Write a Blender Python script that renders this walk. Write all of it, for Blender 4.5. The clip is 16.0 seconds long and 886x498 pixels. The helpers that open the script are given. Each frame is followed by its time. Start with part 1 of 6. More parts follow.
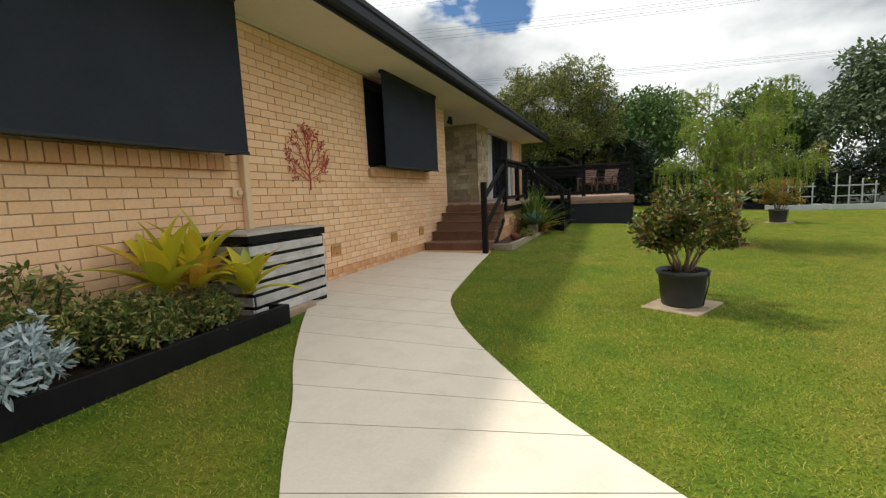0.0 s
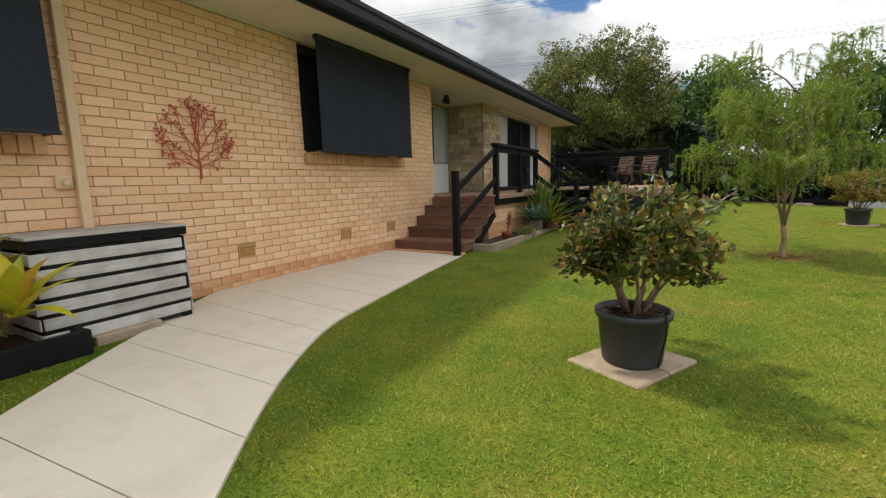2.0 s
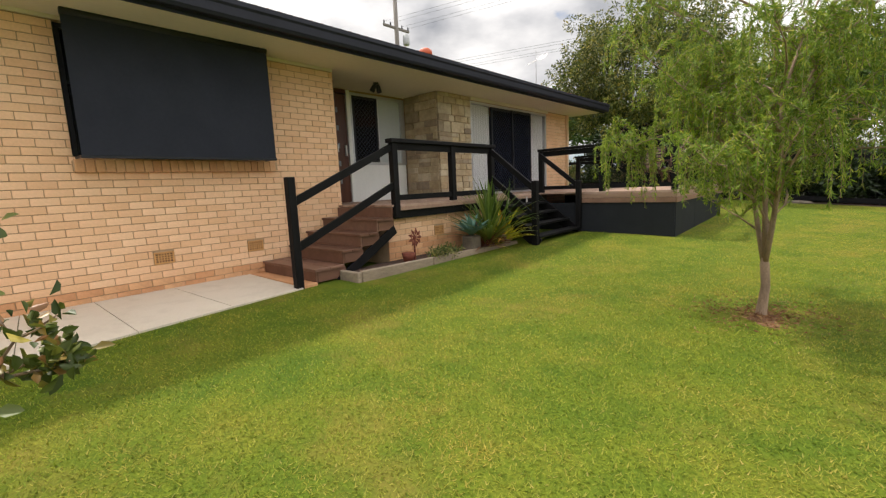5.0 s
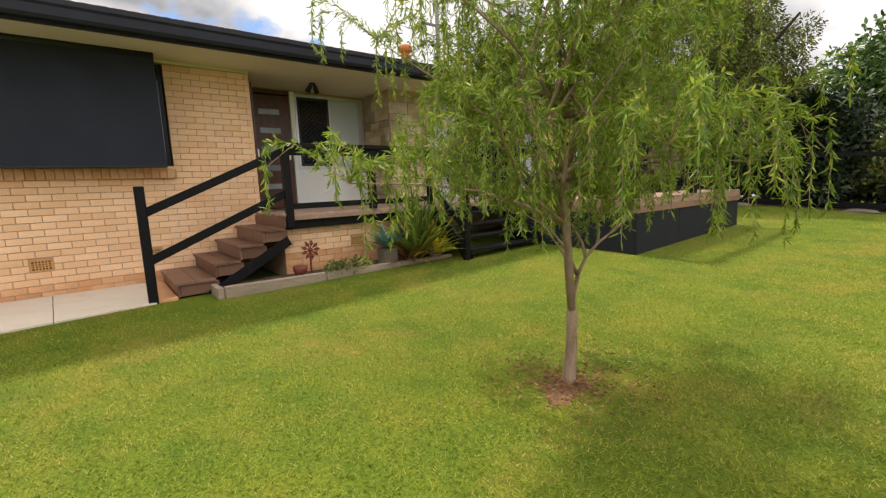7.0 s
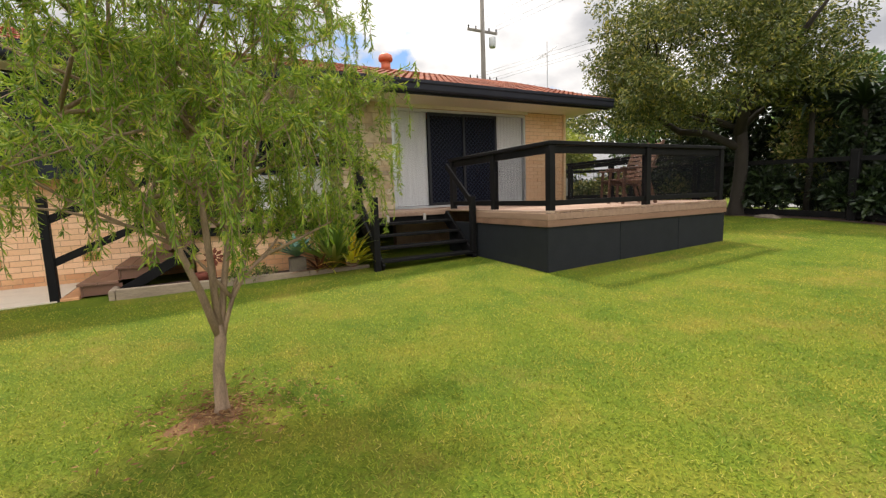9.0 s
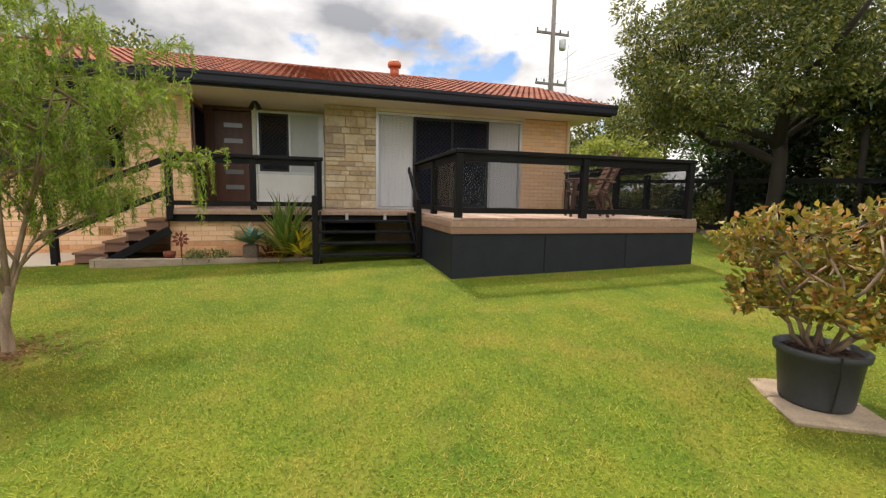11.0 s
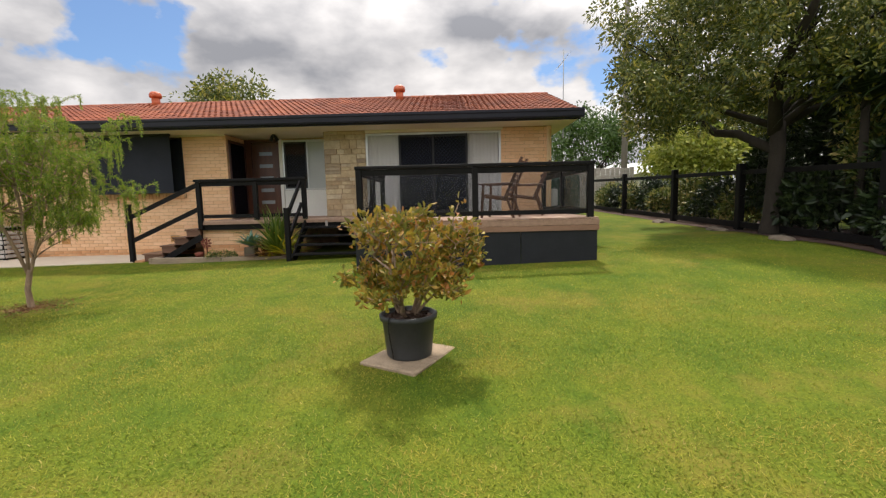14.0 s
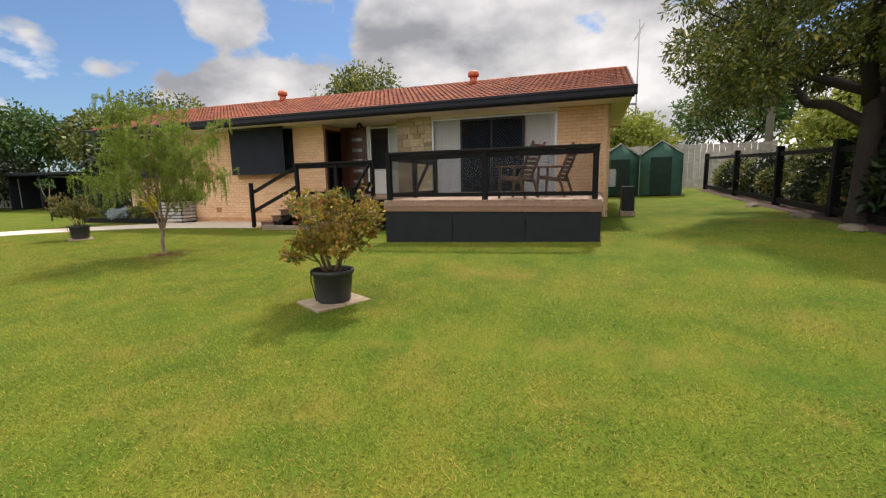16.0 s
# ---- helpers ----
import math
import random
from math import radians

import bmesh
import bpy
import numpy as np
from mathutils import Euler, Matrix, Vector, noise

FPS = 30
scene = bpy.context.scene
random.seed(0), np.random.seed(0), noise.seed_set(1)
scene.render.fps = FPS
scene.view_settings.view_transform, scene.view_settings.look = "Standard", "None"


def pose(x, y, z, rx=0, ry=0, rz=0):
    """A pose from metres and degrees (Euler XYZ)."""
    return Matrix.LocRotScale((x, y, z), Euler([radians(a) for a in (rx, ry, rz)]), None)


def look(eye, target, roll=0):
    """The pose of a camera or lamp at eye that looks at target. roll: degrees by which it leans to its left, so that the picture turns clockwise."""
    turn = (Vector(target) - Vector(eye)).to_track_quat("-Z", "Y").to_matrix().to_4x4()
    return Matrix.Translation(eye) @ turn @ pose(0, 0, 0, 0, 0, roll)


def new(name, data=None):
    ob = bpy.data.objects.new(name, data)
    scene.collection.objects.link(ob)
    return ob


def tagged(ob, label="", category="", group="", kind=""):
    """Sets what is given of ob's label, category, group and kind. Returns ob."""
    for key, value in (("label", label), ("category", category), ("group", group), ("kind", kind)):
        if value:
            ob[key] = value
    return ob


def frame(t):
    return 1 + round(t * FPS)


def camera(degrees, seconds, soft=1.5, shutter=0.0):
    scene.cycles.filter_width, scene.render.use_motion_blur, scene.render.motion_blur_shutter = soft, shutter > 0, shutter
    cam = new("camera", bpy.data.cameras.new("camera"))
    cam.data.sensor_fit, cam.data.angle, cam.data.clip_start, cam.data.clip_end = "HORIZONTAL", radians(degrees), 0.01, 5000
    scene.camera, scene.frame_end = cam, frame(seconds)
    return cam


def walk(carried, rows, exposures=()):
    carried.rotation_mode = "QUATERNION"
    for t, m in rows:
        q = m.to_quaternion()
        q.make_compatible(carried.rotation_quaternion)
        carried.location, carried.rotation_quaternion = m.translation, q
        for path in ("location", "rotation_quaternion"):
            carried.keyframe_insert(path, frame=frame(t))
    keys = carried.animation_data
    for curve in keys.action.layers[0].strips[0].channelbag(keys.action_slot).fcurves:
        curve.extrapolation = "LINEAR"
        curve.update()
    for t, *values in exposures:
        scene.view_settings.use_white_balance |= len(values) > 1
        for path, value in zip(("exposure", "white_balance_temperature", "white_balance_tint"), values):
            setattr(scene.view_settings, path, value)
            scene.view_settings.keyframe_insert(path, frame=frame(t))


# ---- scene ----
cam = camera(90.8, 16.0, 1.3)
METRES, EYE, TILT, LEAN, TURN = 19.448, 1.188, 0.0, 0.0, 21.9
ROWS = [
    (0.0, 0.0, 0.0, 0.0, -0.31, -7.04, 2.52),
    (0.5, 0.0198, 0.0159, 0.0005, 0.97, -7.4, 1.23),
    (1.0, 0.0376, 0.0334, 0.0007, 4.12, -7.79, 0.98),
    (1.5, 0.0561, 0.0507, 0.001, 6.34, -8.19, 1.17),
    (2.0, 0.0759, 0.0676, 0.001, 7.34, -8.55, 1.69),
    (2.5, 0.0979, 0.088, 0.0003, 8.22, -8.42, 2.01),
    (3.0, 0.1228, 0.1081, 0.0007, 9.26, -8.24, 2.48),
    (3.5, 0.1478, 0.1309, 0.0006, 10.38, -8.05, 2.85),
    (6.0, 0.2658, 0.2397, 0.0026, 25.25, -8.46, 2.1),
    (6.5, 0.2922, 0.2607, 0.0031, 26.75, -8.34, 2.14),
    (7.0, 0.3154, 0.2827, 0.0029, 29.42, -8.05, 2.33),
    (7.5, 0.3399, 0.3042, 0.0029, 30.28, -7.72, 2.27),
    (8.0, 0.3652, 0.3252, 0.0026, 31.79, -7.41, 2.09),
    (8.5, 0.3905, 0.3467, 0.0018, 33.59, -7.13, 1.88),
    (9.0, 0.4166, 0.3658, 0.0017, 39.89, -6.98, 2.1),
    (9.5, 0.4409, 0.3873, 0.0005, 41.7, -7.04, -0.28),
    (12.0, 0.5677, 0.4858, 0.0038, 60.49, -6.34, 0.45),
    (12.5, 0.5952, 0.5029, 0.0044, 63.26, -6.39, 0.93),
    (13.0, 0.6158, 0.5246, 0.0048, 64.62, -6.45, 1.02),
    (13.5, 0.6367, 0.5494, 0.0051, 65.76, -6.27, 1.29),
    (14.0, 0.6558, 0.5743, 0.0042, 68.73, -6.13, 1.4),
    (14.5, 0.6745, 0.5985, 0.0047, 74.92, -6.64, 2.04),
    (15.0, 0.6947, 0.6234, 0.0052, 80.57, -8.94, 2.63),
    (15.5, 0.7091, 0.6509, 0.0051, 82.9, -8.8, 1.17),
    (16.0, 0.7277, 0.677, 0.0056, 87.25, -8.68, 1.13),
]
walk(cam, [(t, pose(0, 0, EYE, TILT, LEAN, TURN) @ pose(METRES * x, METRES * y, METRES * z, 90 + pitch, roll, yaw)) for t, x, y, z, yaw, pitch, roll in ROWS],
     [(0.0, -0.14, 6500, 6), (1.0, -0.10, 6500, 6), (2.0, -0.03, 6500, 8), (3.5, 0.14, 6600, 10), (7.0, 0.38, 6900, 13), (9.5, 0.46, 6900, 12), (12.5, 0.32, 6850, 13), (16.0, 0.14, 6750, 13)])

# ---- light ----
SUN = Vector((-0.60, 0.03, 1.0)).normalized()
sun_data = bpy.data.lights.new("sun", "SUN")
sun_data.energy, sun_data.angle, sun_data.color = 3.7, radians(3.4), (1.0, 0.95, 0.86)
sun_ob = new("sun", sun_data)
sun_ob.matrix_world = look(SUN * 60, (0, 0, 0))

world = bpy.data.worlds.new("sky")
scene.world = world
world.use_nodes = True
wt = world.node_tree
wt.nodes.clear()


def wnode(kind, **values):
    n = wt.nodes.new(kind)
    for k, v in values.items():
        n.inputs[k].default_value = v
    return n


w_out = wnode("ShaderNodeOutputWorld")
w_bg = wnode("ShaderNodeBackground", Strength=1.09)
w_sky = wnode("ShaderNodeTexSky")
w_sky.sky_type, w_sky.sun_disc = "NISHITA", False
w_sky.sun_elevation = math.asin(SUN.z)
w_sky.sun_rotation = math.atan2(SUN.x, SUN.y)
w_coord = wnode("ShaderNodeTexCoord")
w_map = wnode("ShaderNodeMapping")
w_map.inputs["Scale"].default_value = (1.0, 1.0, 1.7)
w_map.inputs["Location"].default_value = (0.35, 0.1, 0.2)
w_noise = wnode("ShaderNodeTexNoise", Scale=2.9, Detail=10.0, Roughness=0.52)
w_noise.inputs["Distortion"].default_value = 0.1
w_cover = wnode("ShaderNodeValToRGB")
w_cover.color_ramp.elements[0].position = 0.395
w_cover.color_ramp.elements[1].position = 0.435
w_noise2 = wnode("ShaderNodeTexNoise", Scale=2.7, Detail=9.0, Roughness=0.5)
w_map2 = wnode("ShaderNodeMapping")
w_map2.inputs["Scale"].default_value = (1.0, 1.0, 2.0)
w_map2.inputs["Location"].default_value = (3.1, 1.7, 0.6)
w_cloud = wnode("ShaderNodeValToRGB")
w_cloud.color_ramp.elements[0].position, w_cloud.color_ramp.elements[0].color = 0.38, (0.34, 0.36, 0.40, 1)
w_cloud.color_ramp.elements[1].position, w_cloud.color_ramp.elements[1].color = 0.58, (1.0, 1.0, 1.0, 1)
w_dim = wnode("ShaderNodeMixRGB", Fac=1.0)
w_dim.blend_type = "MULTIPLY"
w_dim.inputs[2].default_value = (0.065, 0.085, 0.105, 1)
w_sep = wnode("ShaderNodeSeparateXYZ")
w_high = wnode("ShaderNodeMapRange")
w_high.inputs["From Min"].default_value = 0.3
w_high.inputs["To Min"].default_value, w_high.inputs["To Max"].default_value = 0.92, 2.2
# clouds facing the sun across the sky are brighter; the sky clears towards the far end of the house
w_facing = wnode("ShaderNodeMapRange")
for key, value in (("From Min", -1.0), ("From Max", 1.0), ("To Min", 0.85), ("To Max", 1.42)):
    w_facing.inputs[key].default_value = value
w_both = wnode("ShaderNodeMath")
w_both.operation = "MULTIPLY"
w_dot = wnode("ShaderNodeVectorMath")
w_dot.operation = "DOT_PRODUCT"
w_dot.inputs[1].default_value = (0.52, 0.85, 0.0)
w_clear = wnode("ShaderNodeMapRange")
for key, value in (("From Min", -0.98), ("From Max", -0.55), ("To Min", -0.10), ("To Max", 0.025)):
    w_clear.inputs[key].default_value = value
w_sum = wnode("ShaderNodeMath")
w_sum.operation = "ADD"
w_bright = wnode("ShaderNodeMixRGB", Fac=1.0)
w_bright.blend_type = "MULTIPLY"
w_mix = wnode("ShaderNodeMixRGB")
for a, b in (((w_coord, "Generated"), (w_map, 0)), ((w_coord, "Generated"), (w_map2, 0)), ((w_map, 0), (w_noise, 0)), ((w_map2, 0), (w_noise2, 0)),
             ((w_noise, 0), (w_sum, 0)), ((w_coord, "Generated"), (w_dot, 0)), ((w_dot, "Value"), (w_clear, 0)), ((w_clear, 0), (w_sum, 1)), ((w_sum, 0), (w_cover, 0)), ((w_noise2, 0), (w_cloud, 0)), ((w_sky, 0), (w_dim, 1)), ((w_cover, 0), (w_mix, 0)),
             ((w_dim, 0), (w_mix, 1)), ((w_coord, "Generated"), (w_sep, 0)), ((w_sep, 2), (w_high, 0)), ((w_cloud, 0), (w_bright, 1)), ((w_high, 0), (w_both, 0)), ((w_sep, 0), (w_facing, 0)), ((w_facing, 0), (w_both, 1)), ((w_both, 0), (w_bright, 2)), ((w_bright, 0), (w_mix, 2)), ((w_mix, 0), (w_bg, 0)), ((w_bg, 0), (w_out, 0))):
    wt.links.new(a[0].outputs[a[1]], b[0].inputs[b[1]])

# ---- materials ----


class Mat:
    """A small builder of node materials."""

    def __init__(self, name):
        self.m = bpy.data.materials.new(name)
        self.m.use_nodes = True
        self.t = self.m.node_tree
        self.b = self.t.nodes["Principled BSDF"]
        self.co = self.node("ShaderNodeTexCoord").outputs["Object"]

    def node(self, kind, **values):
        n = self.t.nodes.new(kind)
        for k, v in values.items():
            n.inputs[k.replace("_", " ")].default_value = v
        return n

    def link(self, a, b):
        self.t.links.new(a, b)

    def noise(self, scale, detail=4.0, stretch=None, rough=0.55):
        n = self.node("ShaderNodeTexNoise", Scale=scale, Detail=detail, Roughness=rough)
        co = self.co
        if stretch:
            mp = self.node("ShaderNodeMapping")
            mp.inputs["Scale"].default_value = stretch
            self.link(co, mp.inputs[0])
            co = mp.outputs[0]
        self.link(co, n.inputs["Vector"])
        return n.outputs["Fac"]

    def ramp(self, fac, stops):
        r = self.node("ShaderNodeValToRGB")
        el = r.color_ramp.elements
        while len(el) < len(stops):
            el.new(0.5)
        for e, (p, c) in zip(el, stops):
            e.position, e.color = p, (*c, 1) if len(c) == 3 else c
        self.link(fac, r.inputs[0])
        return r.outputs[0]

    def mix(self, fac, a, b, blend="MIX"):
        n = self.node("ShaderNodeMixRGB")
        n.blend_type = blend
        for i, v in enumerate((fac, a, b)):
            if isinstance(v, (int, float)):
                n.inputs[i].default_value = v
            elif isinstance(v, tuple):
                n.inputs[i].default_value = (*v, 1)
            else:
                self.link(v, n.inputs[i])
        return n.outputs[0]

    def colour(self, c):
        if isinstance(c, tuple):
            self.b.inputs["Base Color"].default_value = (*c, 1)
        else:
            self.link(c, self.b.inputs["Base Color"])
        return self

    def gloss(self, rough=0.6, metal=0.0, spec=0.4):
        self.b.inputs["Roughness"].default_value = rough
        self.b.inputs["Metallic"].default_value = metal
        self.b.inputs["Specular IOR Level"].default_value = spec
        return self

    def bump(self, fac, strength=0.3, distance=0.01):
        n = self.node("ShaderNodeBump", Strength=strength, Distance=distance)
        self.link(fac, n.inputs["Height"])
        self.link(n.outputs[0], self.b.inputs["Normal"])
        return self

    def piece_random(self):
        o = self.node("ShaderNodeObjectInfo").outputs["Random"]
        g = self.node("ShaderNodeNewGeometry").outputs["Random Per Island"]
        a = self.node("ShaderNodeMath")
        a.operation = "ADD"
        self.link(o, a.inputs[0])
        self.link(g, a.inputs[1])
        f = self.node("ShaderNodeMath")
        f.operation = "FRACT"
        self.link(a.outputs[0], f.inputs[0])
        return f.outputs[0]


def hexed(r, g, b):
    return tuple(((v / 255 + 0.055) / 1.055) ** 2.4 if v > 10 else v / 255 / 12.92 for v in (r, g, b))


def simple(name, c, rough=0.6, var=0.25, scale=6.0, metal=0.0, bump=0.15, stretch=None, spec=0.4):
    """A surface of one colour with stains at a large and grain at a small scale."""
    m = Mat(name)
    big, fine = m.noise(scale, 5, stretch), m.noise(scale * 11, 3, stretch)
    dark = tuple(v * (1 - var) for v in c)
    light = tuple(min(1, v * (1 + var)) for v in c)
    col = m.ramp(big, [(0.3, dark), (0.7, light)])
    col = m.mix(0.35, col, m.ramp(fine, [(0.3, dark), (0.7, light)]))
    m.colour(col).gloss(rough, metal, spec)
    if bump:
        m.bump(fine, bump, 0.004)
    return m.m


def pieces_mat(name, stops, rough=0.8, grain=30.0, bump=0.3, stretch=None, stain=0.25, stain_scale=1.3, depth=0.45):
    """Pieces each of their own shade, with grain and stains."""
    m = Mat(name)
    col = m.ramp(m.piece_random(), stops)
    g = m.noise(grain, 4, stretch)
    col = m.mix(depth, col, m.ramp(g, [(0.25, (0.35, 0.35, 0.35)), (0.75, (1.0, 1.0, 1.0))]), "MULTIPLY")
    s = m.noise(stain_scale, 6)
    col = m.mix(stain, col, m.ramp(s, [(0.35, (0.45, 0.38, 0.32)), (0.62, (1, 1, 1))]), "MULTIPLY")
    m.colour(col).gloss(rough).bump(g, bump, 0.004)
    return m.m


def leaf_mat(name, stops, rough=0.45, through_light=0.3):
    m = Mat(name)
    col = m.ramp(m.piece_random(), stops)
    big = m.noise(1.1, 3)
    col = m.mix(0.4, col, m.ramp(big, [(0.3, (0.55, 0.6, 0.5)), (0.7, (1.15, 1.1, 1.0))]), "MULTIPLY")
    m.colour(col).gloss(rough, 0, 0.35)
    tr = m.node("ShaderNodeBsdfTranslucent")
    m.link(col, tr.inputs[0])
    mx = m.node("ShaderNodeMixShader")
    mx.inputs[0].default_value = through_light
    m.link(m.b.outputs[0], mx.inputs[1])
    m.link(tr.outputs[0], mx.inputs[2])
    m.link(mx.outputs[0], m.t.nodes["Material Output"].inputs[0])
    return m.m


BRICK = pieces_mat("cream_brick", [(0.0, (0.77, 0.47, 0.265)), (0.35, (0.83, 0.53, 0.315)), (0.7, (0.87, 0.58, 0.36)), (1.0, (0.80, 0.49, 0.285))], 0.85, 38, 0.3, None, 0.12, 0.9, 0.2)
BRICK_RED = pieces_mat("stained_plinth_brick", [(0.0, (0.62, 0.31, 0.15)), (0.5, (0.70, 0.38, 0.19)), (1.0, (0.74, 0.43, 0.23))], 0.85, 30, 0.35, None, 0.3, 2.0, 0.25)
MORTAR = simple("mortar", (0.40, 0.275, 0.165), 0.95, 0.25, 5)
STONE = pieces_mat("sandstone", [(0.0, (0.52, 0.38, 0.22)), (0.3, (0.66, 0.54, 0.36)), (0.55, (0.58, 0.45, 0.27)), (0.75, (0.36, 0.28, 0.2)), (1.0, (0.68, 0.57, 0.4))], 0.85, 14, 0.6, None, 0.45, 3.0)
CONCRETE = Mat("path_concrete")
_c = CONCRETE.ramp(CONCRETE.noise(0.9, 7), [(0.3, (0.56, 0.485, 0.385)), (0.7, (0.63, 0.55, 0.445))])
_c = CONCRETE.mix(0.2, _c, CONCRETE.ramp(CONCRETE.noise(60, 3), [(0.3, (0.50, 0.43, 0.345)), (0.7, (0.68, 0.60, 0.49))]))
_c = CONCRETE.mix(0.12, _c, CONCRETE.ramp(CONCRETE.noise(5, 5), [(0.36, (0.5, 0.45, 0.4)), (0.5, (1, 1, 1))]), "MULTIPLY")
CONCRETE = CONCRETE.colour(_c).gloss(0.85).bump(CONCRETE.noise(90, 3), 0.2, 0.003).m
BLACK_TIMBER = simple("black_painted_timber", (0.008, 0.0075, 0.008), 0.6, 0.4, 5, 0, 0.25, (1, 1, 0.3), 0.14)
BLIND = simple("charcoal_mesh_fabric", (0.024, 0.027, 0.037), 0.8, 0.15, 2.5, 0, 0.3, None, 0.15)
GUTTER = simple("charcoal_gutter_paint", (0.015, 0.016, 0.025), 0.55, 0.25, 3, 0, 0.05, None, 0.25)
SOFFIT = simple("cream_soffit_paint", (0.66, 0.60, 0.48), 0.7, 0.06, 1.2, 0, 0.05)
CREAM = simple("cream_paint", (0.66, 0.47, 0.29), 0.6, 0.1, 3, 0, 0.1)
WHITE = simple("white_paint", (0.74, 0.74, 0.71), 0.5, 0.06, 2, 0, 0.05)
ALU = simple("silver_aluminium", (0.55, 0.56, 0.57), 0.35, 0.1, 4, 0.7, 0.03)
DARK_ALU = simple("dark_aluminium", (0.016, 0.017, 0.02), 0.45, 0.2, 4, 0.0, 0.03, None, 0.3)
CURTAIN = simple("white_curtain", (0.80, 0.80, 0.80), 0.9, 0.05, 3, 0, 0.1, (8, 8, 0.4))
DOOR_WOOD = simple("dark_red_timber", (0.085, 0.030, 0.017), 0.35, 0.4, 7, 0, 0.1, (1, 1, 0.15))
DECKING = pieces_mat("deck_board", [(0.0, (0.30, 0.18, 0.125)), (0.5, (0.39, 0.25, 0.18)), (1.0, (0.48, 0.34, 0.26))], 0.6, 16, 0.25, (0.15, 1, 1), 0.3)
TREAD = pieces_mat("stair_board", [(0.0, (0.15, 0.07, 0.045)), (0.5, (0.21, 0.105, 0.07)), (1.0, (0.27, 0.15, 0.105))], 0.45, 16, 0.25, (1, 0.15, 1), 0.35)
EDGE_TIMBER = simple("stained_edge_timber", (0.24, 0.135, 0.09), 0.6, 0.25, 5, 0, 0.2, (1, 0.15, 1))
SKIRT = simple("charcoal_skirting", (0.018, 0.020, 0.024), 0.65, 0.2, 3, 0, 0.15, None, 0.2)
ROOF_TILE = pieces_mat("terracotta_tile", [(0.0, (0.18, 0.040, 0.017)), (0.4, (0.27, 0.064, 0.025)), (0.75, (0.34, 0.094, 0.038)), (1.0, (0.23, 0.056, 0.025))], 0.85, 22, 0.35, None, 0.45, 1.1)
TERRACOTTA = simple("terracotta_paint", (0.50, 0.11, 0.045), 0.5, 0.15, 4)
POT = simple("charcoal_plastic", (0.045, 0.048, 0.052), 0.5, 0.25, 5, 0, 0.1)
SOIL = simple("bark_mulch", (0.060, 0.033, 0.022), 0.95, 0.6, 28, 0, 1.0)
PAVER = simple("old_paver", (0.31, 0.235, 0.16), 0.9, 0.45, 6, 0, 0.5)
BARK = simple("pale_bark", (0.27, 0.185, 0.125), 0.9, 0.55, 22, 0, 0.9, (1, 1, 0.25))
BARK_DARK = simple("dark_bark", (0.030, 0.024, 0.019), 0.95, 0.4, 5, 0, 0.9, (1, 1, 0.3))
WHITE_SLAT = pieces_mat("weathered_white_slat", [(0.0, (0.52, 0.50, 0.48)), (1.0, (0.66, 0.64, 0.62))], 0.8, 12, 0.4, (1, 0.12, 2), 0.5, 5)
GREY_BOARD = pieces_mat("grey_board", [(0.0, (0.40, 0.37, 0.34)), (1.0, (0.52, 0.48, 0.44))], 0.8, 12, 0.4, (1, 0.15, 1), 0.4, 4)
RUST = simple("rusty_metal", (0.17, 0.045, 0.026), 0.7, 0.35, 20, 0.2, 0.3)
ART_RED = simple("red_oxide_metal", (0.40, 0.075, 0.045), 0.6, 0.3, 20, 0.2, 0.2)
TEAK = pieces_mat("teak_slat", [(0.0, (0.10, 0.045, 0.026)), (1.0, (0.18, 0.085, 0.05))], 0.5, 14, 0.2, (1, 0.2, 1))
GREEN_MESH = simple("green_mesh_cover", (0.032, 0.10, 0.07), 0.7, 0.3, 3, 0, 0.2)
PALE_MESH = simple("pale_grey_mesh", (0.30, 0.34, 0.34), 0.8, 0.2, 3, 0, 0.2)
DARK_MESH = simple("dark_green_mesh", (0.014, 0.036, 0.026), 0.8, 0.3, 3, 0, 0.2)
GREY_SHEET = simple("grey_sheet_metal", (0.42, 0.43, 0.43), 0.5, 0.15, 2, 0.3, 0.1)
SLEEPER = simple("timber_sleeper", (0.27, 0.21, 0.15), 0.9, 0.4, 7, 0, 0.6, (1, 0.2, 1))
ROCK = simple("sandstone_rock", (0.13, 0.105, 0.078), 0.9, 0.4, 5, 0, 0.8)
BRASS = simple("brushed_metal", (0.6, 0.58, 0.54), 0.3, 0.1, 8, 0.9, 0.02)
BLACK_METAL = simple("black_metal", (0.02, 0.02, 0.02), 0.4, 0.2, 8, 0.4, 0.05)
CABLE = simple("grey_cable", (0.12, 0.12, 0.13), 0.6, 0.2, 8)
RUBBER = simple("black_hose", (0.012, 0.012, 0.012), 0.5, 0.2, 8)
WOOD_POLE = simple("weathered_pole", (0.20, 0.18, 0.16), 0.9, 0.3, 5, 0, 0.4, (1, 1, 0.2))
WHITE_CAR = simple("white_car_paint", (0.78, 0.78, 0.77), 0.25, 0.04, 2, 0, 0.0)
ROADWAY = simple("grey_asphalt", (0.22, 0.22, 0.22), 0.9, 0.2, 3, 0, 0.2)

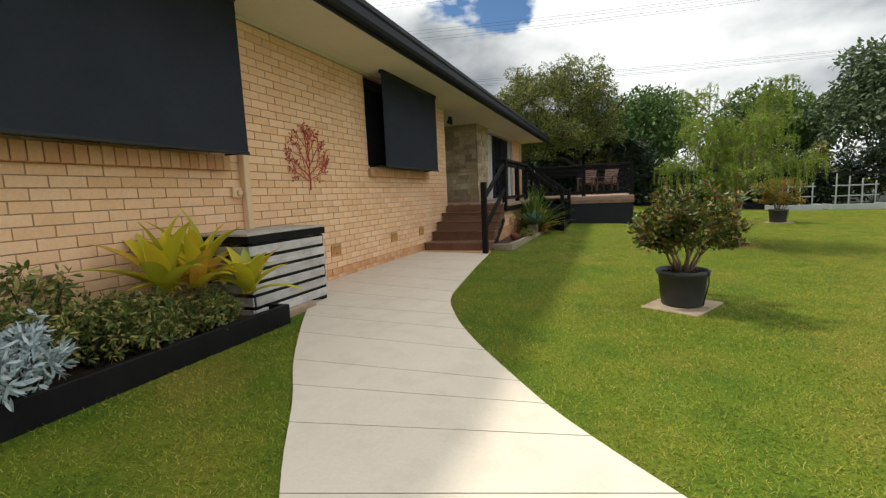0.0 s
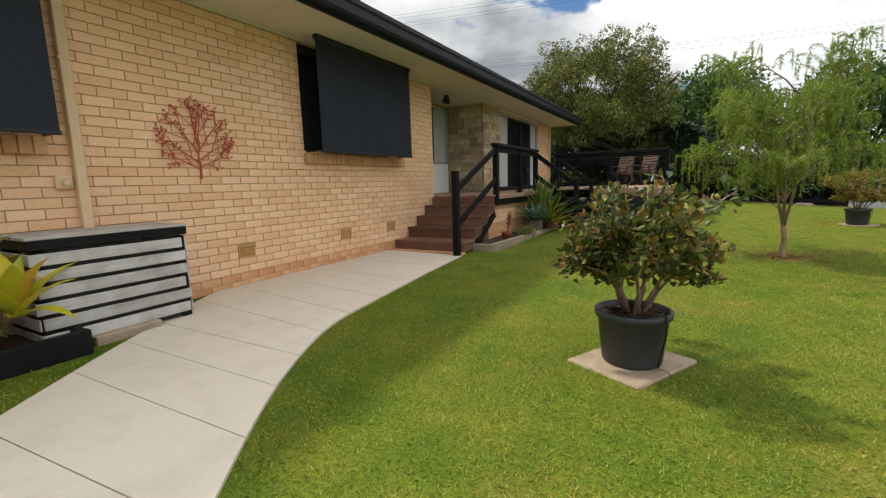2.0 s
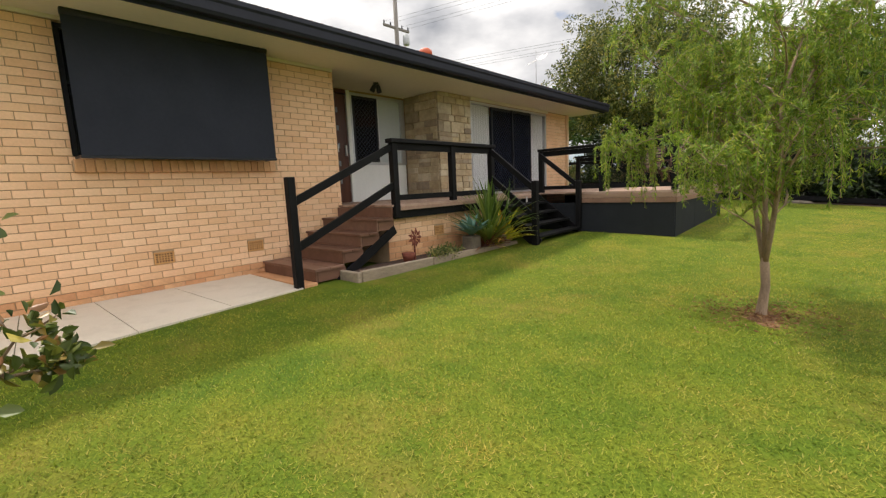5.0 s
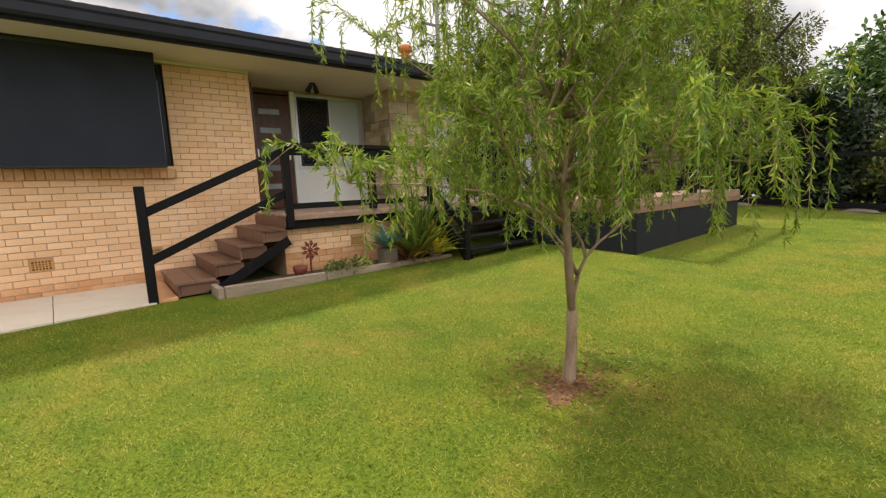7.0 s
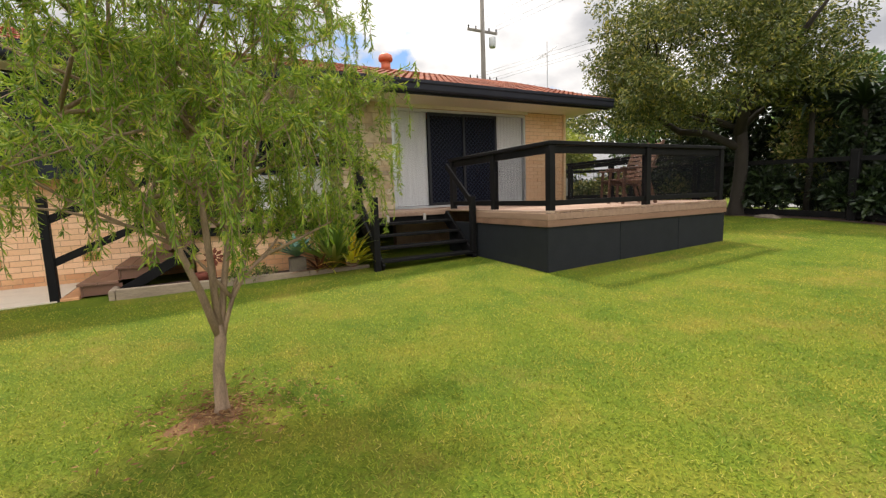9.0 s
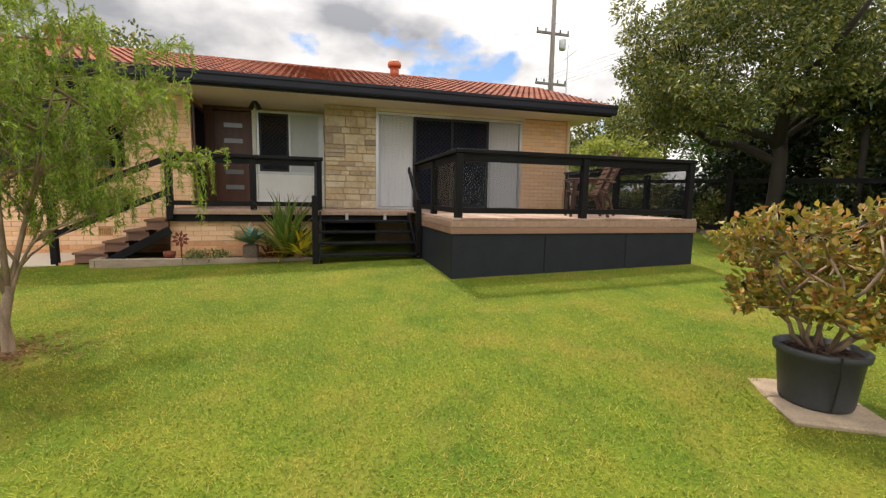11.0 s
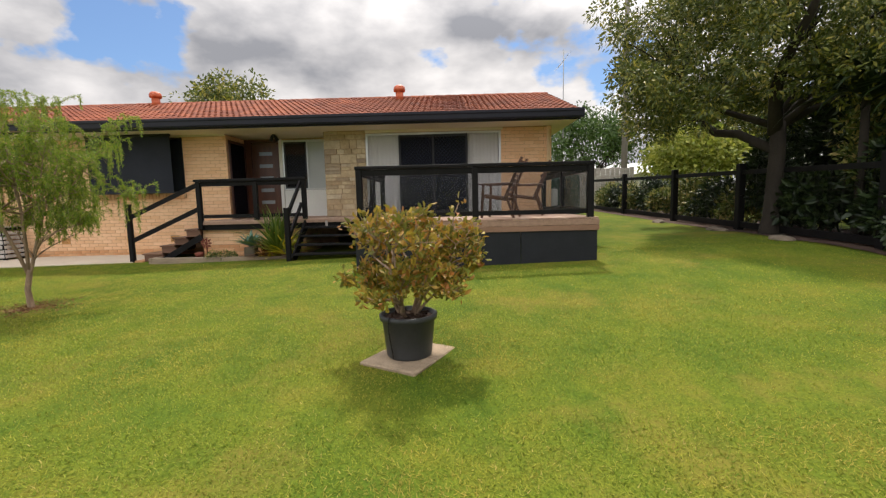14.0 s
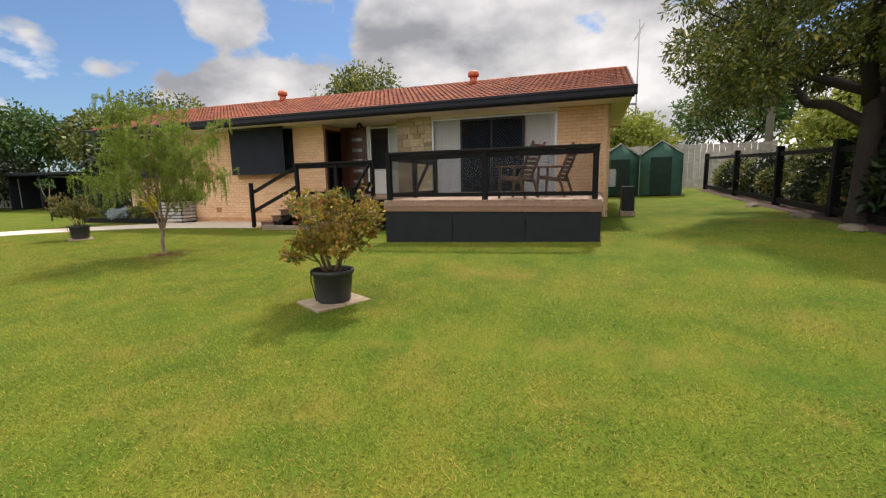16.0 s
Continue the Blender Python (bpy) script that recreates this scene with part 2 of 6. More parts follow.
LEAF_WILLOW = leaf_mat("weeping_leaf", [(0.0, (0.09, 0.165, 0.016)), (0.5, (0.19, 0.29, 0.03)), (0.85, (0.32, 0.41, 0.045)), (1.0, (0.48, 0.44, 0.07))], 0.5, 0.42)
LEAF_SHRUB = leaf_mat("shrub_leaf", [(0.0, (0.040, 0.062, 0.014)), (0.45, (0.085, 0.115, 0.022)), (0.72, (0.19, 0.20, 0.035)), (0.9, (0.24, 0.10, 0.04)), (1.0, (0.40, 0.34, 0.05))], 0.38, 0.25)
LEAF_SHRUB2 = leaf_mat("bronze_shrub_leaf", [(0.0, (0.11, 0.125, 0.022)), (0.4, (0.24, 0.21, 0.032)), (0.7, (0.38, 0.25, 0.04)), (0.9, (0.36, 0.14, 0.04)), (1.0, (0.52, 0.40, 0.06))], 0.55, 0.3)
LEAF_BIG = leaf_mat("tree_leaf", [(0.0, (0.05, 0.075, 0.018)), (0.5, (0.105, 0.135, 0.028)), (0.85, (0.24, 0.25, 0.05)), (1.0, (0.42, 0.36, 0.08))], 0.38, 0.28)
LEAF_FAR = leaf_mat("far_leaf", [(0.0, (0.035, 0.075, 0.016)), (0.6, (0.07, 0.135, 0.026)), (1.0, (0.11, 0.18, 0.04))], 0.5, 0.25)
LEAF_LIME = leaf_mat("lime_leaf", [(0.0, (0.16, 0.21, 0.03)), (0.6, (0.28, 0.31, 0.05)), (1.0, (0.42, 0.42, 0.09))], 0.5, 0.4)
LEAF_GREY = leaf_mat("pale_tree_leaf", [(0.0, (0.07, 0.105, 0.05)), (0.6, (0.12, 0.165, 0.08)), (1.0, (0.19, 0.23, 0.13))], 0.5, 0.25)
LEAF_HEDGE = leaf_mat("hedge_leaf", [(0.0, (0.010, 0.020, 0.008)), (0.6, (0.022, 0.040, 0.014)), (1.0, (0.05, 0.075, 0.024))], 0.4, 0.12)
LEAF_BROM = leaf_mat("bromeliad_leaf", [(0.0, (0.36, 0.38, 0.03)), (0.5, (0.62, 0.56, 0.04)), (0.8, (0.78, 0.62, 0.045)), (1.0, (0.60, 0.30, 0.06))], 0.35, 0.3)
LEAF_SILVER = leaf_mat("silver_leaf", [(0.0, (0.30, 0.37, 0.40)), (1.0, (0.50, 0.57, 0.60))], 0.8, 0.15)
LEAF_AZALEA = leaf_mat("azalea_leaf", [(0.0, (0.05, 0.085, 0.018)), (0.5, (0.13, 0.165, 0.036)), (0.8, (0.30, 0.29, 0.09)), (1.0, (0.48, 0.36, 0.15))], 0.45, 0.2)
LEAF_AGAVE = leaf_mat("blue_agave_leaf", [(0.0, (0.09, 0.19, 0.16)), (1.0, (0.16, 0.29, 0.24))], 0.45, 0.1)
LEAF_STRAP = leaf_mat("strap_leaf", [(0.0, (0.07, 0.13, 0.02)), (0.6, (0.14, 0.21, 0.035)), (1.0, (0.28, 0.28, 0.06))], 0.4, 0.3)
LEAF_RED = leaf_mat("dark_red_leaf", [(0.0, (0.10, 0.025, 0.02)), (1.0, (0.2, 0.08, 0.03))], 0.4, 0.2)


def grass_material():
    """Blades from deep green to straw, with dry patches a step or two across."""
    m = Mat("grass_blade")
    col = m.ramp(m.piece_random(), [(0.0, (0.10, 0.165, 0.012)), (0.4, (0.18, 0.24, 0.020)), (0.8, (0.275, 0.30, 0.034)), (0.95, (0.35, 0.33, 0.06)), (1.0, (0.42, 0.35, 0.11))])
    dry = m.ramp(m.noise(0.85, 8, None, 0.68), [(0.47, (0, 0, 0)), (0.66, (0.75, 0.75, 0.75))])
    col = m.mix(dry, col, m.ramp(m.piece_random(), [(0.0, (0.22, 0.19, 0.022)), (1.0, (0.48, 0.34, 0.085))]))
    lush = m.noise(2.6, 5, None, 0.6)
    col = m.mix(0.75, col, m.ramp(lush, [(0.32, (0.62, 0.74, 0.6)), (0.52, (1, 1, 1)), (0.72, (1.18, 1.1, 1.0))]), "MULTIPLY")
    m.colour(col).gloss(0.7, 0, 0.2)
    tr = m.node("ShaderNodeBsdfTranslucent")
    m.link(col, tr.inputs[0])
    mx = m.node("ShaderNodeMixShader")
    mx.inputs[0].default_value = 0.4
    m.link(m.b.outputs[0], mx.inputs[1])
    m.link(tr.outputs[0], mx.inputs[2])
    m.link(mx.outputs[0], m.t.nodes["Material Output"].inputs[0])
    return m.m


GRASS = grass_material()


def lawn_material():
    m = Mat("lawn")
    # darker than the blades: the shade between them is put into this colour
    base = m.ramp(m.noise(1.3, 7, None, 0.62), [(0.3, (0.054, 0.100, 0.009)), (0.52, (0.098, 0.130, 0.012)), (0.72, (0.148, 0.145, 0.019))])
    fine, tuft = m.noise(150, 3), m.noise(52, 5, None, 0.65)
    col = m.mix(0.8, base, m.ramp(fine, [(0.25, (0.6, 0.62, 0.5)), (0.5, (0.95, 0.95, 0.95)), (0.75, (1.25, 1.2, 1.1))]), "MULTIPLY")
    col = m.mix(0.9, col, m.ramp(tuft, [(0.32, (0.45, 0.55, 0.45)), (0.5, (1, 1, 1)), (0.68, (1.45, 1.36, 1.25))]), "MULTIPLY")
    dry = m.ramp(m.noise(0.9, 8, None, 0.7), [(0.52, (0, 0, 0)), (0.68, (0.6, 0.6, 0.6))])
    col = m.mix(dry, col, (0.20, 0.145, 0.032))
    m.colour(col).gloss(0.9, 0, 0.1).bump(tuft, 0.6, 0.015)
    return m.m


LAWN = lawn_material()


def mesh_glass(name, tint, clear, rough=0.05, spec=0.5):
    m = Mat(name)
    m.colour(tint).gloss(rough, 0, spec)
    tr = m.node("ShaderNodeBsdfTransparent")
    mx = m.node("ShaderNodeMixShader")
    mx.inputs[0].default_value = clear
    m.link(m.b.outputs[0], mx.inputs[1])
    m.link(tr.outputs[0], mx.inputs[2])
    m.link(mx.outputs[0], m.t.nodes["Material Output"].inputs[0])
    return m.m


SMOKED = mesh_glass("smoked_screen", (0.012, 0.013, 0.014), 0.76, 0.15)
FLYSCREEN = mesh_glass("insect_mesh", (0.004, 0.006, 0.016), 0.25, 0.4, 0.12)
PANE = simple("window_glass", (0.02, 0.025, 0.03), 0.05, 0.1, 1, 0, 0.0, None, 0.9)
DOOR_GLASS = simple("smoky_door_glass", (0.20, 0.215, 0.23), 0.12, 0.1, 2, 0, 0.0, None, 0.6)
FROSTED = simple("frosted_glass", (0.46, 0.49, 0.50), 0.25, 0.05, 2, 0, 0.0)

# ---- mesh helpers ----


def part(name, bm, material, parent=None, label="", smooth=False):
    """Links a bmesh (or a mesh) as one object, under a thing or part if one is given."""
    if isinstance(bm, bpy.types.Mesh):
        me = bm
    else:
        me = bpy.data.meshes.new(name)
        bm.normal_update()
        bm.to_mesh(me)
        bm.free()
    if material and not me.materials:
        me.materials.append(material)
    if smooth:
        me.shade_smooth()
    ob = new(name, me)
    if parent:
        ob.parent = parent
        ob.matrix_parent_inverse = parent.matrix_world.inverted() if parent.parent is None and parent.type != "EMPTY" else Matrix()
    if label:
        tagged(ob, label)
    return ob


def thing(name, at, label, category, group="", kind="", turn=0):
    ob = new(name)
    ob.empty_display_size = 0.1
    ob.matrix_world = pose(*at, 0, 0, turn)
    ob.matrix_basis = pose(*at, 0, 0, turn)
    return tagged(ob, label, category, group, kind)


def box(bm, a, b, bevel=0.0):
    """Adds a box from corner a to corner b."""
    a, b = Vector(a), Vector(b)
    c, s = (a + b) / 2, b - a
    g = bmesh.ops.create_cube(bm, size=1, matrix=Matrix.Translation(c) @ Matrix.Diagonal((abs(s.x), abs(s.y), abs(s.z), 1)))
    if bevel:
        edges = list({e for v in g["verts"] for e in v.link_edges})
        bmesh.ops.bevel(bm, geom=edges, offset=bevel, segments=1, affect="EDGES")
    return bm


def boxed(*pairs, bevel=0.0):
    bm = bmesh.new()
    for a, b in pairs:
        box(bm, a, b, bevel)
    return bm


def beam(bm, p, q, w, h, bevel=0.004):
    """Adds a squared beam from p to q, w wide across and h high."""
    p, q = Vector(p), Vector(q)
    d = (q - p).normalized()
    side = d.cross(Vector((0, 0, 1)))
    side = side.normalized() if side.length > 1e-4 else Vector((1, 0, 0))
    up = side.cross(d)
    m = Matrix((side, d, up)).transposed().to_4x4()
    g = bmesh.ops.create_cube(bm, size=1, matrix=Matrix.Translation((p + q) / 2) @ m @ Matrix.Diagonal((w, (q - p).length, h, 1)))
    if bevel:
        bmesh.ops.bevel(bm, geom=list({e for v in g["verts"] for e in v.link_edges}), offset=bevel, segments=1, affect="EDGES")
    return bm


def lathe(bm, profile, n=24, at=(0, 0, 0)):
    """Turns (radius, height) pairs round the z axis."""
    rings = []
    for r, z in profile:
        rings.append([bm.verts.new((at[0] + r * math.cos(2 * math.pi * k / n), at[1] + r * math.sin(2 * math.pi * k / n), at[2] + z)) for k in range(n)])
    for a, b in zip(rings, rings[1:]):
        for k in range(n):
            bm.faces.new((a[k], a[(k + 1) % n], b[(k + 1) % n], b[k]))
    bm.faces.new(rings[0][::-1])
    bm.faces.new(rings[-1])
    return bm


def tube(bm, pts, radii, n=6):
    """A tube through points, with a radius at each."""
    rings, pts = [], [Vector(p) for p in pts]
    for i, p in enumerate(pts):
        d = (pts[min(i + 1, len(pts) - 1)] - pts[max(i - 1, 0)]).normalized()
        u = d.orthogonal().normalized() if abs(d.z) < 0.9 else d.cross(Vector((0, 1, 0))).normalized()
        if rings:
            u = (last - d * last.dot(d)).normalized()
        last = u
        v = d.cross(u)
        rings.append([bm.verts.new(p + radii[i] * (u * math.cos(2 * math.pi * k / n) + v * math.sin(2 * math.pi * k / n))) for k in range(n)])
    for a, b in zip(rings, rings[1:]):
        for k in range(n):
            bm.faces.new((a[k], a[(k + 1) % n], b[(k + 1) % n], b[k]))
    bm.faces.new(rings[0][::-1])
    bm.faces.new(rings[-1])
    return bm


def leaves_mesh(name, at, along, across, length, width, fold=0.15):
    """Many pointed leaves in one mesh: six corners each, folded along the middle. Arrays of base points, directions, sideways directions, lengths and widths."""
    at, along, across = (np.asarray(a, dtype=float) for a in (at, along, across))
    along = along / np.maximum(np.linalg.norm(along, axis=1, keepdims=True), 1e-6)
    across = across - along * np.sum(across * along, axis=1, keepdims=True)
    across = across / np.maximum(np.linalg.norm(across, axis=1, keepdims=True), 1e-6)
    up = np.cross(across, along)
    L, W = np.asarray(length)[:, None], np.asarray(width)[:, None]
    k = len(at)
    v = np.empty((k, 6, 3))
    v[:, 0] = at
    v[:, 1] = at + along * L * 0.45 + across * W * 0.5 + up * W * fold
    v[:, 2] = at + along * L * 0.8 + across * W * 0.32 + up * W * fold * 0.4
    v[:, 3] = at + along * L - up * W * fold
    v[:, 4] = at + along * L * 0.8 - across * W * 0.32 + up * W * fold * 0.4
    v[:, 5] = at + along * L * 0.45 - across * W * 0.5 + up * W * fold
    faces = np.array([[0, 1, 2, 3], [0, 3, 4, 5]])[None] + (np.arange(k) * 6)[:, None, None]
    me = bpy.data.meshes.new(name)
    me.vertices.add(k * 6)
    me.vertices.foreach_set("co", v.ravel())
    me.loops.add(k * 8)
    me.loops.foreach_set("vertex_index", faces.ravel().astype(np.int32))
    me.polygons.add(k * 2)
    me.polygons.foreach_set("loop_start", np.arange(k * 2, dtype=np.int32) * 4)
    me.update()
    me.validate()
    return me


RNG = np.random.default_rng(7)


def unit(k):
    v = RNG.normal(size=(k, 3))
    return v / np.linalg.norm(v, axis=1, keepdims=True)


# ---- ground ----


def rise(x, y):
    """Height of the ground."""
    xc = min(max(x, -4.5), 8.0)
    s = min(max(0.027 - 0.004 * (xc - 0.5), 0.006), 0.03)
    z = 0.02 - 0.016 * xc + s * min(max(0.0, y - 10.0), 14.0)
    if x < -4.5:
        z += 0.03 * min(-4.5 - x, 12.0)
    return z


def build_ground():
    xs = [-400, -150, -60, -40, -28] + [-22 + i for i in range(0, 44)] + [24, 30, 45, 70, 150, 400]
    ys = [-400, -150, -60, -30, -18] + [-12 + i for i in range(0, 48)] + [38, 44, 55, 80, 150, 400]
    bm = bmesh.new()
    grid = [[bm.verts.new((x, y, rise(x, y))) for y in ys] for x in xs]
    for i in range(len(xs) - 1):
        for j in range(len(ys) - 1):
            bm.faces.new((grid[i][j], grid[i + 1][j], grid[i + 1][j + 1], grid[i][j + 1]))
    return tagged(part("ground", bm, LAWN, None, "mown green lawn with dry yellowish patches", True), category="lawn", kind="structure")


build_ground()


def smooth_line(pts, per=6):
    """Points along a smooth line through pts."""
    out = []
    p = [Vector(a) for a in pts]
    p = [2 * p[0] - p[1]] + p + [2 * p[-1] - p[-2]]
    for i in range(1, len(p) - 2):
        for k in range(per):
            t = k / per
            out.append(0.5 * (2 * p[i] + (p[i + 1] - p[i - 1]) * t + (2 * p[i - 1] - 5 * p[i] + 4 * p[i + 1] - p[i + 2]) * t * t + (3 * p[i] - p[i - 1] - 3 * p[i + 1] + p[i + 2]) * t ** 3))
    return out + [p[-2]]


PATH_L = smooth_line([(6.5, -1.6), (3.2, -1.2), (1.0, -0.6), (-0.5, 0.4), (-1.39, 1.38), (-1.95, 2.12), (-2.44, 2.71), (-3.08, 3.6), (-3.5, 4.25), (-4.14, 5.3), (-4.14, 6.2), (-4.14, 7.3), (-4.14, 8.9)])
PATH_R = smooth_line([(6.5, 0.3), (3.4, 0.6), (1.8, 0.95), (0.9, 1.45), (0.26, 1.96), (-0.28, 2.46), (-0.62, 2.86), (-1.2, 3.62), (-1.62, 4.3), (-1.95, 5.05), (-2.12, 6.0), (-2.33, 7.4), (-2.53, 8.9)])


def build_path():
    path = thing("concrete_path", (0, 0, 0), "curved pale concrete garden path with sawn joints", "path", kind="structure")
    joints = list(range(0, len(PATH_L), 4))
    if joints[-1] != len(PATH_L) - 1:
        joints.append(len(PATH_L) - 1)
    for a, b in zip(joints, joints[1:]):
        bm = bmesh.new()
        rows = []
        for i in range(a, b + 1):
            l, r = PATH_L[i].copy(), PATH_R[i].copy()
            if i == a and a:
                l, r = (p + (q - p).normalized() * 0.009 for p, q in ((l, PATH_L[i + 1]), (r, PATH_R[i + 1])))
            row = []
            for k in range(7):
                q = l.lerp(r, k / 6)
                row.append((bm.verts.new((q.x, q.y, rise(q.x, q.y) + 0.022)), bm.verts.new((q.x, q.y, rise(q.x, q.y) - 0.06))))
            rows.append(row)
        for p, q in zip(rows, rows[1:]):
            for k in range(6):
                bm.faces.new((p[k][0], p[k + 1][0], q[k + 1][0], q[k][0]))
            bm.faces.new((p[0][1], p[0][0], q[0][0], q[0][1]))
            bm.faces.new((p[6][0], p[6][1], q[6][1], q[6][0]))
        for row in (rows[0], rows[-1]):
            for k in range(6):
                bm.faces.new((row[k][0], row[k][1], row[k + 1][1], row[k + 1][0]))
        bmesh.ops.recalc_face_normals(bm, faces=bm.faces)
        part("slab", bm, CONCRETE, path)


build_path()

# ---- the house ----
WX, Y0, Y1 = -4.15, 1.0, 20.2        # face of the front wall and its ends
PORCH0, PORCH1, DOORX = 10.78, 13.62, -5.30
SLIDE0, SLIDE1, SLIDE_T = 14.84, 18.75, 3.46
FLOOR, EAVE = 1.10, 3.56
BACK = -9.9
BL, BH, JT = 0.2645, 0.0890, 0.0088    # brick length, height, joint
COURSE, PITCH = BH + JT, BL + JT


def wall_block(name, boxes, label, parent=None):
    ob = part(name, boxed(*boxes), MORTAR, parent)
    if not parent:
        tagged(ob, label, "wall", kind="structure")
    return ob


# cores of the walls; the bricks stand proud of them
CORE = WX - 0.012
front = wall_block("wall_front", [
    ((CORE - 0.22, Y0, -0.2), (CORE, PORCH0 - 0.012, 1.9)), ((CORE - 0.22, Y0, 3.5), (CORE, PORCH0 - 0.012, EAVE)),
    ((CORE - 0.22, Y0, 1.9), (CORE, 1.15, 3.5)), ((CORE - 0.22, 3.75, 1.9), (CORE, 6.92, 3.5)), ((CORE - 0.22, 9.5, 1.9), (CORE, PORCH0 - 0.012, 3.5)),
    ((CORE - 0.22, SLIDE1, 0.0), (CORE, Y1, EAVE)), ((CORE - 0.22, SLIDE0, SLIDE_T), (CORE, SLIDE1, EAVE)),
    ((CORE - 0.22, SLIDE0, 0.0), (CORE, SLIDE1, FLOOR - 0.13))], "cream brick front wall of a low house")
porch_wall = wall_block("wall_porch", [((DOORX - 0.3, PORCH0 - 0.25, 0.0), (CORE - 0.22, PORCH0 - 0.012, EAVE)),
                                       ((DOORX - 0.2, PORCH0, 3.46), (DOORX - 0.02, PORCH1, EAVE)),
                                       ((DOORX - 0.2, PORCH0, 0.0), (DOORX - 0.02, PORCH1, FLOOR))], "shaded brick return wall of the entry porch")
end_wall = wall_block("wall_end", [((BACK, Y1 - 0.23, 0.0), (CORE - 0.22, Y1 - 0.012, EAVE))], "cream brick end wall of the house")
base_wall = wall_block("wall_landing_base", [((CORE, PORCH0 - 0.1, -0.1), (-2.77, 13.42, 0.86))], "brick base wall under the timber landing")
wall_block("wall_back", [((BACK, Y0 + 0.23, 0.0), (BACK + 0.2, Y1 - 0.23, EAVE))], "plain brick back wall of the house")
side_wall = wall_block("wall_side", [((BACK, Y0, 0.0), (CORE - 0.22, Y0 + 0.23, EAVE))], "plain brick side wall of the house")
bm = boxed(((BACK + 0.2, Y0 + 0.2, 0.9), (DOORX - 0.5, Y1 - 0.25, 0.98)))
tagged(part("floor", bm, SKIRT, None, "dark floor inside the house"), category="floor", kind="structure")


def brick_data(name, sx, sy, sz, mat, bevel=0.004):
    """One brick, bevelled on its outer edges, about its centre."""
    me = bpy.data.meshes.new(name)
    bm = boxed(((-sx / 2, -sy / 2, -sz / 2), (sx / 2, sy / 2, sz / 2)), bevel=bevel)
    bm.to_mesh(me)
    bm.free()
    me.materials.append(mat)
    return me


BRICK_ME = {}


def lay(parent, axis, fixed, a, b, z0, z1, holes=(), pick=None, red=0):
    """Lays stretcher-bond bricks on a wall's face: axis 'y' for a face towards +x at x=fixed, 'x' for a face at y=fixed. Those for which pick holds are
    parts of their own; the rest is joined. red: the number of stained bottom courses."""
    todo = {BRICK: [], BRICK_RED: []}
    row, z = 0, z0
    while z + BH <= z1 + 0.02:
        u = a - (PITCH / 2 if row % 2 else 0)
        mat = BRICK_RED if row < red else BRICK
        while u < b:
            lo, hi = max(u, a), min(u + BL, b)
            spans = [(lo, hi)]
            for h in holes:
                if h[2] < z + BH / 2 < h[3]:
                    spans = [q for p in spans for q in ((p[0], min(p[1], h[0])), (max(p[0], h[1]), p[1])) if q[1] - q[0] > 0.03]
            for lo, hi in spans:
                if hi - lo > 0.03:
                    todo[mat].append(((lo + hi) / 2, z + BH / 2, hi - lo))
            u += PITCH
        z += COURSE
        row += 1
    for mat, items in todo.items():
        verts, faces = [], []
        for u, zc, length in items:
            jig = random.uniform(-0.0025, 0.0025)
            if pick and pick(u, zc):
                key = (mat.name, round(length, 3), axis)
                if key not in BRICK_ME:
                    BRICK_ME[key] = brick_data("brick", 0.03 if axis == "y" else length, length if axis == "y" else 0.03, BH, mat)
                at = (fixed - 0.015 + jig, u, zc) if axis == "y" else (u, fixed - 0.015 + jig, zc)
                ob = new("brick", BRICK_ME[key])
                ob.location, ob.parent = at, parent
                continue
            k, h, e, d = len(verts), length / 2, BH / 2, 0.003
            ring = [(-h, -e, -0.03), (h, -e, -0.03), (h, e, -0.03), (-h, e, -0.03), (-h, -e, -d), (h, -e, -d), (h, e, -d), (-h, e, -d),
                    (-h + d, -e + d, 0), (h - d, -e + d, 0), (h - d, e - d, 0), (-h + d, e - d, 0)]
            for p, q, r in ring:
                verts.append((fixed + r + jig, u + p, zc + q) if axis == "y" else (u - p, fixed + r + jig, zc + q))
            for s in (0, 4):
                for i in range(4):
                    j = (i + 1) % 4
                    faces.append((k + s + i, k + s + j, k + s + 4 + j, k + s + 4 + i))
            faces.append((k + 8, k + 9, k + 10, k + 11))
        if verts:
            me = bpy.data.meshes.new("brickwork")
            me.from_pydata(verts, [], faces)
            tagged(part("brickwork", me, mat, parent), kind="stuff")


# ---- roof ----
RIDGE_X, RIDGE_Z, GUT_X, GUT_Z = -7.03, 5.10, -3.05, 3.76
RY0, RY1 = 0.45, 20.72


